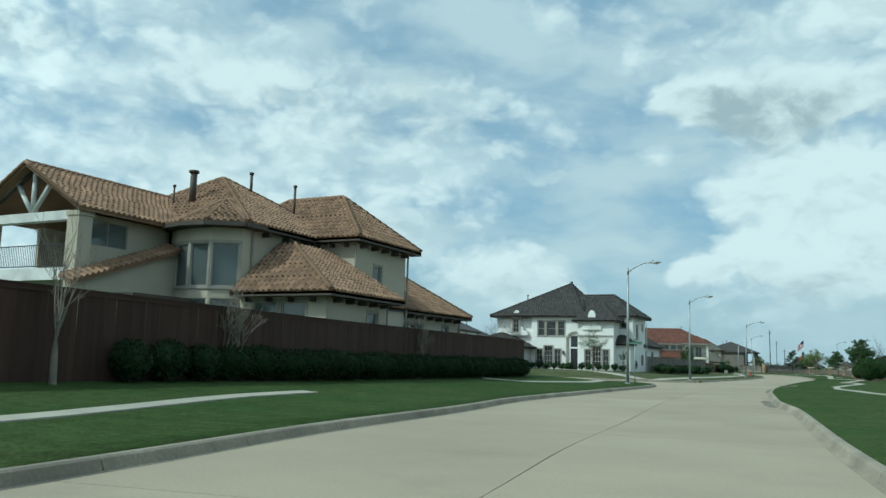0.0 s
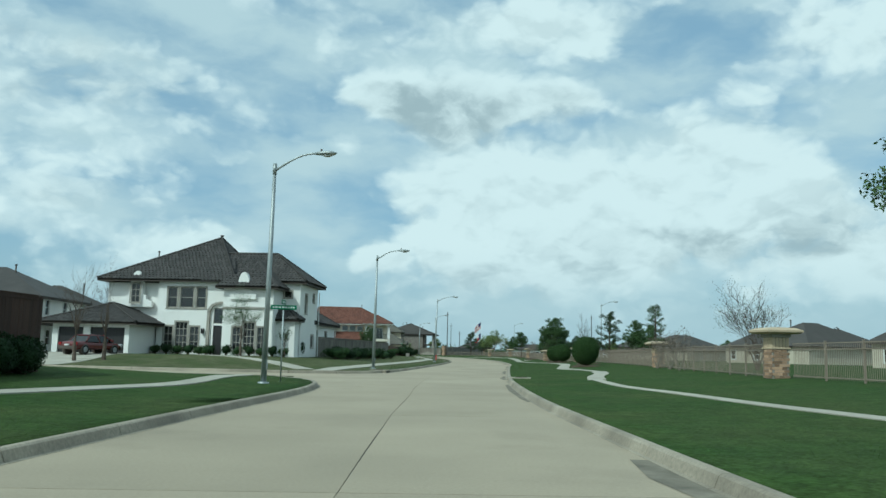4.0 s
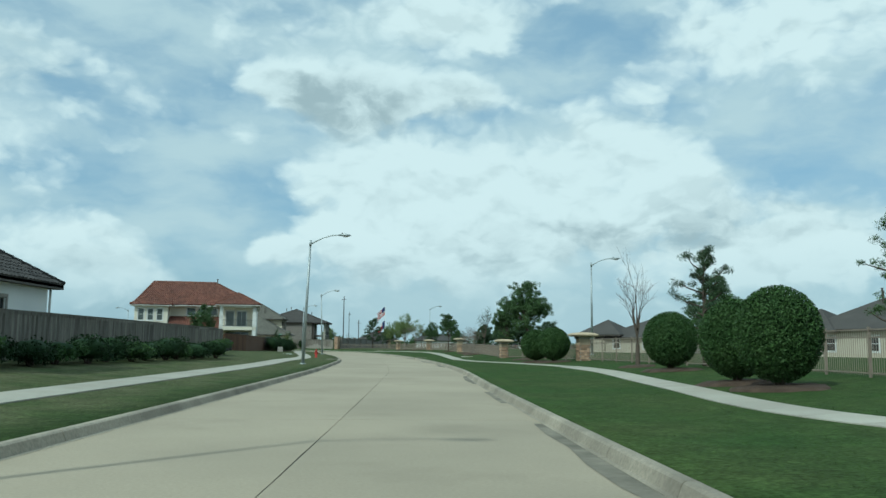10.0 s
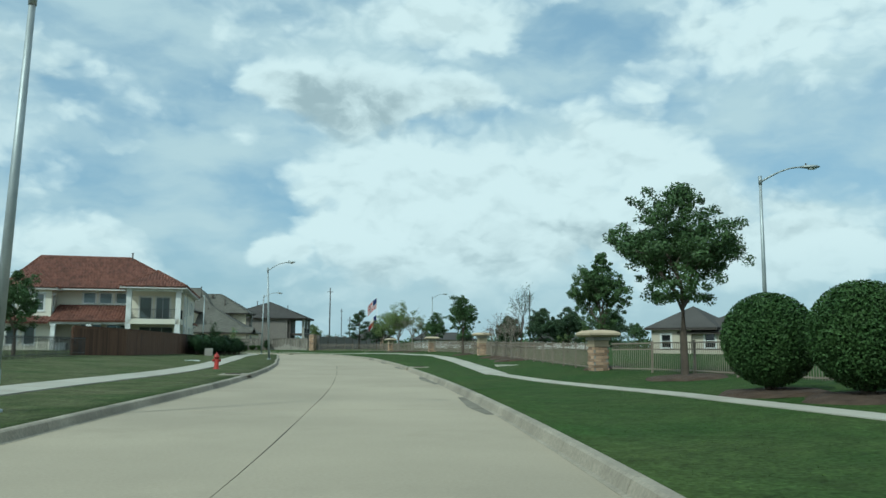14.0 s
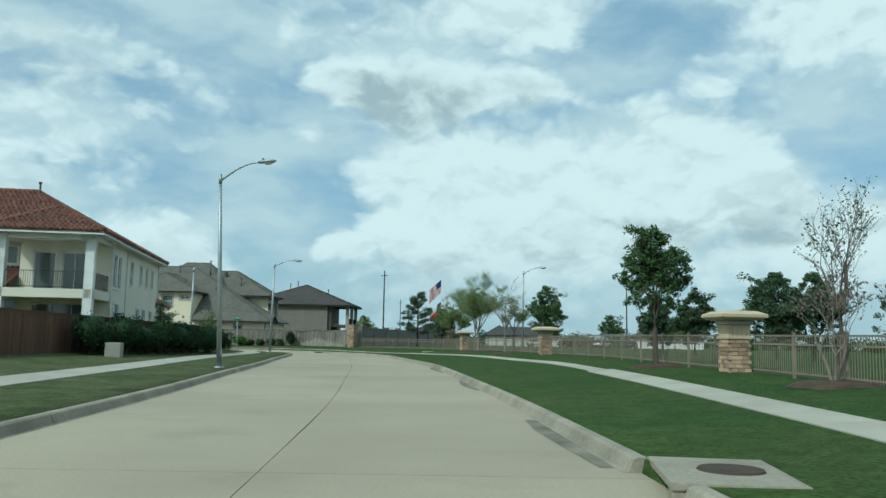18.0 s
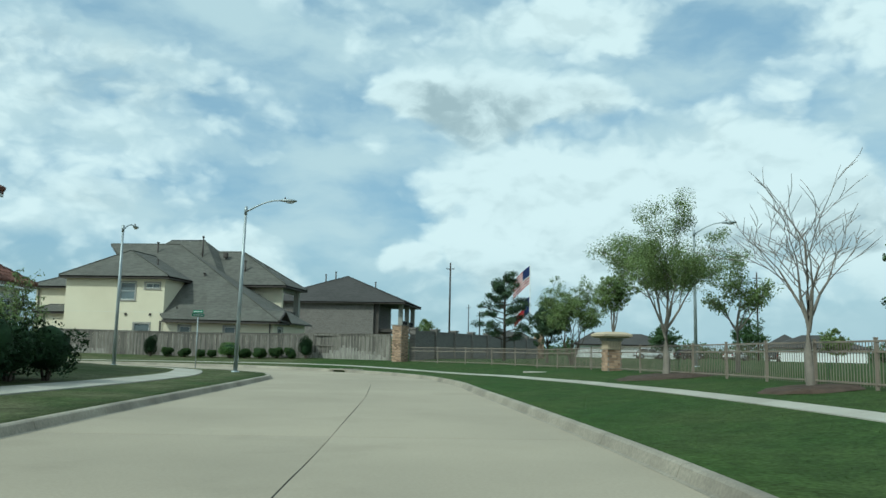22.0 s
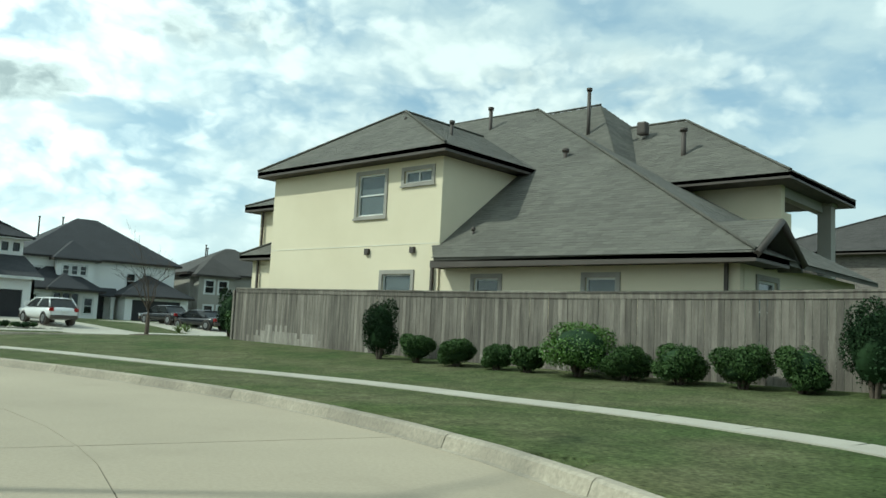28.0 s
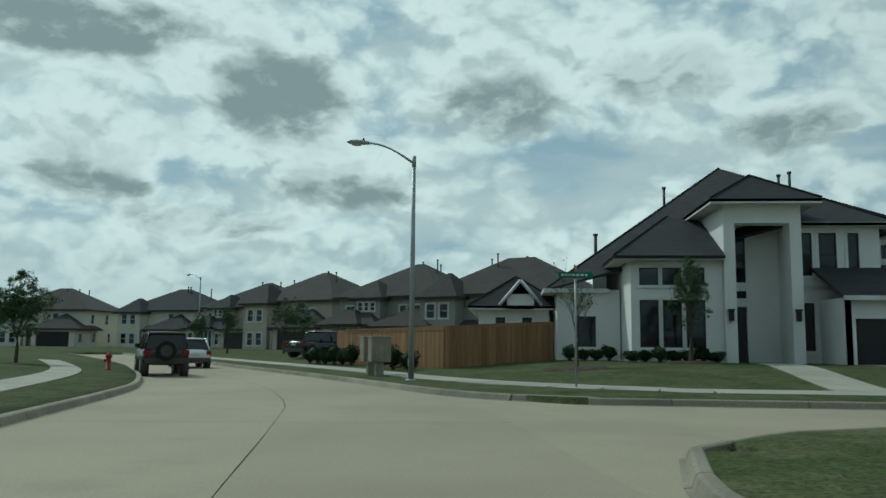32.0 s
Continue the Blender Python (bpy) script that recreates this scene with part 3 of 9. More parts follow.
# road slabs: two lanes with a centre joint
def resample(line, n):
    s = np.r_[0, np.cumsum(np.hypot(*np.diff(line, axis=0).T))]
    u = np.linspace(0, s[-1], n)
    return np.c_[np.interp(u, s, line[:, 0]), np.interp(u, s, line[:, 1])]


road = new("road")
tagged(road, "pale concrete street with a dark centre joint", "road", kind="structure")


def slab(pts, z0, name, m, parent, drop=0.12):
    n = len(pts)
    v = [(x, y, z0) for x, y in pts] + [(x, y, z0 - drop) for x, y in pts]
    f = [tuple(range(n))] + [(k, n + k, n + (k + 1) % n, (k + 1) % n) for k in range(n)]
    area = sum(pts[k][0] * pts[(k + 1) % n][1] - pts[(k + 1) % n][0] * pts[k][1] for k in range(n))
    if area < 0:
        f = [q[::-1] for q in f]
    return from_arrays(name, v, f, m, parent)


def centre_of(left, right, share):
    return left * (1 - share) + right * share


west = curve_points([(-5.2, -14), (-6.3, -4), (-7.3, 5.2), (-8.5, 12), (-9.4, 20), (-10.5, 27), (-11.0, 36), (-11.4, 44), (-11.7, 52), (-12.4, 60), (-12.9, 70), (-12.9, 80), (-12.75, 90), (-12.7, 105), (-12.8, 122), (-13.1, 132), (-13.5, 143), (-14.3, 154), (-15.4, 164), (-16.7, 174), (-18.3, 184), (-20.1, 196), (-21.8, 206), (-23.2, 215), (-24.3, 221.5), (-24.9, 224.8), (-26, 227.6), (-28.2, 230.2), (-31.5, 232.5), (-36, 234.4), (-42, 235), (-50, 234), (-58, 232.3), (-66, 230.3), (-72, 228.8), (-77.5, 227), (-88, 222), (-104, 213), (-140, 190)])
east = curve_points([(3.4, -14), (2.4, -4), (1.4, 6), (0.2, 15), (-0.6, 22), (-1.3, 28), (-2.3, 34), (-3.2, 42), (-4, 50), (-4.6, 60), (-4.95, 70), (-5.05, 85), (-5.05, 105), (-4.9, 118), (-5, 127), (-5.45, 138), (-6.15, 149), (-7.02, 160), (-7.95, 171), (-8.92, 180), (-10.18, 191), (-11.27, 199), (-12.96, 207.5), (-14.8, 216), (-16.2, 222.5), (-18.2, 228.4), (-20.6, 232.6), (-23.2, 235.8), (-26.2, 238.4), (-30, 240.9), (-34, 242.4), (-38.5, 243.1), (-44, 242.9), (-50, 242.1), (-55, 241.3), (-60, 240.2), (-66, 239.2), (-72, 237.9), (-79.5, 234.6), (-87, 230.3), (-97, 224.2), (-113, 214.5), (-147, 193)])
# points of the west line paired with the nearest of the east line, kept in order
pairs, last = [], 0
for q in resample(west, 340):
    d = np.hypot(*(east[last:last + 30] - q).T)
    last += int(np.argmin(d))
    pairs.append((q, east[last]))
JOINT_EVERY = 9


def centre_share(a):
    """How far the centre joint lies across the street, from the west kerb."""
    return float(np.interp(a[1], (0, 35, 68, 104, 122, 152, 180, 197, 212, 222, 236), (0.515, 0.51, 0.455, 0.49, 0.495, 0.475, 0.505, 0.515, 0.56, 0.56, 0.52))) if a[0] > -40 else 0.51


under = []
for i in range(0, len(pairs) - 1, JOINT_EVERY):
    rows = pairs[i:i + JOINT_EVERY + 1]
    lo = [tuple(a) for a, b in rows]
    hi = [tuple(b) for a, b in rows]
    mid = [tuple(centre_of(a, b, centre_share(a))) for a, b in rows]

    def inset(ring, g=0.012):
        c = np.mean(ring, 0)
        return [tuple(np.array(p) + (c - p) / np.linalg.norm(c - p) * g) for p in ring]

    slab(inset(lo + mid[::-1]), 0.0, "slab", CONCRETE, road)
    slab(inset(mid + hi[::-1]), 0.0, "slab", CONCRETE, road)
    under += [(lo, hi)]
for lo, hi in under:
    slab(lo + hi[::-1], -0.009, "joint_bed", JOINT, road, 0.06)
for ring in ([(-11.0, 55), (-12.1, 55.6), (-12.8, 59.2), (-13.85, 62), (-15.8, 64.3), (-19, 65.3), (-60, 66.5), (-60, 74), (-22, 74.6), (-17, 75.3), (-14.9, 76.2), (-13.7, 78), (-13.1, 81), (-13, 84), (-11.6, 84), (-11.5, 70)], [(-57, 240.0), (-66, 238.0), (-72, 236.7), (-80, 232.6), (-80, 234.5), (-76.2, 236.6), (-73.3, 238.9), (-72.2, 241.5), (-72, 246), (-72, 300), (-66, 300), (-66, 248), (-65.6, 245.2), (-64.3, 243.0), (-62.3, 241.5), (-59.5, 241.0), (-57, 241.2)]):
    bm = bmesh.new()
    f = bm.faces.new([bm.verts.new((x, y, -0.004)) for x, y in ring])
    bmesh.ops.triangulate(bm, faces=[f])
    bmesh.ops.recalc_face_normals(bm, faces=bm.faces[:])
    if bm.faces[0].normal.z < 0:
        bmesh.ops.reverse_faces(bm, faces=bm.faces[:])
    part("side_street", bm, CONCRETE, road)


# kerbs in cast lengths with open joints
kerb = new("kerb")
tagged(kerb, "stained concrete kerb with cracked joints", "kerb", kind="structure")
PROFILE = ((0.06, -0.1), (0.06, 0.145), (0.03, 0.165), (-0.08, 0.165), (-0.12, 0.14), (-0.17, 0.012), (-0.24, 0.004), (-0.24, -0.1))
DRAINS = [(-13.0, 80.3, 88), (-7.2, 162.6, -95), (-13.95, 150.2, 96), (-24.72, 237.18, -41), (-4.96, 70.2, -91)]


def sweep(name, line, side, m, parent):
    v, f, n = [], [], len(PROFILE)
    for i, p in enumerate(line):
        t = line[min(i + 1, len(line) - 1)] - line[max(i - 1, 0)]
        t = t / np.linalg.norm(t)
        out = np.array([-t[1], t[0]]) * side
        v += [(*(p + out * o), h) for o, h in PROFILE]
    for i in range(len(line) - 1):
        for k in range(n - 1):
            q = (i * n + k, i * n + k + 1, i * n + n + k + 1, i * n + n + k)
            f.append(q if side > 0 else q[::-1])
    f += [tuple(range(n)), tuple(range(len(v) - 1, len(v) - n - 1, -1))]
    return from_arrays(name, v, f, m, parent)


rng = random.Random(4)
for line, side in zip(KERBS, (1, 1, -1, -1)):
    s = np.r_[0, np.cumsum(np.hypot(*np.diff(line, axis=0).T))]
    gaps = []
    for dx, dy, _ in DRAINS:
        d = np.hypot(line[:, 0] - dx, line[:, 1] - dy)
        if d.min() < 1.5:
            u = np.linspace(0, s[-1], int(s[-1] * 20))
            c = np.c_[np.interp(u, s, line[:, 0]), np.interp(u, s, line[:, 1])]
            at_s = u[np.hypot(c[:, 0] - dx, c[:, 1] - dy).argmin()]
            gaps.append((at_s - 0.84, at_s + 0.84))
    a = 0.0
    while a < s[-1] - 0.5:
        b = min(a + rng.uniform(2.7, 3.4), s[-1])
        nxt = b
        for g0, g1 in gaps:
            if a < g0 < b + 0.4:
                b, nxt = g0, g1
        u = np.linspace(a, b - 0.02, 4)
        a = nxt
        sweep("kerb_length", np.c_[np.interp(u, s, line[:, 0]), np.interp(u, s, line[:, 1])], side, KERB, kerb)


# street drains in the kerb
def drain(x, y, rz):
    d = empty("storm_drain", x, y, 0, rz)
    tagged(d, "concrete kerb inlet with a dark opening", "drain")
    z0 = 0.165
    part("inlet_lid", box_bm(-0.86, -0.14, z0 - 0.06, 0.86, 1.05, z0 + 0.015, 0.015), KERB, d)
    # back and floor painted near-black for the shade inside the opening
    part("back_wall", box_bm(-0.6, 0.3, -0.4, 0.6, 0.4, z0 - 0.06), THROAT_SHADE, d)
    part("throat_floor", box_bm(-0.6, -0.12, -0.4, 0.6, 0.3, -0.06), THROAT_SHADE, d)
    for sx in (-0.84, 0.6):
        part("cheek", box_bm(sx, -0.13, -0.1, sx + 0.24, 0.4, z0 - 0.06, 0.012), KERB, d)
    bm = bmesh.new()
    bmesh.ops.create_cone(bm, cap_ends=True, segments=24, radius1=0.33, radius2=0.31, depth=0.03, matrix=pose(0.0, 0.55, z0 + 0.022))
    part("manhole_cover", bm, COVER, d, "dark rusty iron cover")
    return d


for dx, dy, dr in DRAINS:
    drain(dx, dy, dr)


# pavements in cast bays
def ribbon(name, label, pts, width, bay, lift=0.03):
    line = curve_points(pts, 0.75)
    s = np.r_[0, np.cumsum(np.hypot(*np.diff(line, axis=0).T))]
    walk_ob = new(name)
    tagged(walk_ob, label, "pavement", kind="structure")
    a = 0.0
    while a < s[-1] - 0.03:
        u = np.linspace(a, min(a + bay - 0.015, s[-1]), 3)
        a += bay
        c = np.c_[np.interp(u, s, line[:, 0]), np.interp(u, s, line[:, 1])]
        t = c[-1] - c[0]
        t = t / np.linalg.norm(t)
        o = np.array([-t[1], t[0]]) * width / 2
        ring = np.vstack([c + o, (c - o)[::-1]])
        h = lot_at(ring) + lift
        n = len(ring)
        v = [(*p, q) for p, q in zip(ring, h)] + [(*p, q - 0.12) for p, q in zip(ring, h)]
        f = [tuple(range(n))[::-1]] + [(k, (k + 1) % n, n + (k + 1) % n, n + k) for k in range(n)]
        from_arrays("bay", v, f, WALKWAY, walk_ob)
    return walk_ob


WIND = "winding pale concrete footpath through the lawn"
ribbon("pavement", WIND, [(9, 15), (6, 25), (3.3, 37), (1.7, 44.3), (0.95, 48), (0.15, 53.3), (-0.75, 59), (-0.95, 66)], 0.42, 1.5, 0.02)
ribbon("pavement", WIND, [(-0.94, 66.1), (-0.5, 71), (0.35, 76), (0.6, 80.5)], 0.85, 1.5, 0.02)
ribbon("pavement", WIND, [(0.6, 80.6), (0.35, 85), (-0.15, 89)], 0.48, 1.5, 0.02)
ribbon("pavement", WIND, [(-0.16, 89.1), (-0.72, 92.5), (-0.68, 96), (-0.3, 100), (0.1, 105.5), (0.75, 114), (0.72, 122)], 0.95, 1.5, 0.02)
ribbon("pavement", WIND, [(0.71, 122.1), (0.2, 127), (-0.55, 132), (-1.0, 135), (-2.0, 139.4), (-2.75, 143), (-3.6, 149.5)], 0.55, 1.5, 0.02)
ribbon("pavement", WIND, [(-3.61, 149.6), (-3.72, 156), (-3.85, 162), (-3.95, 167.5), (-4.3, 176), (-4.8, 183)], 0.88, 1.5, 0.02)
ribbon("pavement", WIND, [(-4.82, 183.1), (-5.4, 189), (-6.45, 195.5), (-7.5, 201.5), (-8.35, 206), (-9.5, 211), (-10.6, 215), (-12.1, 220.2), (-14.6, 227), (-17.5, 232.2), (-21, 237.8), (-25.5, 242.6), (-29.8, 245.1), (-31.1, 245.45), (-33.1, 245.85), (-35.3, 245.95), (-38.2, 246.1), (-41.5, 245.85), (-45.4, 245.2), (-49.8, 244.7), (-56, 243.6), (-62, 244.2)], 0.55, 1.5, 0.02)
ribbon("pavement", "pale concrete footpath beside the lawn", [(-9, -8), (-10.3, 2), (-11.6, 8.3), (-12.4, 11.2), (-13.7, 15.9), (-14.3, 20.0)], 0.55, 1.5)
ribbon("pavement", "pale concrete footpath beside the corner lawn", [(-18.4, 42), (-16.6, 43.2), (-15.7, 48), (-15.3, 52.5), (-16.6, 60), (-17.2, 64.5)], 0.7, 1.5)
ribbon("pavement", "pale concrete footpath beside the lawn", [(-16.2, 75.8), (-16, 84), (-16.1, 95), (-16.1, 110), (-16.3, 125), (-16.9, 137), (-17.2, 150), (-18.2, 160), (-19.8, 171), (-21.8, 184), (-23.6, 195), (-25.2, 206), (-26.3, 216), (-27.7, 222.5), (-30.5, 227.8), (-36, 231.2), (-48, 231.5), (-60, 229.2), (-70, 226.6), (-84, 221), (-100, 211)], 1.2, 1.5)
ribbon("pavement", "pale concrete footpath along the far lots", [(-74.6, 300), (-74.6, 250), (-75, 243), (-77, 239.5), (-82, 236), (-90, 231.6), (-100, 225.4), (-120, 213)], 1.2, 1.5)
ribbon("garden_path", "short concrete path to the front door", [(-17.5, 77), (-21, 82), (-26, 88), (-31, 95)], 1.1, 1.2)
ribbon("garden_path", "pale concrete path to the tall porch", [(-74, 248.6), (-80, 249.2), (-88.3, 250.3)], 1.6, 1.3)
ribbon("driveway", "wide pale concrete driveway to the garage", [(-72.1, 257.6), (-78, 257.0), (-87.2, 256.0)], 5.4, 3.0)
ribbon("driveway", "concrete driveway before the side garages", [(-36, 74.6), (-37, 82), (-40, 92)], 7.0, 3.0)
ribbon("driveway", "concrete driveway with parked dark cars", [(-72.1, 266), (-80, 267), (-92, 268)], 5.5, 3.0)


# ---- houses ----
class House:
    """A house whose parts are placed in plan metres, or in its own metres when turned."""

    def __init__(self, name, label, ox, oy, oz, rz=None, far=False, own=None):
        self.far = far
        self.plain = far
        self.ob = empty(name, ox, oy, oz, rz or 0)
        tagged(self.ob, label, "house")
        self.shift = Vector((ox, oy, oz)) if rz is None else Vector((0, 0, oz if own is None else own))

    def p(self, x, y, z):
        return Vector((x, y, z)) - self.shift


def frame_of(h, p0, p1):
    a, b = h.p(p0[0], p0[1], 0), h.p(p1[0], p1[1], 0)
    d = (b - a).normalized()
    n = Vector((d.y, -d.x, 0))
    base = h.p(p0[0], p0[1], 0)
    return Matrix(((d.x, n.x, 0, base.x), (d.y, n.y, 0, base.y), (0, 0, 1, base.z), (0, 0, 0, 1))), (b - a).length


def placed(bm, m):
    bmesh.ops.transform(bm, matrix=m, verts=bm.verts[:])
    bmesh.ops.recalc_face_normals(bm, faces=bm.faces[:])
    return bm


def lattice(us, zs, y0, y1):
    """One connected frame: bars where the spaces between us and zs alternate with openings."""
    bm, seen = bmesh.new(), {}

    def v(i, j, y):
        if (i, j, y) not in seen:
            seen[i, j, y] = bm.verts.new((us[i], y, zs[j]))
        return seen[i, j, y]

    nu, nz = len(us) - 1, len(zs) - 1
    bar = [[i % 2 == 0 or j % 2 == 0 for j in range(nz)] for i in range(nu)]
    for i in range(nu):
        for j in range(nz):
            if not bar[i][j]:
                continue
            bm.faces.new((v(i, j, y1), v(i + 1, j, y1), v(i + 1, j + 1, y1), v(i, j + 1, y1)))
            bm.faces.new((v(i, j, y0), v(i, j + 1, y0), v(i + 1, j + 1, y0), v(i + 1, j, y0)))
            for di, dj, a, b in ((-1, 0, (i, j), (i, j + 1)), (1, 0, (i + 1, j + 1), (i + 1, j)), (0, -1, (i + 1, j), (i, j)), (0, 1, (i, j + 1), (i + 1, j + 1))):
                ni, nj = i + di, j + dj
                if not (0 <= ni < nu and 0 <= nj < nz and bar[ni][nj]):
                    bm.faces.new((v(*a, y0), v(*b, y0), v(*b, y1), v(*a, y1)))
    return bm


def window(h, m, u0, u1, z0, z1, trim, sash, glass, cols=1, rows=2, surround=0.13, arch=False, blind=False):
    w = 0.055
    far = 0.13 if h.far and surround else 0.0
    us, zs = [u0 - far, u0 + w], [z0 - far, z0 + w]
    for k in range(1, cols):
        c = u0 + (u1 - u0) * k / cols
        us += [c - 0.02, c + 0.02]
    for k in range(1, rows):
        c = z0 + (z1 - z0) * k / rows
        zs += [c - 0.025, c + 0.025]
    bm = lattice(us + [u1 - w, u1 + far], zs + [z1 - w, z1 + far], -0.13, 0.035 if far else -0.05)
    if far:
        surround = 0.0
    win = part("window", placed(bm, m), sash, h.ob)
    part("pane", placed(box_bm(u0 + 0.03, -0.10, z0 + 0.03, u1 - 0.03, -0.085, z1 - 0.03), m), glass, win)
    if blind:
        part("blind", placed(box_bm(u0 + 0.02, -0.20, z0 + (z1 - z0) * 0.45, u1 - 0.02, -0.18, z1), m), CURTAIN, win)
    if surround:
        s = surround
        bm = lattice([u0 - s, u0, u1, u1 + s], [z0 - s, z0, z1, z1 + s], 0.002, 0.035)
        part("sill", placed(box_bm(u0 - s - 0.03, 0.036, z0 - s, u1 + s + 0.03, 0.07, z0 - s + 0.06), m), trim, win) if not h.plain else None
        part("surround", placed(bm, m), trim, win)
    return win


def wall(h, p0, p1, z0, z1, m_wall, openings=(), trim=None, sash=None, glass=None):
    """A wall seen from outside with p0 at its left end; openings: (u0, u1, z0, z1, kind, cols, rows)."""
    m, L = frame_of(h, p0, p1)
    T = 0.2
    us = sorted({0.0, L, *[u for o in openings for u in o[:2]]})
    zs = sorted({z0, z1, *[v for o in openings for v in o[2:4]]})
    bm = bmesh.new()

    def quad(*c):
        bm.faces.new([bm.verts.new(q) for q in c])

    for a, b in zip(us[:-1], us[1:]):
        for c, d in zip(zs[:-1], zs[1:]):
            if any(o[0] <= (a + b) / 2 <= o[1] and o[2] <= (c + d) / 2 <= o[3] for o in openings):
                continue
            quad((a, 0, c), (b, 0, c), (b, 0, d), (a, 0, d))
            quad((b, -T, c), (a, -T, c), (a, -T, d), (b, -T, d))
    for o in openings:
        a, b, c, d = o[:4]
        quad((a, 0, c), (a, 0, d), (a, -T, d), (a, -T, c))
        quad((b, 0, d), (b, 0, c), (b, -T, c), (b, -T, d))
        quad((a, 0, d), (b, 0, d), (b, -T, d), (a, -T, d))
        quad((b, 0, c), (a, 0, c), (a, -T, c), (b, -T, c))
    quad((0, 0, z1), (L, 0, z1), (L, -T, z1), (0, -T, z1))
    quad((0, 0, z0), (0, 0, z1), (0, -T, z1), (0, -T, z0))
    quad((L, 0, z1), (L, 0, z0), (L, -T, z0), (L, -T, z1))
    bmesh.ops.transform(bm, matrix=m, verts=bm.verts[:])
    ob = part("wall", bm, m_wall, h.ob)
    for o in openings:
        kind, cols, rows = (*o[4:], "win", 1, 2)[:3] if len(o) > 4 else ("win", 1, 2)
        cols, rows = (o[5], o[6]) if len(o) > 6 else (1, 2)
        if kind in ("win", "bare", "blind"):
            window(h, m, *o[:4], trim or TRIM_GREY, sash or TRIM_WHITE, glass or GLASS_DARK, cols, rows, 0.0 if kind == "bare" else 0.13, blind=kind == "blind")
        elif kind == "door":
            d = part("door", placed(box_bm(o[0] + 0.02, -0.16, o[2], o[1] - 0.02, -0.10, o[3] - 0.02, 0.01), m), DOOR_DARK, h.ob)
            for k in range(2):
                zc = o[2] + (o[3] - o[2]) * (0.08 + 0.47 * k)
                part("panel", placed(box_bm(o[0] + 0.14, -0.10, zc, o[1] - 0.14, -0.085, zc + (o[3] - o[2]) * 0.38), m), DOOR_DARK, d)
            bm2 = bmesh.new()
            bmesh.ops.create_uvsphere(bm2, u_segments=8, v_segments=6, radius=0.05, matrix=Matrix.Translation((o[1] - 0.14, -0.06, o[2] + 1.0)))
            part("door_knob", placed(bm2, m), RIM, d)
        elif kind == "garage":
            bm2 = box_bm(o[0] + 0.02, -0.18, o[2], o[1] - 0.02, -0.13, o[3] - 0.02)
            for k in range(4 if h.far else 0):
                zc = o[2] + 0.06 + (o[3] - o[2] - 0.08) * k / 4
                add_box(bm2, o[0] + 0.1, -0.13, zc + 0.04, o[1] - 0.1, -0.115, zc + (o[3] - o[2]) / 4 - 0.09)
            d = part("garage_door", placed(bm2, m), DOOR_DARK, h.ob, "dark sectional garage door")
            if h.far:
                continue
            for k in range(4):
                zc = o[2] + 0.06 + (o[3] - o[2] - 0.08) * k / 4
                for j in range(4):
                    w = (o[1] - o[0] - 0.2) / 4
                    part("panel", placed(box_bm(o[0] + 0.1 + w * j + 0.06, -0.13, zc + 0.05, o[0] + 0.1 + w * (j + 1) - 0.06, -0.115, zc + (o[3] - o[2]) / 4 - 0.1), m), DOOR_DARK, d)
    return ob


def block(h, x0, y0, x1, y1, z0, z1, m, s=(), e=(), n=(), w=(), sides="senw", **kw):
    """Four walls; openings by side, each from its left end as seen from outside."""
    T = 0.2

    def inner(opens):
        return [(o[0] - T, o[1] - T, *o[2:]) for o in opens]

    if "s" in sides:
        wall(h, (x0, y0), (x1, y0), z0, z1, m, s, **kw)
    if "e" in sides:
        wall(h, (x1, y0 + T), (x1, y1 - T), z0, z1, m, inner(e), **kw)
    if "n" in sides:
        wall(h, (x1, y1), (x0, y1), z0, z1, m, n, **kw)
    if "w" in sides:
        wall(h, (x0, y1 - T), (x0, y0 + T), z0, z1, m, inner(w), **kw)


COVERS = {"tile": (0.30, 0.36), "flat": (0.34, 0.36), "shingle": (0.6, 0.15), None: (0, 0)}


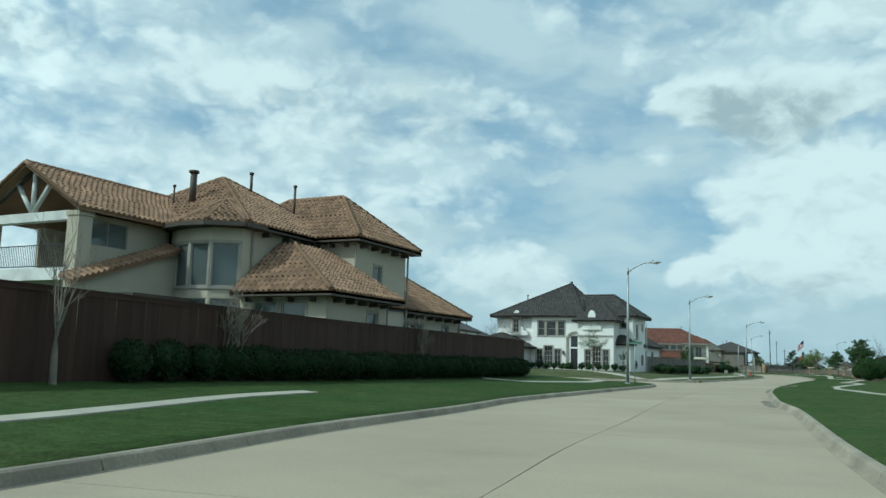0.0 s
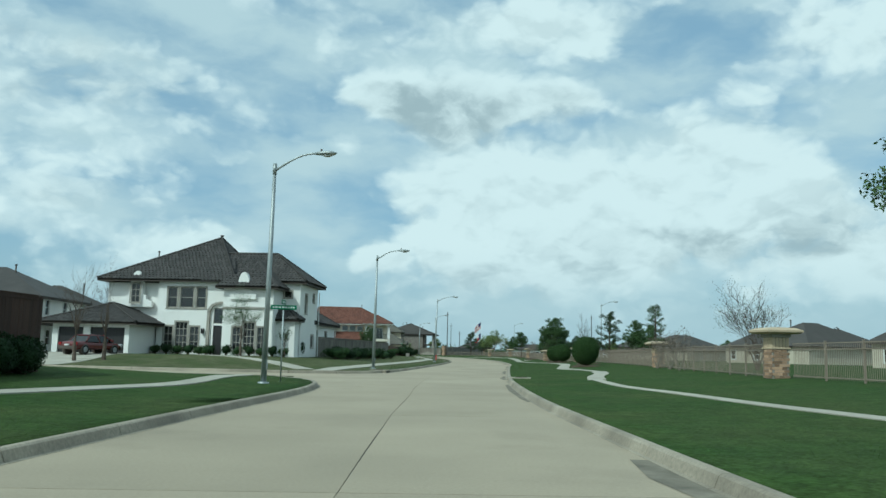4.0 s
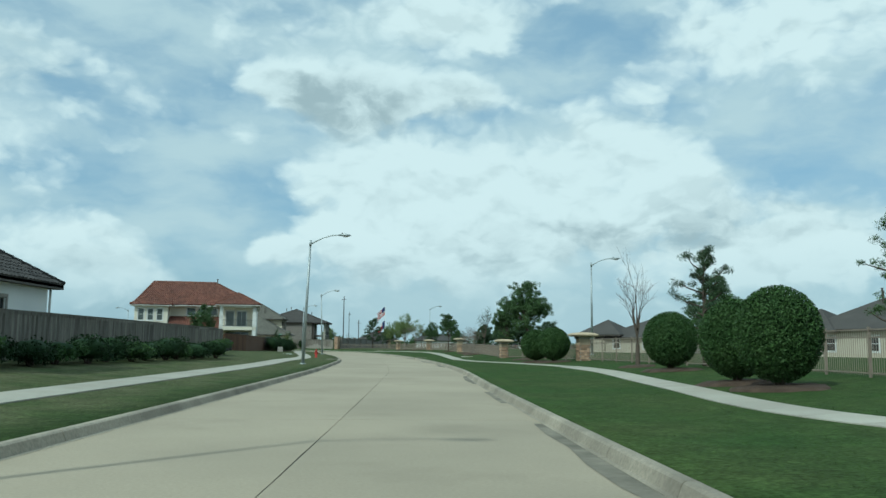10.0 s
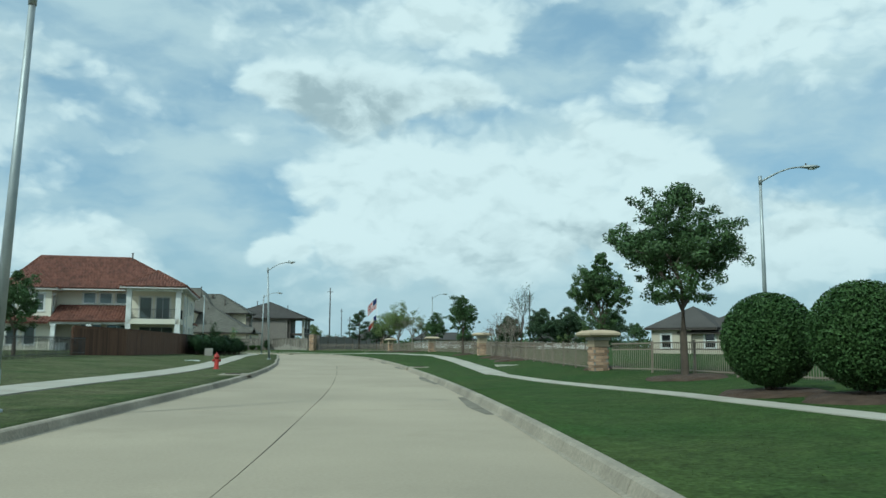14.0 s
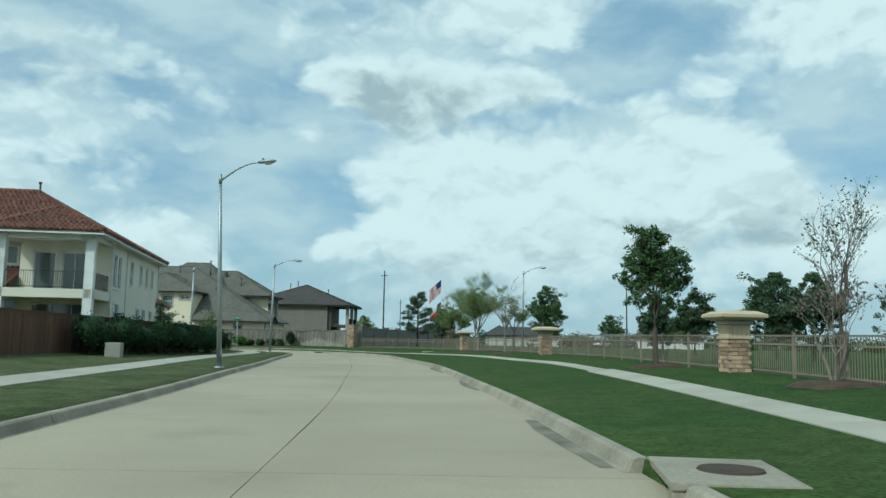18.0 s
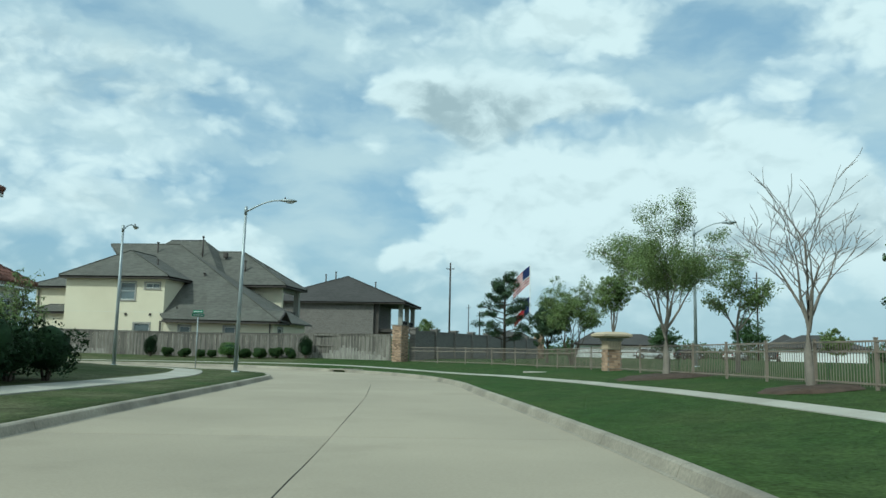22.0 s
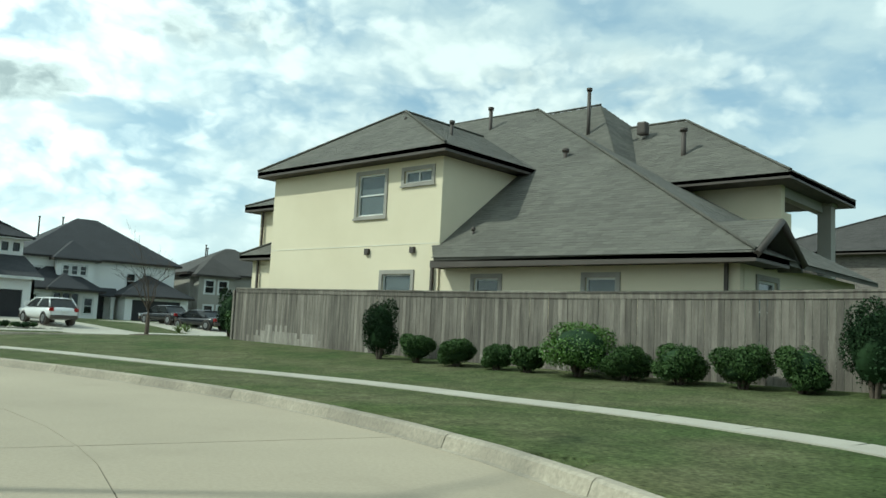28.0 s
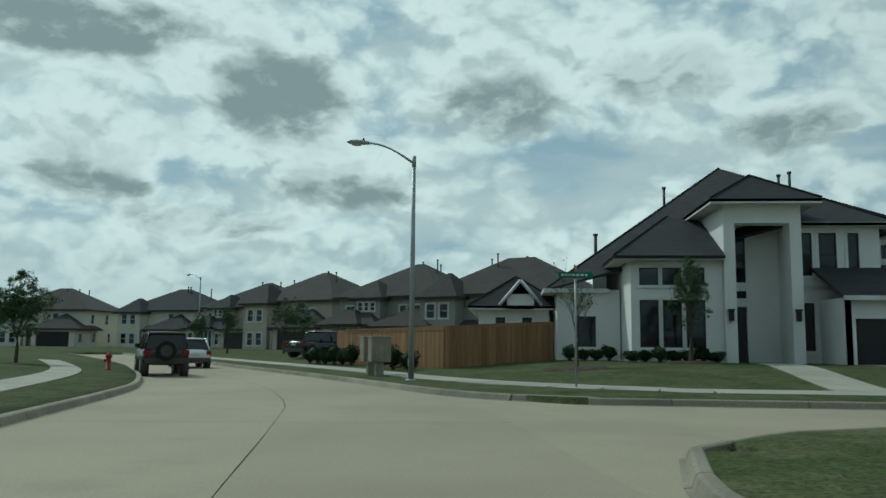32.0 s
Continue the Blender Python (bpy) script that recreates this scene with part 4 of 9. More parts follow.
def roof_plane(h, pts, cover, m, rnd=random.Random(7), soffit=TRIM_DARK):
    """A sloping roof plane; pts in order, the first two along its eave, left to right from outside."""
    P = [h.p(*q) for q in pts]
    u = (P[1] - P[0]).normalized()
    nrm = u.cross(P[2] - P[0]).normalized()
    if nrm.z < 0:
        nrm = -nrm
    v = nrm.cross(u)
    bm = bmesh.new()
    top = [bm.verts.new(q) for q in P]
    low = [bm.verts.new(q - Vector((0, 0, 0.14))) for q in P]
    f = bm.faces.new(top)
    bm.faces.new(low[::-1])
    k = len(P)
    for i in range(k):
        bm.faces.new((top[i], low[i], low[(i + 1) % k], top[(i + 1) % k]))
    bmesh.ops.recalc_face_normals(bm, faces=bm.faces[:])
    roof = part("roof", bm, m, h.ob)
    if not cover:
        return roof
    uv = [((q - P[0]).dot(u), (q - P[0]).dot(v)) for q in P]
    du, dv = COVERS[cover]
    vmax = max(b for a, b in uv)
    verts, faces = [], []
    r = 0
    while r * dv < vmax - 0.05:
        v0, v1 = r * dv - (0.05 if r == 0 else 0), min((r + 1) * dv * 1.0 + 0.02, vmax)
        vm = min(r * dv + dv * 0.5, vmax - 0.01)
        xs = []
        for (a0, b0), (a1, b1) in zip(uv, uv[1:] + uv[:1]):
            if (b0 - vm) * (b1 - vm) < 0:
                xs.append(a0 + (a1 - a0) * (vm - b0) / (b1 - b0))
        r += 1
        if len(xs) < 2:
            continue
        lo, hi = min(xs), max(xs)
        if cover == "shingle":
            a = lo
            while a < hi - 0.02:
                b = min(a + rnd.uniform(0.25, 0.5), hi)
                lift = rnd.uniform(0.009, 0.014)
                q = [P[0] + u * a + v * v0 + nrm * lift, P[0] + u * (b - 0.006) + v * v0 + nrm * lift, P[0] + u * (b - 0.006) + v * v1 + nrm * 0.008, P[0] + u * a + v * v1 + nrm * 0.008, P[0] + u * a + v * v0, P[0] + u * (b - 0.006) + v * v0]
                i = len(verts)
                verts += q
                faces += [(i, i + 1, i + 2, i + 3), (i + 4, i + 5, i + 1, i)]
                a = b
            continue
        count = int((hi - lo) / du)
        off = lo + ((hi - lo) - count * du) / 2
        height = 0.085 if cover == "tile" else 0.05
        for c in range(count):
            i = len(verts)
            jit = rnd.uniform(-0.008, 0.012)
            for vv, lift in ((v0, 0.055 + jit), (v1, 0.02)):
                for s in range(6):
                    x = off + c * du + du * s / 5
                    hh = height * math.sin(math.pi * min(s / 3.6, 1)) - (0.012 if s > 3 else 0)
                    verts.append(P[0] + u * x + v * vv + nrm * (lift + hh))
            for s in range(5):
                faces.append((i + s, i + s + 1, i + 7 + s, i + 6 + s))
            j = len(verts)
            verts += [P[0] + u * (off + c * du) + v * v0 - nrm * 0.01, P[0] + u * (off + c * du + du) + v * v0 - nrm * 0.01]
            faces.append((j, j + 1, i + 5, i + 4, i + 3, i + 2, i + 1, i))
    name = "shingles" if cover == "shingle" else "tiles"
    ob = from_arrays(name, verts, faces, m, roof)
    tagged(ob, kind="stuff")
    return roof


def ridge_caps(h, a, b, m, r=0.13, step=0.4):
    a, b = h.p(*a), h.p(*b)
    n = max(1, int((b - a).length / step))
    up = Vector((0, 0, 0.05))
    pts, rad = [], []
    for k in range(n):
        pts += [a.lerp(b, k / n) + up, a.lerp(b, (k + 0.96) / n) + up]
        rad += [r, r * 0.8]
    bm = tube_bm(pts, rad, 6)
    part("ridge", bm, m, h.ob)


def fascia(h, x0, y0, x1, y1, z, m, depth=0.22):
    bm = bmesh.new()
    rings = []
    for inset, zz in ((0.0, z - depth), (0.0, z - 0.01), (0.06, z - 0.01), (0.06, z - depth)):
        rings.append([bm.verts.new(h.p(x, y, zz)) for x, y in ((x0 + inset, y0 + inset), (x1 - inset, y0 + inset), (x1 - inset, y1 - inset), (x0 + inset, y1 - inset))])
    for k in range(4):
        a, b = rings[k], rings[(k + 1) % 4]
        for i in range(4):
            bm.faces.new((a[i], a[(i + 1) % 4], b[(i + 1) % 4], b[i]))
    bmesh.ops.recalc_face_normals(bm, faces=bm.faces[:])
    part("fascia", bm, m, h.ob)
    bm = box_bm(x0 + 0.06, y0 + 0.06, z - depth + 0.02, x1 - 0.06, y1 - 0.06, z - depth + 0.05)
    bmesh.ops.translate(bm, verts=bm.verts[:], vec=-h.shift)
    part("soffit", bm, m, h.ob)


def hip(h, x0, y0, x1, y1, z, rise, over, cover, m, edge=TRIM_DARK, caps=True, apex=None):
    """A hipped roof over a rectangle; rise in metres to its ridge."""
    x0, y0, x1, y1 = x0 - over, y0 - over, x1 + over, y1 + over
    w, d = x1 - x0, y1 - y0
    cx, cy = (x0 + x1) / 2, (y0 + y1) / 2
    if apex:
        a = b = (*apex, z + rise)
    elif w >= d:
        a, b = (x0 + d / 2, cy, z + rise), (x1 - d / 2, cy, z + rise)
    else:
        a, b = (cx, y0 + w / 2, z + rise), (cx, y1 - w / 2, z + rise)
    c = [(x0, y0, z), (x1, y0, z), (x1, y1, z), (x0, y1, z)]
    same = abs(a[0] - b[0]) + abs(a[1] - b[1]) < 0.05
    if w >= d or apex:
        planes = [[c[0], c[1], b, a], [c[1], c[2], b], [c[2], c[3], a, b], [c[3], c[0], a]]
    else:
        planes = [[c[0], c[1], a], [c[1], c[2], b, a], [c[2], c[3], b], [c[3], c[0], a, b]]
    for q in planes:
        if same and len(q) == 4:
            q = q[:3]
        roof_plane(h, q, cover, m)
    fascia(h, x0, y0, x1, y1, z, edge)
    if caps and cover:
        hips = [(c[0], a), (c[1], b if (w >= d or apex) else a), (c[2], b), (c[3], a if (w >= d or apex) else b)]
        for p, q in hips:
            ridge_caps(h, p, q, m, 0.13 if cover != "shingle" else 0.05)
        if not same:
            ridge_caps(h, a, b, m, 0.13 if cover != "shingle" else 0.05)


def vent(h, x, y, z, top, r=0.06, m=TRIM_DARK):
    v = part("roof_vent", tube_bm([h.p(x, y, z - 0.3), h.p(x, y, top)], [r, r], 8), m, h.ob)
    part("vent_cap", tube_bm([h.p(x, y, top - 0.12), h.p(x, y, top)], [r * 1.5, r * 1.6], 8), m, v)
    return v


def downspout(h, x, y, z0, z1, m=TRIM_DARK):
    bm = box_bm(x - 0.04, y - 0.04, z0, x + 0.04, y + 0.04, z1)
    bmesh.ops.translate(bm, verts=bm.verts[:], vec=-h.shift)
    part("downspout", bm, m, h.ob)


def column(h, x, y, z0, z1, w, m):
    bm = box_bm(x - w / 2, y - w / 2, z0, x + w / 2, y + w / 2, z1, 0.015)
    add_box(bm, x - w / 2 - 0.05, y - w / 2 - 0.05, z1 - 0.22, x + w / 2 + 0.05, y + w / 2 + 0.05, z1 - 0.02)
    bmesh.ops.translate(bm, verts=bm.verts[:], vec=-h.shift)
    part("column", bm, m, h.ob)


def plain_box(h, name, x0, y0, z0, x1, y1, z1, m, bevel=0.0, label=""):
    bm = box_bm(x0, y0, z0, x1, y1, z1, bevel)
    bmesh.ops.translate(bm, verts=bm.verts[:], vec=-h.shift)
    return part(name, bm, m, h.ob, label)


def railing(h, a, b, z, height=1.0, m=BLACK_IRON):
    mt, L = frame_of(h, a, b)
    bm = bmesh.new()
    for zz in (z + 0.08, z + height - 0.04):
        add_box(bm, 0, -0.02, zz, L, 0.02, zz + 0.04)
    k = 0.0
    while k < L:
        add_box(bm, k, -0.009, z + 0.1, k + 0.018, 0.009, z + height)
        k += 0.12
    part("railing", placed(bm, mt), m, h.ob)


def brackets(h, p0, p1, z, count, m=TRIM_DARK):
    mt, L = frame_of(h, p0, p1)
    for k in range(count):
        u = L * (k + 0.5) / count
        part("bracket", placed(box_bm(u - 0.06, 0.005, z - 0.26, u + 0.06, 0.5, z - 0.06, 0.01), mt), m, h.ob)


# brick walls seen from afar
brick_nodes = BRICK_GREY.node_tree
bt = brick_nodes.nodes.new("ShaderNodeTexBrick")
bt.inputs["Scale"].default_value = 1.0
bt.inputs["Brick Width"].default_value, bt.inputs["Row Height"].default_value, bt.inputs["Mortar Size"].default_value = 0.23, 0.08, 0.008
bt.inputs["Color1"].default_value, bt.inputs["Color2"].default_value, bt.inputs["Mortar"].default_value = (0.20, 0.175, 0.155, 1), (0.125, 0.11, 0.10, 1), (0.26, 0.24, 0.21, 1)
bg_geo = brick_nodes.nodes.new("ShaderNodeNewGeometry")
bsep = brick_nodes.nodes.new("ShaderNodeSeparateXYZ")
bcom = brick_nodes.nodes.new("ShaderNodeCombineXYZ")
badd = brick_nodes.nodes.new("ShaderNodeMath")
brick_nodes.links.new(bg_geo.outputs["Position"], bsep.inputs[0])
brick_nodes.links.new(bsep.outputs[0], badd.inputs[0])
brick_nodes.links.new(bsep.outputs[1], badd.inputs[1])
brick_nodes.links.new(badd.outputs[0], bcom.inputs[0])
brick_nodes.links.new(bsep.outputs[2], bcom.inputs[1])
brick_nodes.links.new(bcom.outputs[0], bt.inputs["Vector"])
brick_nodes.links.new(bt.outputs[0], brick_nodes.nodes["Principled BSDF"].inputs["Base Color"])


# beige house with tan clay tiles, seen first
def beige_house():
    h = House("house", "beige stucco two-storey house with tan clay roof tiles", -29, 32, 0.7)
    kw = dict(trim=TRIM_GREY, sash=TRIM_GREY, glass=GLASS)
    # open balcony wing with a gable towards the south
    wall(h, (-29.3, 23.9), (-29.3, 28.6), 0.5, 7.3, STUCCO_TAN, [(0.1, 2.2, 5.95, 7.1, "bare", 2, 1)], **kw)
    wall(h, (-35.3, 27.6), (-29.5, 27.6), 0.5, 7.3, STUCCO_TAN, [(1.0, 3.2, 4.9, 7.0, "bare", 2, 1)], **kw)
    wall(h, (-35.4, 28.6), (-35.4, 26.0), 0.5, 7.3, STUCCO_TAN, **kw)
    plain_box(h, "balcony_floor", -35.5, 23.0, 4.32, -29.32, 27.4, 4.85, TRIM_WHITE)
    for x in (-35.2, -29.2):
        column(h, x, 23.4, 0.5, 7.3, 0.72, STUCCO_TAN)
    plain_box(h, "beam", -34.8, 23.15, 6.95, -29.6, 23.6, 7.35, TRIM_WHITE)
    railing(h, (-34.8, 23.2), (-29.6, 23.2), 4.85, 1.05)
    gx0, gx1, gm, gz, gt = -35.85, -28.6, -32.2, 7.4, 9.55
    roof_plane(h, [(gx1, 22.75, gz), (gx1, 28.6, gz), (gm, 31.5, gt), (gm, 22.75, gt)], "tile", TILE_TAN)
    roof_plane(h, [(gx0, 30, gz), (gx0, 22.75, gz), (gm, 22.75, gt), (gm, 30, gt)], "tile", TILE_TAN)
    ridge_caps(h, (gm, 22.75, gt), (gm, 31.5, gt), TILE_TAN)
    ridge_caps(h, (gx1 - 0.05, 22.72, gz), (gm, 22.72, gt), TILE_TAN, 0.11)
    ridge_caps(h, (gx0 + 0.05, 22.72, gz), (gm, 22.72, gt), TILE_TAN, 0.11)
    for a, b, m in (((-35.5, 23.3, 7.45), (gm, 23.3, 9.4), TRIM_DARK), ((gm, 23.3, 9.4), (-28.95, 23.3, 7.45), TRIM_DARK), ((gm, 23.3, 7.3), (gm, 23.3, 9.2), TRIM_WHITE), ((gm, 23.3, 7.3), (-33.3, 23.3, 8.7), TRIM_WHITE), ((gm, 23.3, 7.3), (-31.1, 23.3, 8.7), TRIM_WHITE)):
        part("truss", tube_bm([h.p(*a), h.p(*b)], [0.14, 0.14], 4), m, h.ob)
    # stair wall with a sloping tiled coping
    bm = bmesh.new()
    ring = [(22.5, 0.5), (28.3, 0.5), (28.3, 6.2), (22.5, 4.2)]
    f = bm.faces.new([bm.verts.new(h.p(-28.55, y, z)) for y, z in ring])
    r = bmesh.ops.extrude_face_region(bm, geom=[f])
    bmesh.ops.translate(bm, vec=(0.3, 0, 0), verts=[g for g in r["geom"] if isinstance(g, bmesh.types.BMVert)])
    bmesh.ops.recalc_face_normals(bm, faces=bm.faces[:])
    part("stair_wall", bm, STUCCO_TAN, h.ob)
    roof_plane(h, [(-27.95, 22.2, 4.15), (-27.95, 28.2, 6.2), (-28.75, 28.2, 6.5), (-28.75, 22.2, 4.45)], "tile", TILE_TAN)
    plain_box(h, "porch_awning", -28.2, 24.2, 3.7, -26.6, 27.6, 3.85, TRIM_DARK)
    # main body
    block(h, -36, 28.9, -24.75, 38, 0.5, 7.3, STUCCO_TAN, sides="enw", **kw)
    hip(h, -36, 29.0, -24.75, 37.2, 7.4, 3.45, 0.6, "tile", TILE_TAN, apex=(-30.1, 33.0))
    # bowed bay with tall windows
    bay = [(-29.25, 28.75), (-28.3, 28.1), (-27.1, 27.78), (-25.9, 27.85), (-24.72, 28.6), (-24.72, 29.2)]
    cx, cy = -26.9, 30.2
    for i, (a, b) in enumerate(zip(bay[:-1], bay[1:])):
        L = math.dist(a, b)
        wall(h, a, b, 0.5, 7.25, STUCCO_TAN, [(0.1, L - 0.1, 4.45, 6.45, "blind" if i > 1 else "win", 1, 1), (0.1, L - 0.1, 1.5, 3.9, "bare", 1, 1)] if i < 4 else (), **kw)
    eave = [(-29.0, 28.0), (-28.3, 27.45), (-27.1, 27.1), (-25.7, 27.2), (-24.2, 28.2), (-24.15, 29.6)]
    for a, b in zip(eave[:-1], eave[1:]):
        roof_plane(h, [(*a, 7.38), (*b, 7.38), (-27.1, 30.1, 8.95)], "tile", TILE_TAN)
        ridge_caps(h, (*a, 7.38), (-27.1, 30.1, 8.95), TILE_TAN, 0.1)
        m, L = frame_of(h, a, b)
        part("gutter", placed(box_bm(0, -0.05, 7.17, L, 0.08, 7.36), m), TRIM_DARK, h.ob)
        part("soffit", placed(box_bm(0, -0.9, 7.16, L, -0.04, 7.19), m), TRIM_DARK, h.ob)
    # upper north-east block
    block(h, -30, 34.1, -22.1, 39.3, 0.5, 7.3, STUCCO_TAN, e=[(1.9, 2.6, 4.7, 6.2, "win", 1, 2)], **kw)
    hip(h, -31, 34.1, -22.1, 39.3, 7.4, 2.75, 0.65, "tile", TILE_TAN)
    brackets(h, (-22.1, 34.1), (-22.1, 39.3), 7.2, 5)
    brackets(h, (-24.7, 34.1), (-22.1, 34.1), 7.2, 3)
    brackets(h, (-24.75, 29.3), (-24.75, 33.9), 7.2, 3)
    # low wing with a hipped roof
    block(h, -24.8, 28.65, -19.9, 33.6, 0.5, 4.1, STUCCO_TAN, s=[(0.9, 2.2, 2.3, 3.75, "blind", 1, 1), (2.5, 3.8, 2.3, 3.75, "blind", 1, 1)], e=[(3.4, 4.2, 2.3, 3.5, "win", 1, 2)], sides="sen", **kw)
    top = (-23.7, 31.2, 6.75)
    roof_plane(h, [(-24.75, 27.95, 4.18), (-19.2, 27.95, 4.18), top, (-24.7, 31.2, 6.75)], "tile", TILE_TAN)
    roof_plane(h, [(-19.2, 27.95, 4.18), (-19.2, 34.3, 4.18), (-22.05, 34.3, 5.8), (-23.7, 34.05, 6.75), top], "tile", TILE_TAN)
    ridge_caps(h, (-19.2, 27.95, 4.18), top, TILE_TAN)
    fascia(h, -24.7, 27.95, -19.2, 34.3, 4.18, TRIM_DARK)
    brackets(h, (-19.9, 28.7), (-19.9, 33.6), 4.0, 5)
    brackets(h, (-24.6, 28.65), (-19.9, 28.65), 4.0, 4)
    # far low wing
    block(h, -29, 39.3, -22.7, 47.5, 0.5, 4.1, STUCCO_TAN, sides="enw", e=[(0.6, 1.4, 2.1, 3.4, "blind", 1, 1), (1.55, 2.35, 2.1, 3.4, "blind", 1, 1), (2.5, 3.3, 2.1, 3.4, "blind", 1, 1), (6.0, 6.8, 2.3, 3.5, "blind", 1, 2)], **kw)
    plain_box(h, "link_wall", -23.2, 33.6, 0.5, -21.6, 36.6, 4.0, STUCCO_TAN)
    hip(h, -29, 38.2, -22.7, 47.5, 4.18, 2.7, 0.7, "tile", TILE_TAN)
    brackets(h, (-22.7, 40), (-22.7, 47.5), 4.0, 6)
    for x, y, t in ((-24.65, 29.3, 7.1), (-22.0, 34.0, 7.1), (-22.0, 39.4, 7.1), (-19.85, 28.6, 4.0), (-19.85, 33.7, 4.0), (-22.6, 47.55, 4.0), (-29.2, 28.3, 7.0)):
        downspout(h, x, y, 0.6, t, TRIM_GREY)
    vent(h, -29.9, 30.6, 9.2, 10.75, 0.17)
    vent(h, -28.9, 33.9, 10.0, 11.3, 0.08)
    vent(h, -26.9, 35.2, 9.0, 10.7, 0.07)
    vent(h, -31.2, 30.6, 9, 10.1, 0.05)


beige_house()


# white house with a charcoal tiled roof
def arch_parapet(h, x, y, z0, w, top, m):
    """A curved mission gable: a stepped, rounded outline with thickness."""
    pts = [(-w, 0), (-w, 0.5), (-w * 0.62, 0.72), (-w * 0.62, 1.05)]
    pts += [(-w * 0.45 * math.cos(a), 1.1 + (top - z0 - 1.1) * math.sin(a)) for a in [math.pi * k / 10 for k in range(11)]]
    pts += [(w * 0.62, 1.05), (w * 0.62, 0.72), (w, 0.5), (w, 0)]
    bm = bmesh.new()
    f = bm.faces.new([bm.verts.new(h.p(x + a, y, z0 + b)) for a, b in pts])
    r = bmesh.ops.extrude_face_region(bm, geom=[f])
    bmesh.ops.translate(bm, vec=(0, 0.45, 0), verts=[g for g in r["geom"] if isinstance(g, bmesh.types.BMVert)])
    bmesh.ops.recalc_face_normals(bm, faces=bm.faces[:])
    return part("parapet", bm, m, h.ob)


def white_tile_house():
    h = House("house", "white stucco two-storey house with charcoal tile roof", -32, 104, 0.75)
    kw = dict(trim=TRIM_GREY, sash=TRIM_GREY, glass=GLASS_DARK)
    z0 = 0.55
    # centre front
    block(h, -36.6, 98.2, -30.0, 108, z0, 7.2, STUCCO_WHITE, sides="sw", s=[(0.9, 1.75, 4.9, 6.7), (2.05, 3.25, 4.9, 6.7), (3.55, 4.4, 4.9, 6.7), (0.7, 1.5, 1.2, 3.2, "win", 2, 3), (1.75, 2.85, 1.2, 3.6, "win", 3, 4), (3.1, 3.9, 1.2, 3.2, "win", 2, 3), (5.2, 6.55, z0, 3.35, "door"), (5.2, 6.55, 3.5, 4.9, "bare", 1, 1)], **kw)
    bm = bmesh.new()
    for k in range(8):
        a, b = math.pi * k / 8, math.pi * (k + 1) / 8
        for r0, r1 in ((0.95, 1.22),):
            c = [(-30.72 - r1 * math.cos(a), 4.55 + r1 * 0.75 * math.sin(a)), (-30.72 - r1 * math.cos(b), 4.55 + r1 * 0.75 * math.sin(b)), (-30.72 - r0 * math.cos(b), 4.55 + r0 * 0.75 * math.sin(b)), (-30.72 - r0 * math.cos(a), 4.55 + r0 * 0.75 * math.sin(a))]
            q = [h.p(x, 98.0, z) for x, z in c] + [h.p(x, 98.24, z) for x, z in c]
            v = [bm.verts.new(p) for p in q]
            for g in ((0, 1, 2, 3), (4, 7, 6, 5), (0, 4, 5, 1), (2, 6, 7, 3)):
                bm.faces.new([v[i] for i in g])
    part("door_arch", bm, TRIM_GREY, h.ob)
    for x in (-31.93, -29.5):
        plain_box(h, "door_jamb", x - 0.02, 98.0, z0, x + 0.24, 98.22, 4.6, TRIM_GREY, 0.01)
    # right front bay, standing forward
    block(h, -30.0, 96.6, -25.6, 104, z0, 6.7, STUCCO_WHITE, s=[(0.95, 1.65, 1.2, 3.2, "win", 2, 3), (1.9, 2.9, 1.2, 3.6, "win", 3, 4), (3.15, 3.85, 1.2, 3.2, "win", 2, 3)], sides="sew", **kw)
    roof_plane(h, [(-30.6, 96.0, 6.75), (-25.0, 96.0, 6.75), (-27.8, 99.4, 9.3)], "flat", TILE_DARK)
    roof_plane(h, [(-25.0, 96.0, 6.75), (-25.0, 104, 6.75), (-27.8, 104, 9.3), (-27.8, 99.4, 9.3)], "flat", TILE_DARK)
    roof_plane(h, [(-30.6, 104, 6.75), (-30.6, 96.0, 6.75), (-27.8, 99.4, 9.3), (-27.8, 104, 9.3)], "flat", TILE_DARK)
    fascia(h, -30.6, 96.0, -25.0, 104, 6.75, TRIM_DARK)
    arch_parapet(h, -28.2, 96.4, 5.6, 1.15, 8.0, STUCCO_WHITE)
    plain_box(h, "string_course", -30.05, 96.52, 4.75, -25.55, 96.6, 4.95, TRIM_GREY)
    # right block
    block(h, -30, 99.4, -23.9, 106, z0, 7.35, STUCCO_WHITE, s=[(4.6, 5.3, 6.0, 6.6, "win", 1, 1)], e=[(1.7, 2.5, 4.7, 6.4, "win", 1, 2), (4.6, 5.2, 5.9, 6.6, "win", 1, 1), (4.3, 5.3, 1.6, 2.7, "blind", 1, 1)], **kw)
    # main roof
    hip(h, -41.6, 98.3, -30.0, 110, 7.4, 4.7, 0.6, "flat", TILE_DARK, apex=(-33.5, 105.0))
    hip(h, -38.5, 99.6, -23.9, 106.0, 7.45, 2.85, 0.65, "flat", TILE_DARK)
    roof_plane(h, [(-32.6, 97.6, 7.3), (-29.4, 97.6, 7.3), (-31.0, 102, 9.9), (-33.6, 103.2, 10.6)], "flat", TILE_DARK)
    # left block with round-headed window
    block(h, -41.6, 98.8, -36.6, 109, z0, 7.1, STUCCO_WHITE, sides="sw", **kw)
    arch_parapet(h, -38.7, 98.2, 4.9, 1.5, 8.15, STUCCO_WHITE)
    m, L = frame_of(h, (-39.2, 98.18), (-38.2, 98.18))
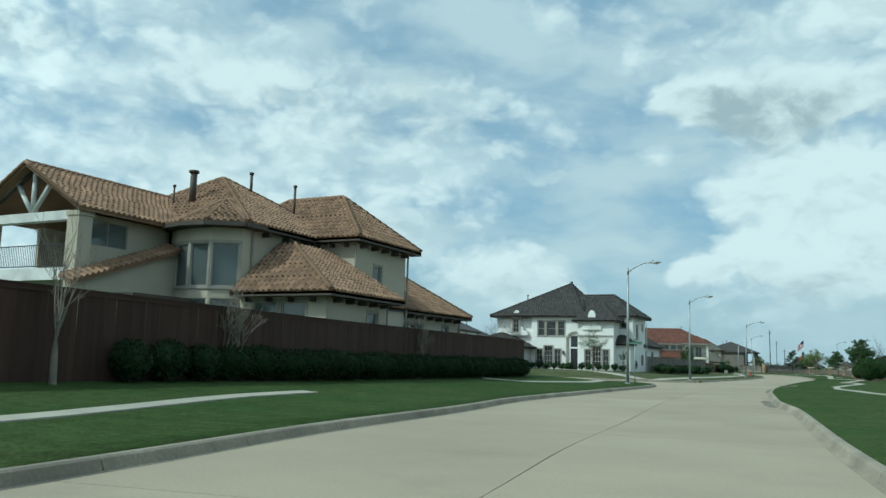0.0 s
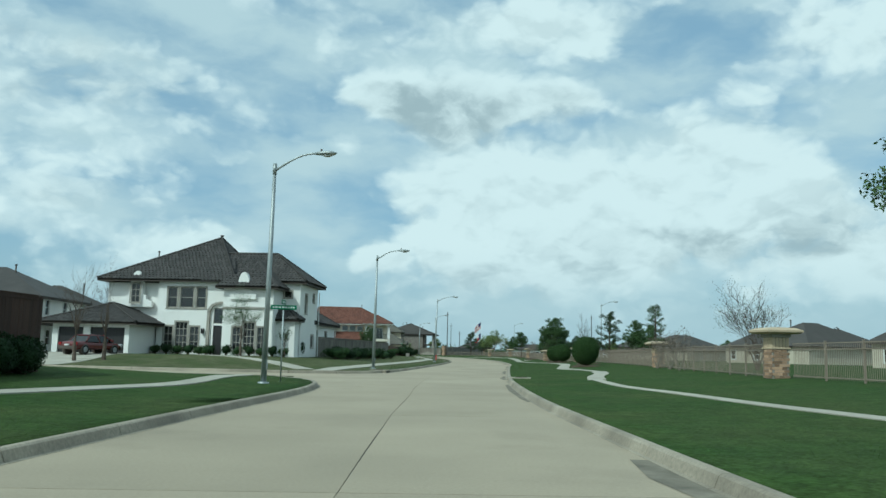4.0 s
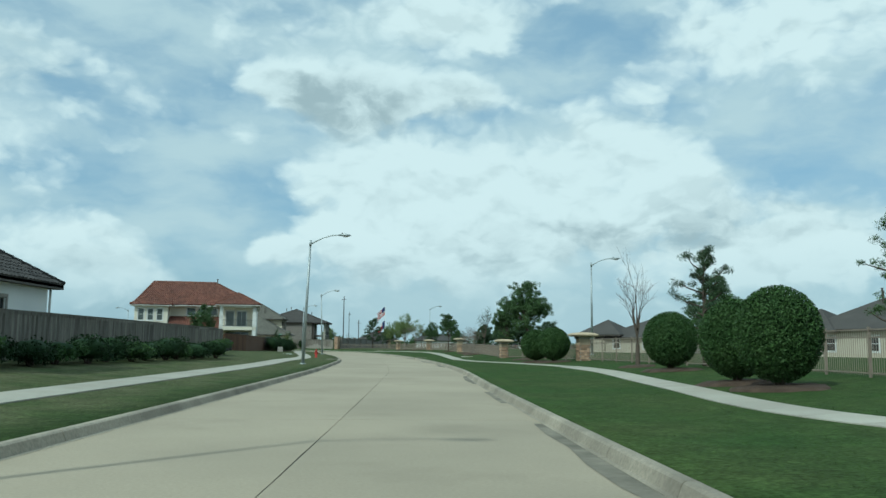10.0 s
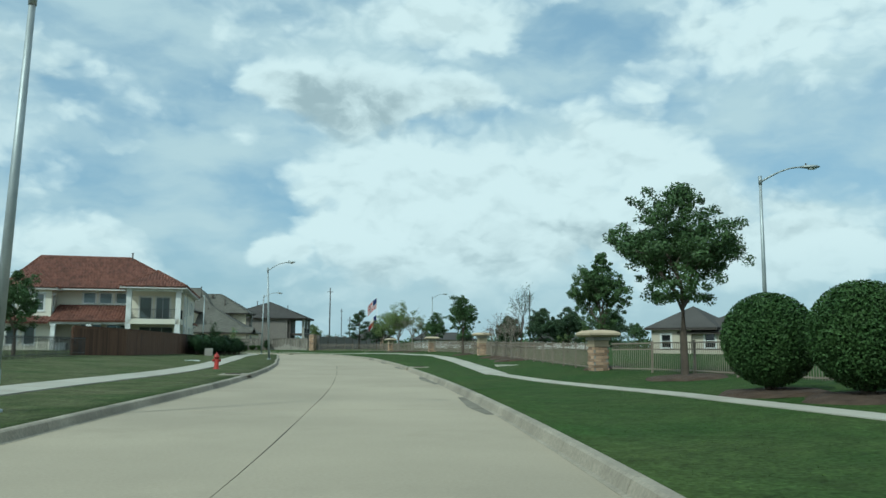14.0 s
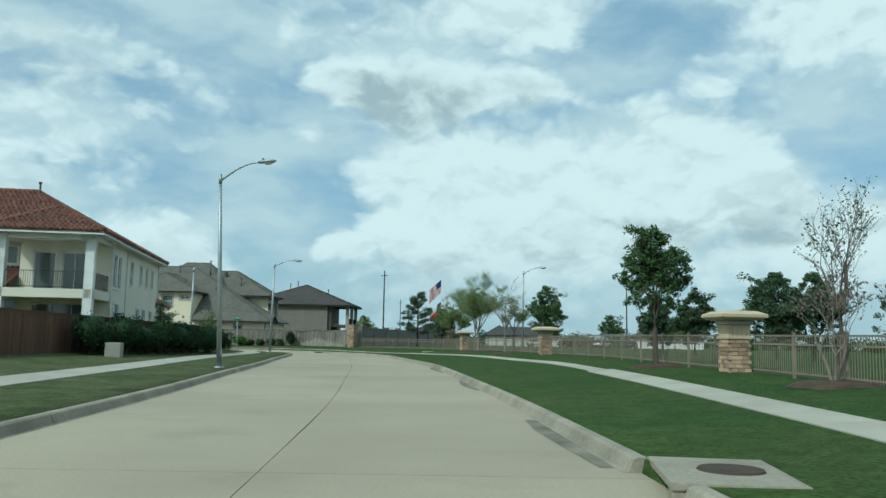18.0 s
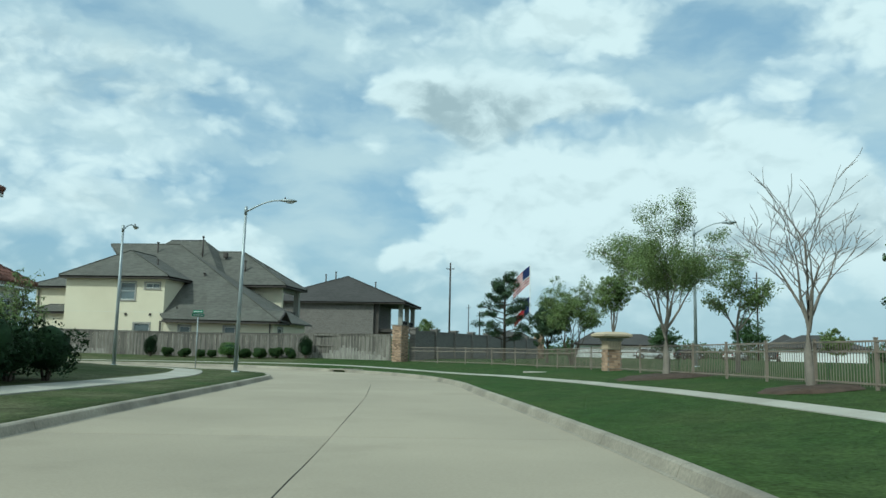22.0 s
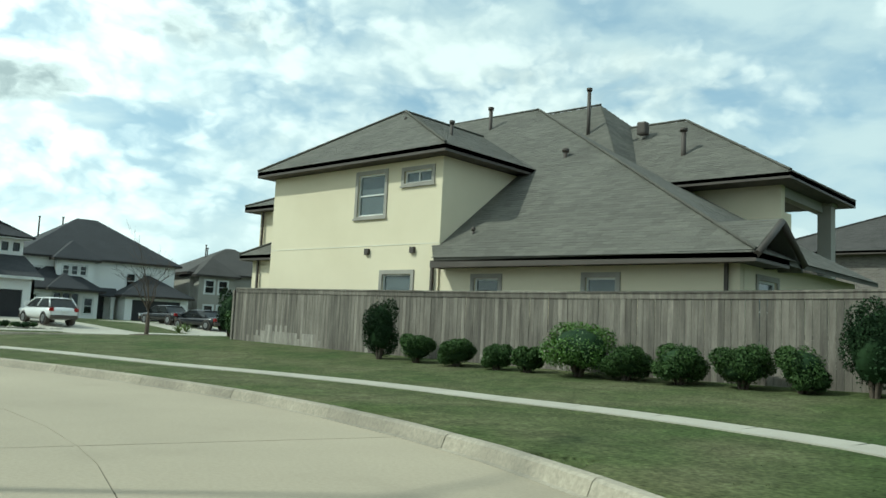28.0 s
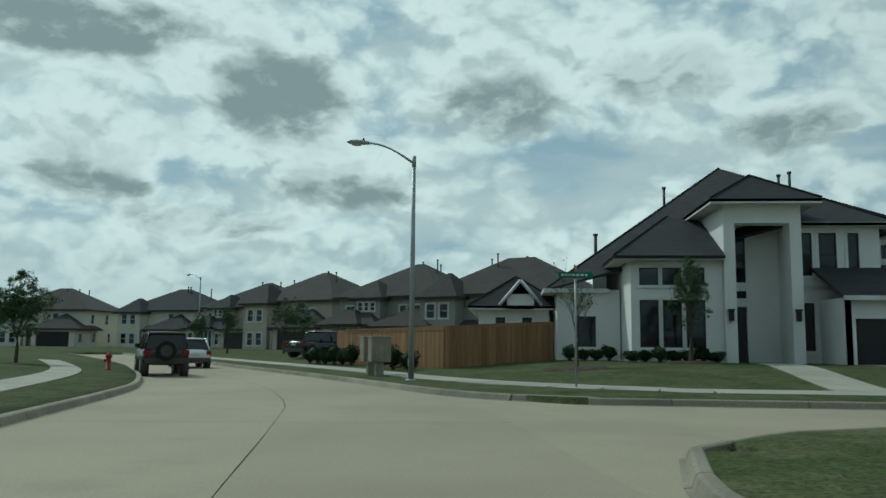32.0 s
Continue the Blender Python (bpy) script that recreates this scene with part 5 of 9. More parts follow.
    window(h, m @ Matrix.Translation((0, 0.12, 0)), 0.1, 0.9, 5.3, 7.0, TRIM_GREY, TRIM_GREY, GLASS_DARK, 2, 3)
    # garages at the west, under a low roof
    block(h, -43.5, 93.4, -36.8, 100, z0, 3.3, STUCCO_WHITE, s=[(0.5, 2.7, z0, 2.9, "garage"), (3.3, 6.3, z0, 2.9, "garage")], **kw)
    hip(h, -44.0, 93.2, -36.4, 101, 3.35, 1.75, 0.5, "flat", TILE_DARK)
    # small awning roof on the right flank
    block(h, -26.2, 97.9, -23.9, 99.6, z0, 3.9, STUCCO_WHITE, **kw)
    hip(h, -26.2, 97.9, -23.9, 99.6, 4.0, 0.95, 0.35, "flat", TILE_DARK)
    # low rear wing
    block(h, -32, 106, -24.3, 116, z0, 3.9, STUCCO_WHITE, e=[(1.4, 2.2, 2.0, 3.2, "blind", 1, 1), (5.3, 6.2, 2.0, 3.2, "blind", 1, 1)], **kw)
    hip(h, -32, 105.6, -24.3, 116, 4.0, 2.7, 0.5, "flat", TILE_DARK)
    for x, y, t in ((-25.55, 96.55, 6.5), (-23.75, 106.05, 6.9), (-24.2, 116.05, 3.9)):
        downspout(h, x, y, 0.7, t, TRIM_WHITE)
    vent(h, -33.5, 105.0, 11.9, 12.4, 0.12)
    vent(h, -39.2, 103.6, 9.4, 10.6, 0.07)
    lamp = plain_box(h, "wall_lantern", -32.4, 97.9, 2.6, -32.2, 98.18, 3.05, BLACK_IRON, 0.02)


white_tile_house()


# pale house with a red tile roof and open balconies
def red_tile_house():
    h = House("house", "pale stucco house with red clay roof tiles", -30.45, 199.0, 1.1, 11, own=0.7)
    kw = dict(trim=TRIM_WHITE, sash=TRIM_WHITE, glass=GLASS)
    z0 = 0.0
    # own axes: x to the east flank (0), y to the north
    block(h, -5.2, 4.0, 0, 19, z0, 6.7, STUCCO_LEMON, e=[(0.6, 1.4, 3.9, 5.9), (1.7, 2.5, 3.9, 5.9), (5.2, 6.0, 4.3, 5.9), (8.2, 8.9, 4.5, 5.9, "win", 1, 1), (10.2, 10.9, 4.5, 5.9, "win", 1, 1), (12.2, 12.9, 4.5, 5.9, "win", 1, 1), (1.0, 2.4, 1.2, 2.9), (7.6, 8.6, 1.3, 2.8), (9.6, 10.6, 1.3, 2.8), (12.0, 13.0, 1.3, 2.8)], s=[(0.8, 2.0, 3.6, 5.9, "win", 1, 1), (2.4, 3.8, 3.6, 5.9, "win", 2, 1), (0.8, 4.2, 0.7, 2.8, "bare", 3, 1)], **kw)
    plain_box(h, "balcony_floor", -5.2, 0.1, 3.0, 0, 4.0, 3.5, STUCCO_LEMON)
    for x in (-4.95, -0.25):
        column(h, x, 0.35, z0, 6.6, 0.5, TRIM_WHITE)
    plain_box(h, "beam", -5.2, 0.15, 6.3, 0, 0.5, 6.65, TRIM_WHITE)
    plain_box(h, "beam", -0.35, 0.55, 6.3, -0.02, 3.95, 6.65, TRIM_WHITE)
    railing(h, (-4.7, 0.3), (-0.5, 0.3), 3.5)
    railing(h, (-0.1, 0.6), (-0.1, 3.9), 3.5)
    hip(h, -5.2, 0.1, 0, 7.0, 6.75, 1.75, 0.6, "tile", TILE_RED, TRIM_WHITE)
    # main part
    block(h, -17, 5.0, -5.2, 18, z0, 6.6, STUCCO_LEMON, sides="sw", s=[(6.9, 8.1, 5.2, 6.3, "win", 1, 1), (8.5, 9.7, 5.2, 6.3, "win", 1, 1), (10.1, 11.3, 5.2, 6.3, "win", 1, 1), (6.8, 8.8, 0.7, 3.0, "bare", 2, 1), (9.3, 11.3, 0.7, 3.0, "bare", 2, 1)], **kw)
    # one long roof whose ridge runs west from above the balcony
    c = [(-17.6, 3.6, 6.72), (0.6, 3.6, 6.72), (0.6, 19.6, 6.72), (-17.6, 19.6, 6.72)]
    a, b = (-15.4, 9.4, 10.4), (-6.2, 9.4, 10.4)
    for q in ([c[0], c[1], b, a], [c[1], c[2], b], [c[2], c[3], a, b], [c[3], c[0], a]):
        roof_plane(h, q, "tile", TILE_RED)
    for q in ((a, b), (c[0], a), (c[1], b), (c[2], b), (c[3], a)):
        ridge_caps(h, *q, TILE_RED)
    fascia(h, -17.6, 3.6, 0.6, 19.6, 6.7, TRIM_WHITE)
    # ground-floor loggia roof
    roof_plane(h, [(-12.5, 1.2, 3.3), (-5.3, 1.2, 3.3), (-5.3, 5.1, 5.0), (-12.5, 5.1, 5.0)], "tile", TILE_RED)
    plain_box(h, "loggia_beam", -12.4, 1.4, 2.95, -5.3, 1.75, 3.25, TRIM_WHITE)
    for x in (-12.1, -8.8):
        column(h, x, 1.6, z0, 2.95, 0.42, TRIM_WHITE)
    # west wing
    block(h, -17.2, 2.6, -12.6, 8, z0, 6.5, STUCCO_LEMON, s=[(0.5, 1.3, 4.3, 6.0), (1.8, 2.6, 4.3, 6.0), (3.1, 3.9, 4.3, 6.0), (0.6, 1.6, 0.9, 2.7, "blind", 1, 1), (2.2, 3.2, 0.9, 2.7, "blind", 1, 1)], e=[(0.6, 1.4, 4.3, 6.0)], **kw)
    hip(h, -17.2, 2.6, -12.6, 9, 6.6, 1.7, 0.6, "tile", TILE_RED, TRIM_WHITE)
    roof_plane(h, [(-17.4, 1.4, 3.1), (-12.6, 1.4, 3.1), (-12.6, 2.6, 3.7), (-17.4, 2.6, 3.7)], "tile", TILE_RED)
    plain_box(h, "air_conditioner", -12.0, 2.2, z0 - 0.3, -11.0, 3.2, 1.1, TRIM_WHITE, 0.03)
    for x, y in ((0.05, 4.0), (0.05, 8.0), (0.05, 18.9)):
        downspout(h, x, y, 0.6, 6.6, TRIM_WHITE)
    vent(h, -6.0, 9.0, 9.6, 11.0, 0.07)
    # north corner pavilion
    block(h, -6.5, 19, -0.4, 24, z0, 3.3, STUCCO_LEMON, e=[(1.0, 2.4, 1.0, 2.8, "win", 2, 1), (3.0, 4.4, 1.0, 2.8, "win", 2, 1)], **kw)
    hip(h, -6.5, 19, -0.4, 24, 3.4, 1.8, 0.5, "tile", TILE_RED, TRIM_WHITE)


red_tile_house()


# cream house with a weathered shingle roof
def cream_house():
    h = House("house", "cream stucco house with weathered grey shingle roof", -44, 262, 0.7)
    kw = dict(trim=TRIM_GREY, sash=TRIM_WHITE, glass=GLASS)
    z0, S = 0.5, "shingle"
    block(h, -52.1, 253.0, -43.5, 262, z0, 6.7, STUCCO_CREAM, sides="sew", s=[(4.75, 6.05, 5.0, 6.4, "blind", 1, 2), (6.95, 8.15, 5.95, 6.35, "win", 2, 1), (6.15, 7.45, 1.3, 3.05, "blind", 1, 2)], **kw)
    plain_box(h, "string_line", -52.09, 252.99, 3.98, -43.51, 253.0, 4.01, STUCCO_LEMON)
    for x in (-46.8, -44.7):
        plain_box(h, "wall_vent", x, 252.9, 3.7, x + 0.18, 252.998, 3.9, TRIM_DARK, 0.01)
    e, p, q = [(-52.5, 252.45, 6.92), (-42.95, 252.45, 6.92), (-42.95, 257.2, 6.92), (-52.5, 262, 6.92)], (-48.05, 255.7, 9.36), (-48.05, 262.5, 9.36)
    roof_plane(h, [e[0], e[1], p], S, SHINGLE)
    roof_plane(h, [e[1], e[2], q, p], S, SHINGLE)
    roof_plane(h, [e[3], e[0], p, q], S, SHINGLE)
    for a, b in ((e[0], p), (e[1], p), (p, q)):
        ridge_caps(h, a, b, SHINGLE, 0.05)
    fascia(h, -52.5, 252.45, -42.95, 257.2, 6.92, TRIM_DARK)
    # long roof sweeping down over the ground floor
    wall(h, (-43.5, 253.06), (-34.2, 253.06), z0, 3.35, STUCCO_CREAM, [(1.4, 2.3, 1.5, 2.9, "blind", 1, 2), (5.2, 6.1, 1.5, 2.9, "blind", 1, 2)], **kw)
    block(h, -43.0, 253.1, -34.2, 262, z0, 3.35, STUCCO_CREAM, sides="e", e=[(1.0, 2.2, 1.4, 2.9, "win", 1, 2)], **kw)
    a, b, c, d = (-43.2, 252.45, 3.5), (-33.6, 252.45, 3.4), (-46.6, 262.1, 10.72), (-53.5, 262.1, 10.72)
    roof_plane(h, [a, b, c, d], S, SHINGLE)
    roof_plane(h, [b, (-33.6, 262.0, 3.4), (-40.4, 262.1, 7.0), c], S, SHINGLE)
    roof_plane(h, [(-42.0, 268, 7.0), (-53.5, 268, 7.0), d, c], S, SHINGLE)
    ridge_caps(h, b, c, SHINGLE, 0.05)
    ridge_caps(h, c, d, SHINGLE, 0.05)
    fascia(h, -43.35, 252.45, -33.6, 254.5, 3.4, TRIM_DARK)
    # small gable at the east end
    g = (-33.6, 253.9, 4.3)
    roof_plane(h, [(-37.5, 252.5, 3.46), (-33.6, 252.5, 3.46), g, (-36.6, 253.9, 4.3)], S, SHINGLE)
    roof_plane(h, [(-33.6, 255.4, 3.3), (-37.5, 255.4, 3.46), (-36.6, 253.9, 4.3), g], S, SHINGLE)
    for y in (252.45, 255.4):
        part("barge_board", tube_bm([h.p(-33.57, y, 3.34), h.p(-33.57, 253.9, 4.23)], [0.1, 0.1], 4), TRIM_DARK, h.ob)
    bm = bmesh.new()
    f = bm.faces.new([bm.verts.new(h.p(-34.19, y, z)) for y, z in ((253.1, 3.2), (255.1, 3.2), (255.1, 3.4), (253.9, 4.15), (253.1, 3.6))])
    r = bmesh.ops.extrude_face_region(bm, geom=[f])
    bmesh.ops.translate(bm, vec=(-0.2, 0, 0), verts=[v for v in r["geom"] if isinstance(v, bmesh.types.BMVert)])
    bmesh.ops.recalc_face_normals(bm, faces=bm.faces[:])
    part("gable_wall", bm, STUCCO_CREAM, h.ob)
    # east block with a balcony open to the east
    block(h, -42.4, 262.5, -38.9, 270, z0, 6.9, STUCCO_CREAM, sides="se", e=[(2.0, 4.0, 4.0, 6.2, "bare", 2, 1)], **kw)
    plain_box(h, "balcony_wall", -38.9, 262.51, z0, -36.7, 262.85, 6.9, STUCCO_CREAM)
    plain_box(h, "balcony_floor", -38.88, 262.87, 3.4, -36.6, 269, 3.75, STUCCO_CREAM)
    for y in (267.2,):
        column(h, -36.7, y, z0, 6.9, 0.5, STUCCO_GREY)
    plain_box(h, "balcony_beam", -37.1, 262.9, 6.45, -36.75, 268.3, 6.88, STUCCO_GREY)
    railing(h, (-36.7, 263), (-36.7, 268.3), 3.75)
    k = (-41.9, 266, 10.5)
    roof_plane(h, [(-48, 261.4, 7.0), (-36.0, 261.4, 7.0), k, (-48, 266, 10.5)], S, SHINGLE)
    roof_plane(h, [(-36.0, 261.4, 7.0), (-36.0, 268.4, 7.0), k], S, SHINGLE)
    roof_plane(h, [(-36.0, 268.4, 7.0), (-48, 268.4, 7.0), (-48, 266, 10.5), k], S, SHINGLE)
    for u in ((-36.0, 261.4, 7.0), (-36.0, 268.4, 7.0), (-48, 266, 10.5)):
        ridge_caps(h, u, k, SHINGLE, 0.05)
    fascia(h, -42.3, 261.4, -36.0, 268.4, 7.0, TRIM_DARK)
    # topmost roof behind
    k, j = (-45.5, 265.2, 11.5), (-49.0, 265.2, 11.5)
    roof_plane(h, [(-53, 261.2, 7.8), (-42.2, 261.2, 7.8), k, j], S, SHINGLE)
    roof_plane(h, [(-42.2, 261.2, 7.8), (-41.0, 271, 7.4), k], S, SHINGLE)
    roof_plane(h, [(-53, 271, 7.4), (-53, 261.2, 7.8), j], S, SHINGLE)
    ridge_caps(h, k, j, SHINGLE, 0.05)
    # small roofs on the west flank
    block(h, -56.2, 255.3, -52.1, 262, z0, 6.1, STUCCO_CREAM, sides="sw", **kw)
    hip(h, -56.2, 255.3, -52.2, 262, 6.2, 1.2, 0.5, S, SHINGLE)
    plain_box(h, "porch_wall", -55.1, 254.3, z0, -52.12, 255.28, 3.9, STUCCO_CREAM)
    hip(h, -55.1, 254.3, -52.6, 255.4, 4.0, 0.55, 0.4, S, SHINGLE)
    for x, y, t in ((-55.9, 255.2, 6.0), (-43.7, 252.93, 3.3), (-34.5, 253.0, 3.3), (-54.6, 254.2, 3.9)):
        downspout(h, x, y, 0.6, t)
    vent(h, -48.2, 260.9, 9.3, 10.8, 0.08)
    vent(h, -44.9, 263.3, 9.6, 11.7, 0.08)
    vent(h, -42.2, 257.7, 6.3, 7.7, 0.08)
    vent(h, -40.6, 263.2, 7.9, 9.4, 0.1)
    vent(h, -47.3, 255.0, 8.3, 8.9, 0.04)
    vent(h, -45.4, 255.4, 7.8, 8.6, 0.06)
    vent(h, -42.6, 253.5, 4.1, 4.5, 0.04)
    for x, y, zz in ((-43.4, 264.6, 10.7), (-39.5, 265.2, 9.35)):
        plain_box(h, "ridge_vent", x, y, zz - 0.9, x + 0.4, y + 0.4, zz - 0.35, TRIM_DARK, 0.08)


cream_house()


# dark brick house behind
def brick_house():
    h = House("house", "dark grey brick house with brown shingle roof", -36, 288, 0.7)
    kw = dict(trim=TRIM_GREY, sash=TRIM_WHITE, glass=GLASS_DARK)
    block(h, -46, 284.5, -32.6, 296, 0.5, 6.8, BRICK_GREY, **kw)
    plain_box(h, "balcony_floor", -32.6, 285.2, 3.4, -29.2, 295, 3.8, TRIM_DARK)
    plain_box(h, "screen_wall", -32.55, 284.8, 0.5, -32.0, 285.2, 6.7, TRIM_DARK)
    for y in (285.4, 290.0, 294.6):
        column(h, -29.5, y, 0.5, 6.7, 0.5, STUCCO_GREY)
    railing(h, (-29.4, 285.6), (-29.4, 294.5), 3.8)
    hip(h, -46, 284.5, -29.3, 296, 6.9, 3.5, 0.6, "shingle", SHINGLE_BROWN, apex=(-37.2, 290.2))
    for x, y, t in ((-39.6, 288.6, 10.5), (-38.5, 289.2, 10.9), (-33.2, 288.2, 9.6)):
        vent(h, x, y, 8.5, t, 0.08)


brick_house()


# white house with the tall porch at the corner
def tall_porch_house():
    h = House("house", "white stucco house with tall porch and charcoal roof", -96, 250, 0.8)
    kw = dict(trim=STUCCO_WHITE, sash=DOOR_DARK, glass=GLASS_DARK)
    z0, S = 0.6, "shingle"
    # wing with tall windows
    columns = (0.38, 1.40, 2.42)
    wall(h, (-89.6, 244.55), (-89.3, 248.58), z0, 5.35, STUCCO_WHITE, [(u, u + 0.85, 1.4, 3.55, "win", 1, 1) for u in columns] + [(u, u + 0.85, 4.22, 5.02, "win", 1, 1) for u in columns], **kw)
    wall(h, (-98, 244.45), (-89.6, 244.55), z0, 5.35, STUCCO_WHITE, **kw)
    plain_box(h, "eave", -90.2, 243.75, 5.3, -88.8, 248.55, 5.48, TRIM_WHITE)
    plain_box(h, "eave", -98.0, 243.75, 5.3, -90.21, 244.4, 5.48, TRIM_WHITE)
    crest = (-94.0, 247.1, 8.1)
    roof_plane(h, [(-100, 243.7, 5.5), (-88.7, 243.7, 5.5), crest, (-99, 247.1, 8.1)], S, SHINGLE_DARK)
    roof_plane(h, [(-88.7, 243.7, 5.5), (-88.7, 248.59, 5.5), (-93.0, 248.59, 7.62), crest], S, SHINGLE_DARK)
    ridge_caps(h, (-88.7, 243.7, 5.5), crest, SHINGLE_DARK, 0.05)
    # tall porch
    px, py0, py1, top = -89.0, 248.6, 252.0, 7.95
    plain_box(h, "porch_pier", px - 0.9, py0, z0, px, py0 + 0.5, top, STUCCO_WHITE)
    plain_box(h, "porch_pier", px - 0.9, py1 - 0.5, z0, px, py1, top, STUCCO_WHITE)
    plain_box(h, "porch_head", px - 0.9, py0 + 0.503, 7.0, px - 0.003, py1 - 0.503, top, STUCCO_WHITE)
    plain_box(h, "porch_side", -100, py0 + 0.01, z0, px - 0.903, py0 + 0.25, top, STUCCO_WHITE)
    plain_box(h, "porch_side", -100, py1 - 0.25, z0, px - 0.903, py1 - 0.01, top, STUCCO_WHITE)
    wall(h, (px - 2.4, py0 + 0.26), (px - 2.4, py1 - 0.26), z0, 7.6, STUCCO_WHITE, [(0.25, 1.35, z0, 3.35, "door"), (0.25, 1.35, 3.75, 4.1, "bare", 1, 1), (0.25, 1.35, 4.5, 6.9, "bare", 1, 1)], **kw)
    plain_box(h, "porch_step", px - 2.3, py0 + 0.55, z0 - 0.2, px + 0.3, py1 - 0.55, z0 + 0.12, WALKWAY)
    hip(h, -103, py0, px, py1, top + 0.05, 1.5, 0.7, S, SHINGLE_DARK, TRIM_WHITE)
    for y in (py0 + 0.22, py1 - 0.28):
        m, L = frame_of(h, (px + 0.01, y - 0.2), (px + 0.01, y + 0.2))
        lan = part("wall_lantern", placed(box_bm(0.1, 0.0, 2.6, 0.3, 0.2, 3.05, 0.02), m), BLACK_IRON, h.ob)
        part("lantern_cap", placed(box_bm(0.06, 0.0, 3.05, 0.34, 0.24, 3.13, 0.02), m), BLACK_IRON, lan)
    # two storeys of paired windows beside the porch
    wall(h, (-90.5, 252.02), (-90.5, 256.0), z0, 7.0, STUCCO_WHITE, [(0.15, 0.95, 1.3, 3.5, "win", 1, 1), (1.25, 2.05, 1.3, 3.5, "win", 1, 1), (0.15, 0.95, 4.75, 6.75, "blind", 1, 2), (1.25, 2.05, 4.75, 6.75, "blind", 1, 2), (2.55, 3.05, 5.1, 6.75, "win", 1, 1)], **kw)
    plain_box(h, "string_course", -90.49, 252.02, 4.1, -90.42, 254.4, 4.3, TRIM_WHITE)
    # garage
    wall(h, (-87.5, 253.2), (-87.5, 258.3), z0 - 0.1, 3.6, STUCCO_WHITE, [(0.35, 4.35, z0 - 0.1, 2.7, "garage")], **kw)
    wall(h, (-91, 253.2), (-87.5, 253.2), z0, 3.6, STUCCO_WHITE, **kw)
    wall(h, (-87.5, 258.3), (-93, 258.3), z0, 3.6, STUCCO_WHITE, **kw)
    roof_plane(h, [(-87.0, 252.9, 3.65), (-87.0, 258.7, 3.65), (-90.9, 258.7, 5.3), (-90.9, 252.9, 5.3)], S, SHINGLE_DARK)
    plain_box(h, "garage_eave", -87.06, 252.9, 3.45, -86.95, 258.7, 3.64, TRIM_WHITE)
    wall(h, (-91.0, 256.0), (-91.0, 258.6), 4.9, 6.5, STUCCO_WHITE, [(0.25, 0.75, 5.6, 6.25, "win", 1, 1), (1.05, 1.55, 5.6, 6.25, "win", 1, 1), (1.85, 2.35, 5.6, 6.25, "win", 1, 1)], **kw)
    plain_box(h, "eave", -91.0, 251.8, 7.0, -89.9, 256.4, 7.18, TRIM_WHITE)
    plain_box(h, "eave", -91.4, 256.41, 6.5, -90.4, 259.0, 6.66, TRIM_WHITE)
    # main body under one tall roof that falls far to the south
    block(h, -109, 244.6, -91.6, 258.6, z0, 6.5, STUCCO_WHITE, sides="nw", **kw)
    peak = (-99.6, 251.2, 11.8)
    roof_plane(h, [(-110, 240.9, 4.3), (-93.2, 240.9, 4.3), peak, (-104, 251.2, 11.8)], S, SHINGLE_DARK)
    roof_plane(h, [(-93.2, 240.9, 4.3), (-89.9, 251.9, 7.15), peak], S, SHINGLE_DARK)
    roof_plane(h, [(-89.9, 251.9, 7.15), (-89.9, 256.5, 7.15), peak], S, SHINGLE_DARK)
    roof_plane(h, [(-90.4, 256.4, 6.7), (-90.4, 259.2, 6.7), (-97.5, 254.5, 9.9)], S, SHINGLE_DARK)
    roof_plane(h, [(-90.4, 259.2, 6.7), (-110, 259.2, 6.7), (-104, 251.2, 11.8), peak], S, SHINGLE_DARK)
    ridge_caps(h, peak, (-93.2, 240.9, 4.3), SHINGLE_DARK, 0.05)
    # low south wing
    wall(h, (-93.0, 241.4), (-92.6, 244.45), z0, 4.2, STUCCO_WHITE, [(1.0, 1.9, 1.4, 2.9, "win", 1, 1)], **kw)
    wall(h, (-99, 241.35), (-93.0, 241.4), z0, 4.2, STUCCO_WHITE, **kw)
    plain_box(h, "eave", -98, 240.7, 4.05, -92.3, 243.9, 4.25, TRIM_WHITE)
    block(h, -106, 237.4, -95, 241.3, z0, 3.4, STUCCO_WHITE, sides="se", e=[(0.9, 1.4, 1.5, 2.9, "win", 1, 1), (2.3, 2.8, 1.5, 2.9, "win", 1, 1)], **kw)
    hip(h, -106, 237.4, -95, 241.4, 3.5, 1.7, 0.5, S, SHINGLE_DARK, TRIM_WHITE)
    for s in (-1, 1):
        roof_plane(h, [(-94.3, 239.6 + s * 1.0, 3.6), (-97, 239.6 + s * 1.0, 3.6), (-97, 239.6, 4.85), (-94.3, 239.6, 4.85)], None, SHINGLE_DARK)
        part("barge_board", tube_bm([h.p(-94.28, 239.6 + s * 1.1, 3.5), h.p(-94.28, 239.6, 4.8)], [0.09, 0.09], 4), TRIM_WHITE, h.ob)
    plain_box(h, "gable_wall", -94.9, 238.9, 3.3, -94.5, 240.3, 4.1, STUCCO_WHITE)
    vent(h, -102.0, 244.3, 6.2, 8.3, 0.1)
    vent(h, -100.5, 248.2, 8.8, 10.9, 0.08)
    vent(h, -98.5, 254.2, 9, 11.2, 0.08)
    vent(h, -98.2, 254.7, 9, 11.3, 0.08)


tall_porch_house()


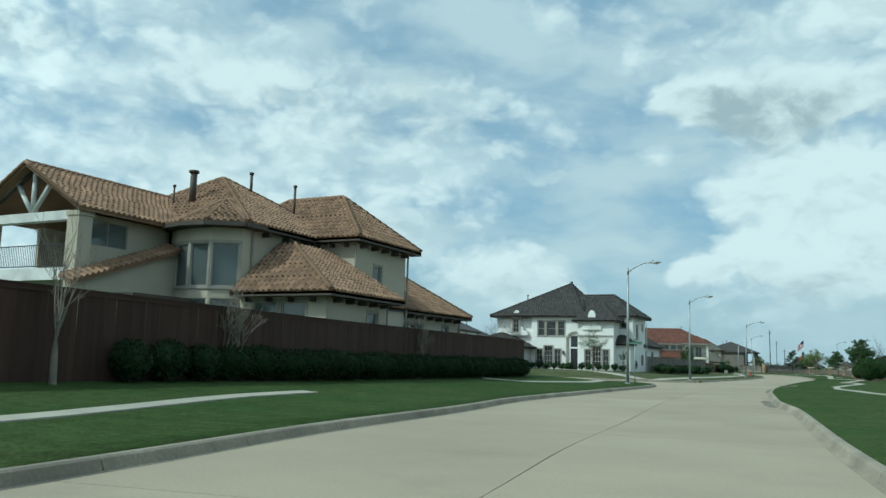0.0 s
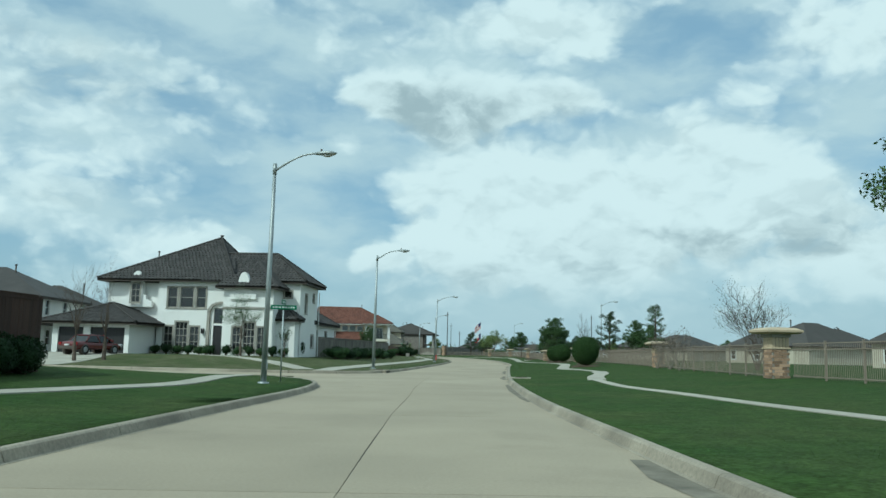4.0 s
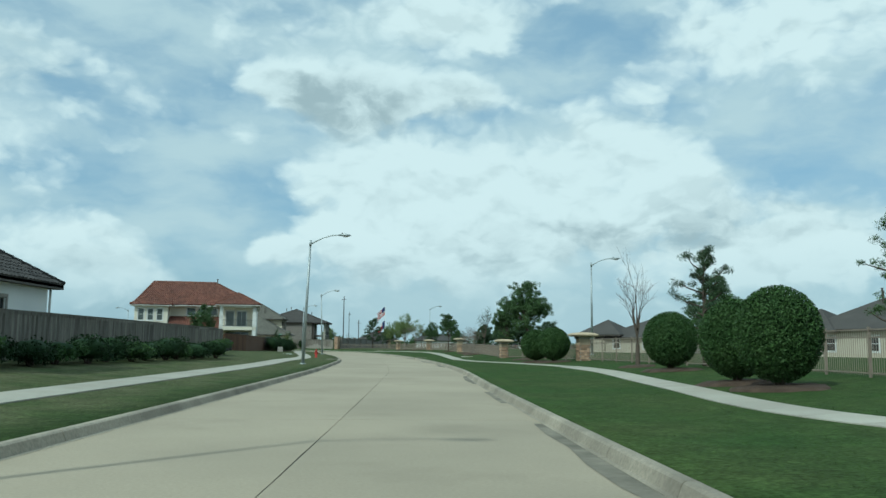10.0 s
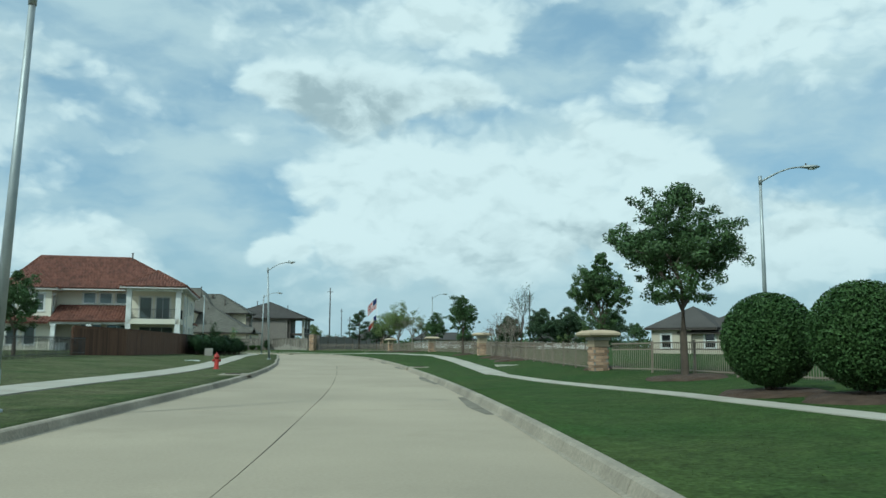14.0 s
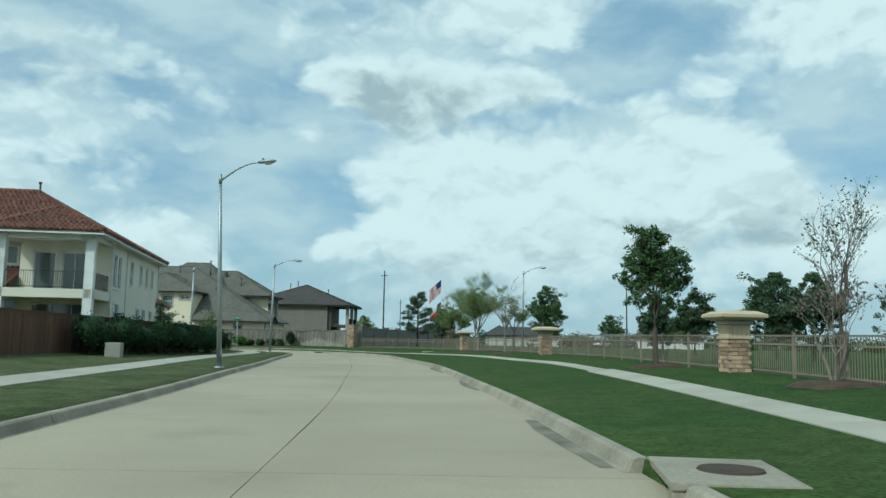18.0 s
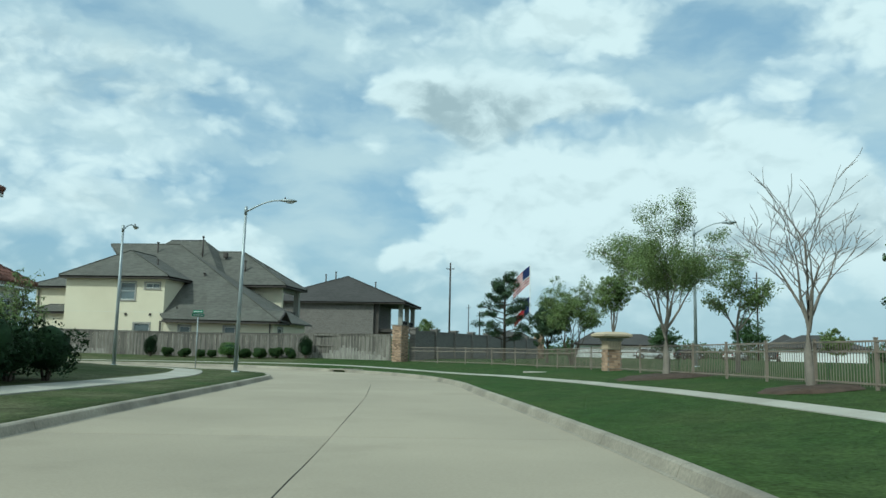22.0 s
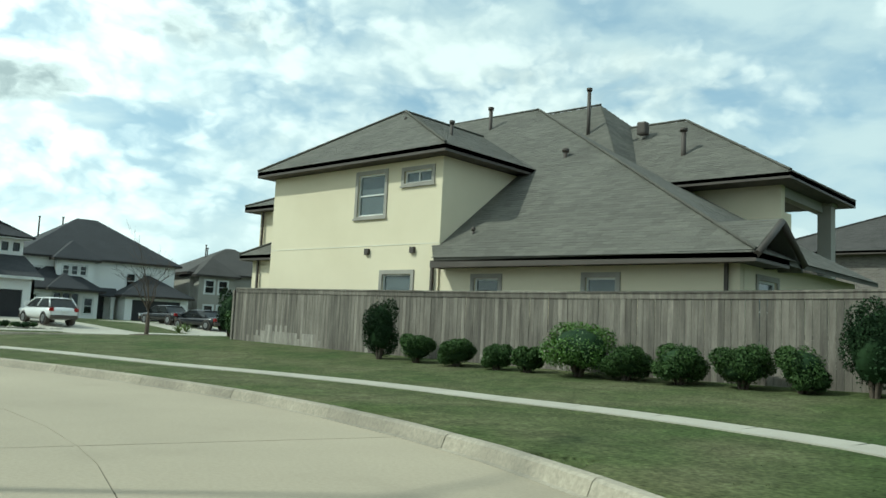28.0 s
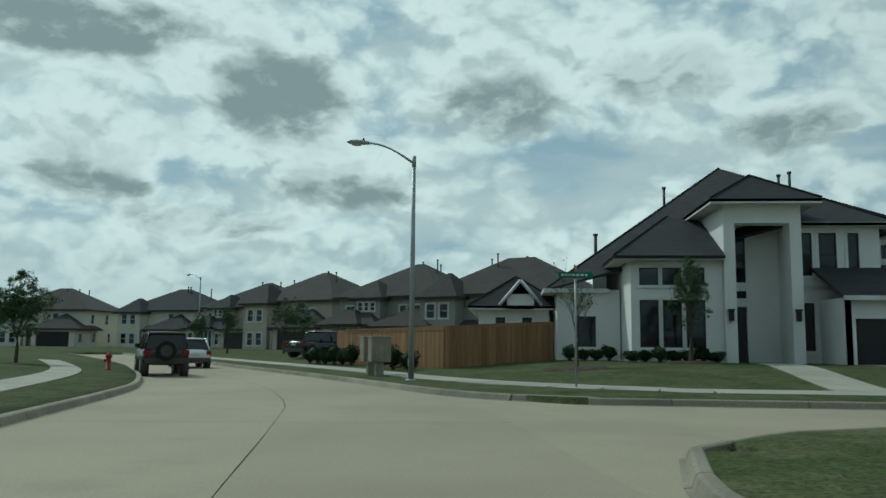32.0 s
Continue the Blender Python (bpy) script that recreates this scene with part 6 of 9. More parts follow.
# the other houses of the quarter: two storeys, hipped roofs, a porch and garage each
def street_house(x, y, rz, label, m_wall, m_roof, width=13.0, depth=11.0, eave=6.2, rise=3.6, gz=0.7, porch=True, low_front=False, rnd=random.Random(3)):
    h = House("house", label, x, y, gz, rz, True)
    kw = dict(trim=TRIM_WHITE if m_wall is not STUCCO_WHITE else TRIM_GREY, sash=TRIM_WHITE, glass=GLASS_DARK)
    w, d = width / 2, depth
    fr = [(1.0, 1.9, 4.0, 5.5), (2.3, 3.2, 4.0, 5.5), (width - 5.0, width - 4.1, 4.0, 5.5), (width - 3.4, width - 2.5, 4.0, 5.5), (1.0, 2.0, 1.2, 2.8, "win", 2, 2), (2.4, 3.4, 1.2, 2.8, "win", 2, 2)]
    fr += [(width * 0.46, width * 0.46 + 1.1, gz, 3.0, "door")] if porch else [(width * 0.46, width * 0.46 + 1.1, 1.2, 2.8)]
    sd = [(1.5, 2.4, 4.0, 5.4), (5.5, 6.4, 4.0, 5.4), (2.0, 3.0, 1.3, 2.7), (6.4, 7.2, 1.3, 2.7)]
    if eave < 5.5:
        fr, sd = [o for o in fr if o[3] < eave], [o for o in sd if o[3] < eave]
    block(h, -w, 0, w, d, gz - 0.3, eave, m_wall, s=fr, e=sd, w=sd, **kw)
    hip(h, -w, 0, w, d, eave + 0.05, rise, 0.55, None, m_roof)
    # forward bay
    if low_front:
        block(h, -w - 0.3, -2.6, -w + 6.6, 0.5, gz - 0.3, 3.4, m_wall, s=[(0.5, 1.4, 1.2, 2.8), (2.8, 3.5, 0.9, 3.1), (3.6, 4.3, 0.9, 3.1), (4.4, 5.1, 0.9, 3.1), (5.6, 6.4, 1.2, 2.7)], sides="sew", **kw)
        hip(h, -w - 0.3, -2.6, -w + 6.6, 3.0, 3.45, 2.3, 0.55, None, m_roof)
        hip(h, -w + 2.2, -3.3, -w + 5.0, 0.0, 3.5, 1.5, 0.5, None, m_roof)
        block(h, -w + 3.0, -1.2, -w + 6.4, 0.5, 3.3, eave - 0.2, m_wall, s=[(0.5, 1.1, 4.9, 5.8), (1.3, 1.9, 4.9, 5.8), (2.1, 2.7, 4.9, 5.8)], sides="sew", **kw)
        hip(h, -w + 3.0, -1.2, -w + 6.4, 3.0, eave - 0.15, 1.9, 0.5, None, m_roof)
    else:
        up = [(0.7, 1.7, 4.0, 5.4), (2.2, 3.2, 4.0, 5.4)] if eave > 5.5 else []
        block(h, -w + 0.4, -1.7, -w + 4.4, 0.5, gz - 0.3, eave - 0.3, m_wall, s=up + [(0.7, 1.7, 1.2, 2.7), (2.2, 3.2, 1.2, 2.7)], sides="sew", **kw)
        hip(h, -w + 0.4, -1.7, -w + 4.4, 3.0, eave - 0.25, rise * 0.62, 0.5, None, m_roof)
    # garage wing
    block(h, w - 6.0, -3.2, w + 0.4, 1.0, gz - 0.3, 3.2, m_wall, s=[(0.7, 5.6, gz - 0.2, 2.8, "garage")], e=[(1.0, 2.0, 1.3, 2.6)], sides="sew", **kw)
    hip(h, w - 6.0, -3.2, w + 0.4, 3.0, 3.25, 2.2, 0.5, None, m_roof)
    if porch:
        for px in (-w + 4.8, w - 6.6):
            column(h, px, -1.2, gz - 0.3, 3.0, 0.35, m_wall)
        roof_plane(h, [(-w + 4.4, -1.6, 3.1), (w - 6.0, -1.6, 3.1), (w - 6.0, 0.05, 3.9), (-w + 4.4, 0.05, 3.9)], None, m_roof)
    for k in range(3):
        vx = rnd.uniform(-w * 0.6, w * 0.6)
        vent(h, vx, d * rnd.uniform(0.35, 0.65), eave + rise * 0.5, eave + rise * rnd.uniform(0.95, 1.12), 0.08)
    return h


street_house(-107.3, 272.3, 82, "grey and white stucco house with charcoal roof", STUCCO_WHITE, SHINGLE_DARK, 15, 13, 6.6, 4.6, low_front=True)
street_house(-105, 288, 78, "tan stucco house with brown hipped roof", STUCCO_GREY, SHINGLE_BROWN, 13, 12, 6.2, 3.4)
street_house(-129, 237.5, 62, "tan stucco house with dark hipped roof", STUCCO_GREY, SHINGLE_BROWN, 15, 12, 6.3, 4.0)
street_house(-136, 226.5, 62, "tan stucco house with grouped dark roofs", STUCCO_GREY, SHINGLE_BROWN, 13, 12, 6.4, 3.9, low_front=True)
street_house(-146, 213.5, 60, "beige stucco house with dark gabled porch", STUCCO_TAN, SHINGLE_BROWN, 13, 12, 6.4, 3.8)
street_house(-158, 203, 62, "beige stucco house with dark hipped roof", STUCCO_TAN, SHINGLE_DARK, 13, 12, 6.2, 3.6, low_front=True)
street_house(-166, 189, 74, "pale stucco house with dark roof and garage", STUCCO_LEMON, SHINGLE_DARK, 13, 11, 6.0, 3.4)
street_house(-165, 172, 88, "pale stucco house at the street's bend", STUCCO_LEMON, SHINGLE_BROWN, 13, 11, 6.0, 3.4)
# across the side street from the white tiled house
street_house(-53, 96, 8, "white stucco house with dark tile roof", STUCCO_WHITE, TILE_DARK, 12, 11, 5.6, 3.0)
street_house(-62, 120, 0, "brick-red house glimpsed behind lawns", STUCCO_GREY, SHINGLE_BROWN, 12, 11, 5.5, 3.2)
# beyond the iron fence
street_house(37, 160, -150, "tan house with grey hipped roof beyond the fence", STUCCO_TAN, SHINGLE_BROWN, 15, 12, 3.3, 3.6, porch=False)
street_house(47, 178, -140, "tan house with grey hipped roof beyond the fence", STUCCO_TAN, SHINGLE_BROWN, 14, 12, 3.3, 3.4, porch=False)
street_house(25, 201, -130, "tan bungalow with brown roof beyond the fence", STUCCO_TAN, SHINGLE_BROWN, 18, 12, 2.8, 3.0, porch=False)
street_house(36, 114, -120, "tan house with grey roof beyond the fence", STUCCO_TAN, SHINGLE_BROWN, 13, 11, 3.0, 2.4, porch=False)
street_house(2, 345, 180, "low white building far beyond the park", STUCCO_WHITE, SHINGLE_BROWN, 16, 10, 3.0, 2.0, porch=False)
street_house(34, 340, 170, "low white building far beyond the park", STUCCO_WHITE, SHINGLE_BROWN, 14, 10, 3.0, 2.2, porch=False)
street_house(-20, 400, 175, "grey house on the far side of the park", STUCCO_GREY, SHINGLE_BROWN, 15, 10, 3.4, 3.0, porch=False)


# ---- fences, piers and walls ----
def along(pts, step):
    line = np.array(pts, float)
    s = np.r_[0, np.cumsum(np.hypot(*np.diff(line, axis=0).T))]
    n = max(1, round(s[-1] / step))
    u = np.linspace(0, s[-1], n + 1)
    return np.c_[np.interp(u, s, line[:, 0]), np.interp(u, s, line[:, 1])]


def picket_mesh(w, height, split, mats, dog=0.0):
    bm = bmesh.new()
    t = 0.02
    zs = [-0.05, split, height] if 0 < split < height else [-0.05, height]
    rings = [[bm.verts.new((x, y, q)) for x, y in ((-w / 2, -t / 2), (w / 2, -t / 2), (w / 2, t / 2), (-w / 2, t / 2))] for q in zs]
    for k, (a, b) in enumerate(zip(rings[:-1], rings[1:])):
        for i in range(4):
            f = bm.faces.new((a[i], a[(i + 1) % 4], b[(i + 1) % 4], b[i]))
            f.material_index = 1 if (len(zs) == 3 and k == 0) else 0
    bm.faces.new(rings[-1])
    me = bpy.data.meshes.new("picket")
    bm.to_mesh(me)
    bm.free()
    for m in mats:
        me.materials.append(m)
    return me


def board_fence(label, pts, height, m, m_low=None, width=0.145, cap=True, bleach=lambda x, y: 0.0, seed=1, side=1):
    rnd = random.Random(seed)
    ob = new("wood_fence")
    tagged(ob, label, "fence")
    grid = along(pts, width)
    plain = [picket_mesh(width - 0.008, height + d, 0, [m]) for d in (0.0, 0.012, -0.012)]
    low = [picket_mesh(width - 0.008, height, height * k, [m, m_low]) for k in (0.12, 0.22, 0.34, 0.46, 0.55)] if m_low else []
    zs = lot_at(grid)
    for i in range(len(grid) - 1):
        c = (grid[i] + grid[i + 1]) / 2
        d = grid[i + 1] - grid[i]
        k = bleach(c[0], c[1]) + rnd.uniform(-0.12, 0.12)
        me = rnd.choice(plain)
        if low and k > 0.12:
            me = low[min(int(k * 5), 4)]
        o = new("picket", me)
        o.matrix_world = Matrix.Translation((c[0], c[1], (zs[i] + zs[i + 1]) / 2)) @ Matrix.Rotation(math.atan2(d[1], d[0]) + rnd.uniform(-0.03, 0.03), 4, "Z") @ Matrix.Rotation(rnd.uniform(-0.006, 0.006), 4, "Y")
        o.parent = ob
    rails = along(pts, 2.4)
    rz = lot_at(rails)
    for i in range(len(rails) - 1):
        a, b = rails[i], rails[i + 1]
        t = (b - a) / np.linalg.norm(b - a)
        nrm = np.array([-t[1], t[0]]) * side
        for zz, hh, off, w in ((height * 0.5, 0.09, 0.035, 0.04),) + (((height + 0.0, 0.04, 0.01, 0.13), (height - 0.13, 0.13, -0.022, 0.02)) if cap else ()):
            bm = bmesh.new()
            c = [(*(p + nrm * (off + s * w / 2)), q + zz + dz) for p, q in ((a, rz[i]), (b, rz[i + 1])) for dz in (0, hh) for s in (-1, 1)]
            v = [bm.verts.new(q) for q in c]
            for f in ((0, 1, 3, 2), (4, 6, 7, 5), (0, 4, 5, 1), (2, 3, 7, 6), (0, 2, 6, 4), (1, 5, 7, 3)):
                bm.faces.new([v[j] for j in f])
            bmesh.ops.recalc_face_normals(bm, faces=bm.faces[:])
            part("rail", bm, m, ob)
        part("post", box_bm(a[0] - 0.05, a[1] - 0.05, rz[i] - 0.1, a[0] + 0.05, a[1] + 0.05, rz[i] + height - 0.05), m, ob).location = tuple(nrm * 0.09) + (0,)
    return ob


def bleach_corner(x, y):
    a = max(0.0, 1 - abs(x + 27.2) / 3.6) * 0.75
    b = max(0.0, 1 - abs(x + 49.6) / 2.4) * 0.45
    return max(a, b) + (0.10 if int(abs(x) * 2) % 5 == 0 else 0)


board_fence("weathered grey cedar board fence with bleached foot", [(-52.5, 251.9), (-36, 251.3), (-29.9, 251.2), (-23.7, 247.9)], 1.85, CEDAR_GREY, CEDAR_BLEACH, 0.145, True, bleach_corner, 2)
board_fence("weathered grey cedar fence running back beside the house", [(-52.5, 251.9), (-52.9, 256)], 1.85, CEDAR_GREY, CEDAR_BLEACH, 0.145, True, bleach_corner, 3)
board_fence("weathered grey cedar fence along the side lawn", [(-28.8, 101.6), (-24.3, 101.9), (-22.9, 120), (-22.0, 141), (-27, 143.5)], 1.95, CEDAR_GREY, CEDAR_BLEACH, 0.175, True, lambda x, y: 0.35 if y > 138 else 0.02, 4)
board_fence("tall dark-stained board fence behind bare trees", [(-16.6, 2), (-17.6, 13), (-18.8, 30), (-19.8, 52), (-24, 53.2)], 2.35, CEDAR_DARK, None, 0.19, True, seed=5)
board_fence("brown-stained cedar fence around the back garden", [(-27.5, 166), (-26.4, 172), (-27.4, 186.2), (-27.9, 192)], 1.75, CEDAR_BROWN, None, 0.15, True, seed=6)
board_fence("brown-stained cedar fence behind the dark hedge", [(-27.9, 192), (-28.6, 212)], 1.75, CEDAR_DARK, None, 0.15, True, seed=7)
board_fence("new honey-coloured cedar fence round the corner lot", [(-101.0, 234.5), (-98.9, 229.0), (-88.2, 236.3), (-92.9, 241.2)], 1.85, CEDAR_NEW, None, 0.15, True, seed=8)

# iron fence with brick piers along the park side
PANEL = 2.42


def iron_meshes(tall):
    made = []
    for name, boxes in (("picketing", [(0.13 + 0.115 * k - 0.007, -0.007, 0.06, 0.13 + 0.115 * k + 0.007, 0.007, tall - 0.1) for k in range(20)]), ("rail", [(0.03, -0.018, 0.0, PANEL - 0.03, 0.018, 0.042)])):
        bm = bmesh.new()
        for b in boxes:
            add_box(bm, *b)
        me = bpy.data.meshes.new(name)
        bm.to_mesh(me)
        bm.free()
        me.materials.append(FENCE_IRON)
        made.append(me)
    return made


def post_mesh(tall):
    bm = box_bm(-0.032, -0.032, -0.1, 0.032, 0.032, tall - 0.025)
    add_box(bm, -0.04, -0.04, tall - 0.025, 0.04, 0.04, tall)
    me = bpy.data.meshes.new("post")
    bm.to_mesh(me)
    bm.free()
    me.materials.append(FENCE_IRON)
    return me


FENCE_RUNS = ([(13.5, 22), (9.0, 40), (5.9, 60)], [(5.4, 62), (5.2, 75), (5.2, 100), (4.9, 116), (3.6, 130)], [(3.2, 132), (2.55, 138), (1.75, 142.5), (0.4, 146.4)], [(0.0, 148.4), (-0.6, 163), (-1.6, 176.9)], [(-1.9, 178.9), (-3.2, 190), (-4.85, 200.8)], [(-5.2, 202.8), (-7.2, 214), (-9.7, 225.2)], [(-10.1, 227.2), (-11.2, 231.8), (-13.2, 236.5), (-16.6, 241.2), (-21.8, 245.2)])
TALL, LOW = 1.42, 1.1
FENCE_KIT = {tall: (*iron_meshes(tall), post_mesh(tall)) for tall in (TALL, LOW)}
for run in FENCE_RUNS:
    tall = TALL if run[0][1] < 130 else LOW
    IRON, IRON_RAIL, POST = FENCE_KIT[tall]
    ob = new("iron_fence")
    tagged(ob, "tan-painted iron picket fence between brick piers", "fence", "park fence")
    g = along(curve_points(run, 0.5), PANEL)
    zz = lot_at(g)
    for i in range(len(g) - 1):
        d = g[i + 1] - g[i]
        rot = Matrix.Rotation(math.atan2(d[1], d[0]), 4, "Z") @ Matrix.Rotation(-math.atan2(zz[i + 1] - zz[i], np.linalg.norm(d)), 4, "Y") @ Matrix.Diagonal((np.linalg.norm(d) / PANEL, 1, 1, 1))
        o = new("picketing", IRON)
        o.matrix_world = Matrix.Translation((*g[i], zz[i])) @ rot
        o.parent = ob
        tagged(o, kind="stuff")
        for up in (0.1, tall - 0.32, tall - 0.1):
            o = new("rail", IRON_RAIL)
            o.matrix_world = Matrix.Translation((*g[i], zz[i] + up)) @ rot
            o.parent = ob
        o = new("post", POST)
        o.matrix_world = Matrix.Translation((*g[i], zz[i]))
        o.parent = ob


# brick piers: courses of separate bricks round a core, with a cast cap
def brick_mesh(w, d, hh):
    bm = box_bm(-w / 2, -d / 2, 0, w / 2, d / 2, hh)
    bmesh.ops.bevel(bm, geom=bm.edges[:], offset=0.006, segments=1, affect="EDGES")
    me = bpy.data.meshes.new("brick")
    bm.to_mesh(me)
    bm.free()
    me.materials.append(BRICK_BUFF)
    return me


def brick_pier(name, label, x, y, rz, side, height, cap_side, course=0.115, cap_style="slab"):
    gz = ground_z(x, y)
    ob = empty(name, x, y, gz, rz)
    tagged(ob, label, "pier", "brick piers" if cap_style == "slab" else "")
    part("core", box_bm(-side / 2 + 0.03, -side / 2 + 0.03, -0.2, side / 2 - 0.03, side / 2 - 0.03, height - 0.02), MORTAR, ob)
    rnd = random.Random(int(abs(x * 7 + y)))
    kinds = {w: brick_mesh(w - 0.012, 0.075, course - 0.012) for w in (0.2, 0.3, 0.4)}
    if cap_style == "slab":
        rows = int((height * 0.62) / course)
    else:
        rows = int(height / course)
    back = []
    for r in range(rows):
        proud = 0.03 if cap_style != "slab" and r in (rows - 1, rows - 8, rows - 14) else 0.0
        for s in range(4):
            u = -side / 2 + (0.0 if (r + s) % 2 else 0.075)
            end = side / 2 - (0.075 if (r + s) % 2 else 0.0)
            while u < end - 0.05:
                w = rnd.choice((0.2, 0.3, 0.4) if cap_style == "slab" else (0.2, 0.2, 0.3))
                if u + w > end:
                    w = 0.2
                c = min(u + w / 2, end - w / 2)
                if s == 2 and cap_style != "slab":
                    back.append(Matrix.Rotation(s * math.pi / 2, 4, "Z") @ Matrix.Translation((c, -side / 2 + 0.035 - proud, r * course)))
                    u += w
                    continue
                o = new("brick", kinds[w])
                o.matrix_local = Matrix.Rotation(s * math.pi / 2, 4, "Z") @ Matrix.Translation((c, -side / 2 + 0.035 - proud - rnd.uniform(0, 0.008), r * course))
                o.parent = ob
                u += w
    if back:
        bm = bmesh.new()
        for mm in back:
            add_box(bm, -0.094, -0.0375, 0, 0.094, 0.0375, course - 0.012, mm)
        tagged(part("brickwork", bm, BRICK_BUFF, ob), kind="stuff")
    if cap_style == "slab":
        z1 = rows * course
        # open stone lantern under a wide cap
        n = 5
        for s in range(4):
            for k in range(n):
                c = -side / 2 + side * (k + 0.5) / n
                b = part("baluster", box_bm(-0.06, -0.05, z1 + 0.07, 0.06, 0.05, height - 0.34, 0.01), CAST_STONE, ob)
                b.matrix_local = Matrix.Rotation(s * math.pi / 2, 4, "Z") @ Matrix.Translation((c, -side / 2 + 0.06, 0))
        part("ledge", box_bm(-side / 2 - 0.04, -side / 2 - 0.04, z1, side / 2 + 0.04, side / 2 + 0.04, z1 + 0.07, 0.015), CAST_STONE, ob)
        part("neck", box_bm(-side / 2 - 0.06, -side / 2 - 0.06, height - 0.34, side / 2 + 0.06, side / 2 + 0.06, height - 0.2, 0.02), TRIM_GREY, ob)
        bm = bmesh.new()
        q = cap_side / 2
        rings = [(q - 0.12, height - 0.2), (q, height - 0.13), (q, height - 0.05), (q * 0.72, height + 0.04), (q * 0.3, height + 0.07)]
        vs = [[bm.verts.new((sx * r, sy * r, zz)) for sx, sy in ((-1, -1), (1, -1), (1, 1), (-1, 1))] for r, zz in rings]
        for a, b in zip(vs[:-1], vs[1:]):
            for i in range(4):
                bm.faces.new((a[i], a[(i + 1) % 4], b[(i + 1) % 4], b[i]))
        bm.faces.new(vs[-1])
        bm.faces.new(vs[0][::-1])
        part("cap", bm, CAST_STONE, ob)
    else:
        part("cap", box_bm(-side / 2 - 0.05, -side / 2 - 0.05, height - 0.02, side / 2 + 0.05, side / 2 + 0.05, height + 0.06, 0.02), BRICK_GREY, ob)
    return ob


PIER = "buff brick pier with a wide cast stone cap"
brick_pier("brick_pier", "tall buff brick corner pier with banded courses", -22.8, 246.5, -28, 0.86, 2.5, 0.95, 0.1, cap_style="plain")
brick_pier("brick_pier", PIER, -9.95, 226.2, 20, 0.66, 1.62, 1.35)
brick_pier("brick_pier", PIER, -5.03, 201.8, 12, 0.66, 1.52, 1.35)
brick_pier("brick_pier", PIER, -1.78, 177.9, 8, 0.66, 1.66, 1.35)
brick_pier("brick_pier", PIER, 0.12, 147.4, 12, 0.62, 1.5, 1.3)
brick_pier("brick_pier", PIER, 3.4, 131.0, 12, 0.72, 1.75, 1.5)
brick_pier("brick_pier", PIER, 5.4, 86.1, 10, 0.72, 1.75, 1.5)
brick_pier("brick_pier", PIER, 5.6, 61.0, 12, 0.72, 1.95, 1.5)

# brick wall behind the corner pier
bw = new("brick_wall")
tagged(bw, "long dark brick wall with capped pilasters", "wall")
ends = along([(-22.0, 247.6), (-13.4, 275.5)], 3.6)
for i in range(len(ends) - 1):
    a, b = ends[i], ends[i + 1]
    ang = math.degrees(math.atan2(b[1] - a[1], b[0] - a[0]))
    L = float(np.linalg.norm(b - a))
    for nm, bm, mm in (("panel", box_bm(0, -0.1, -0.2, L, 0.1, 1.95), BRICK_GREY), ("coping", box_bm(0, -0.15, 1.95, L, 0.15, 2.05, 0.015), BRICK_GREY), ("pilaster", box_bm(-0.25, -0.24, -0.2, 0.25, 0.24, 2.12, 0.01), BRICK_GREY), ("pilaster_cap", box_bm(-0.31, -0.3, 2.12, 0.31, 0.3, 2.24, 0.02), BRICK_GREY)):
        o = part(nm, bm, mm, bw)
        o.matrix_world = pose(a[0], a[1], 0.72, 0, 0, ang)
brick_pier("brick_pier", "buff brick pier at the end of the dark wall", -13.2, 276.2, 15, 0.9, 2.6, 1.0, 0.2, cap_style="plain")

# thin black garden fence
bf = new("garden_fence")
tagged(bf, "thin black iron garden fence", "fence")
g = along([(-23.0, 143.6), (-26.6, 165.6)], 2.0)
for i in range(len(g) - 1):
    d = g[i + 1] - g[i]
    bm = bmesh.new()
    for zz in (0.2, 1.0):
        o = part("rail", box_bm(0, -0.012, zz, 2.0, 0.012, zz + 0.03), BLACK_IRON, bf)
        o.matrix_world = pose(g[i][0], g[i][1], ground_z(*g[i]), 0, 0, math.degrees(math.atan2(d[1], d[0])))
    for k in range(16):
        add_box(bm, 0.06 + k * 0.12, -0.007, 0.05, 0.074 + k * 0.12, 0.007, 1.1)
    o = tagged(part("picketing", bm, BLACK_IRON, bf), kind="stuff")
    o.matrix_world = pose(g[i][0], g[i][1], ground_z(*g[i]), 0, 0, math.degrees(math.atan2(d[1], d[0])))


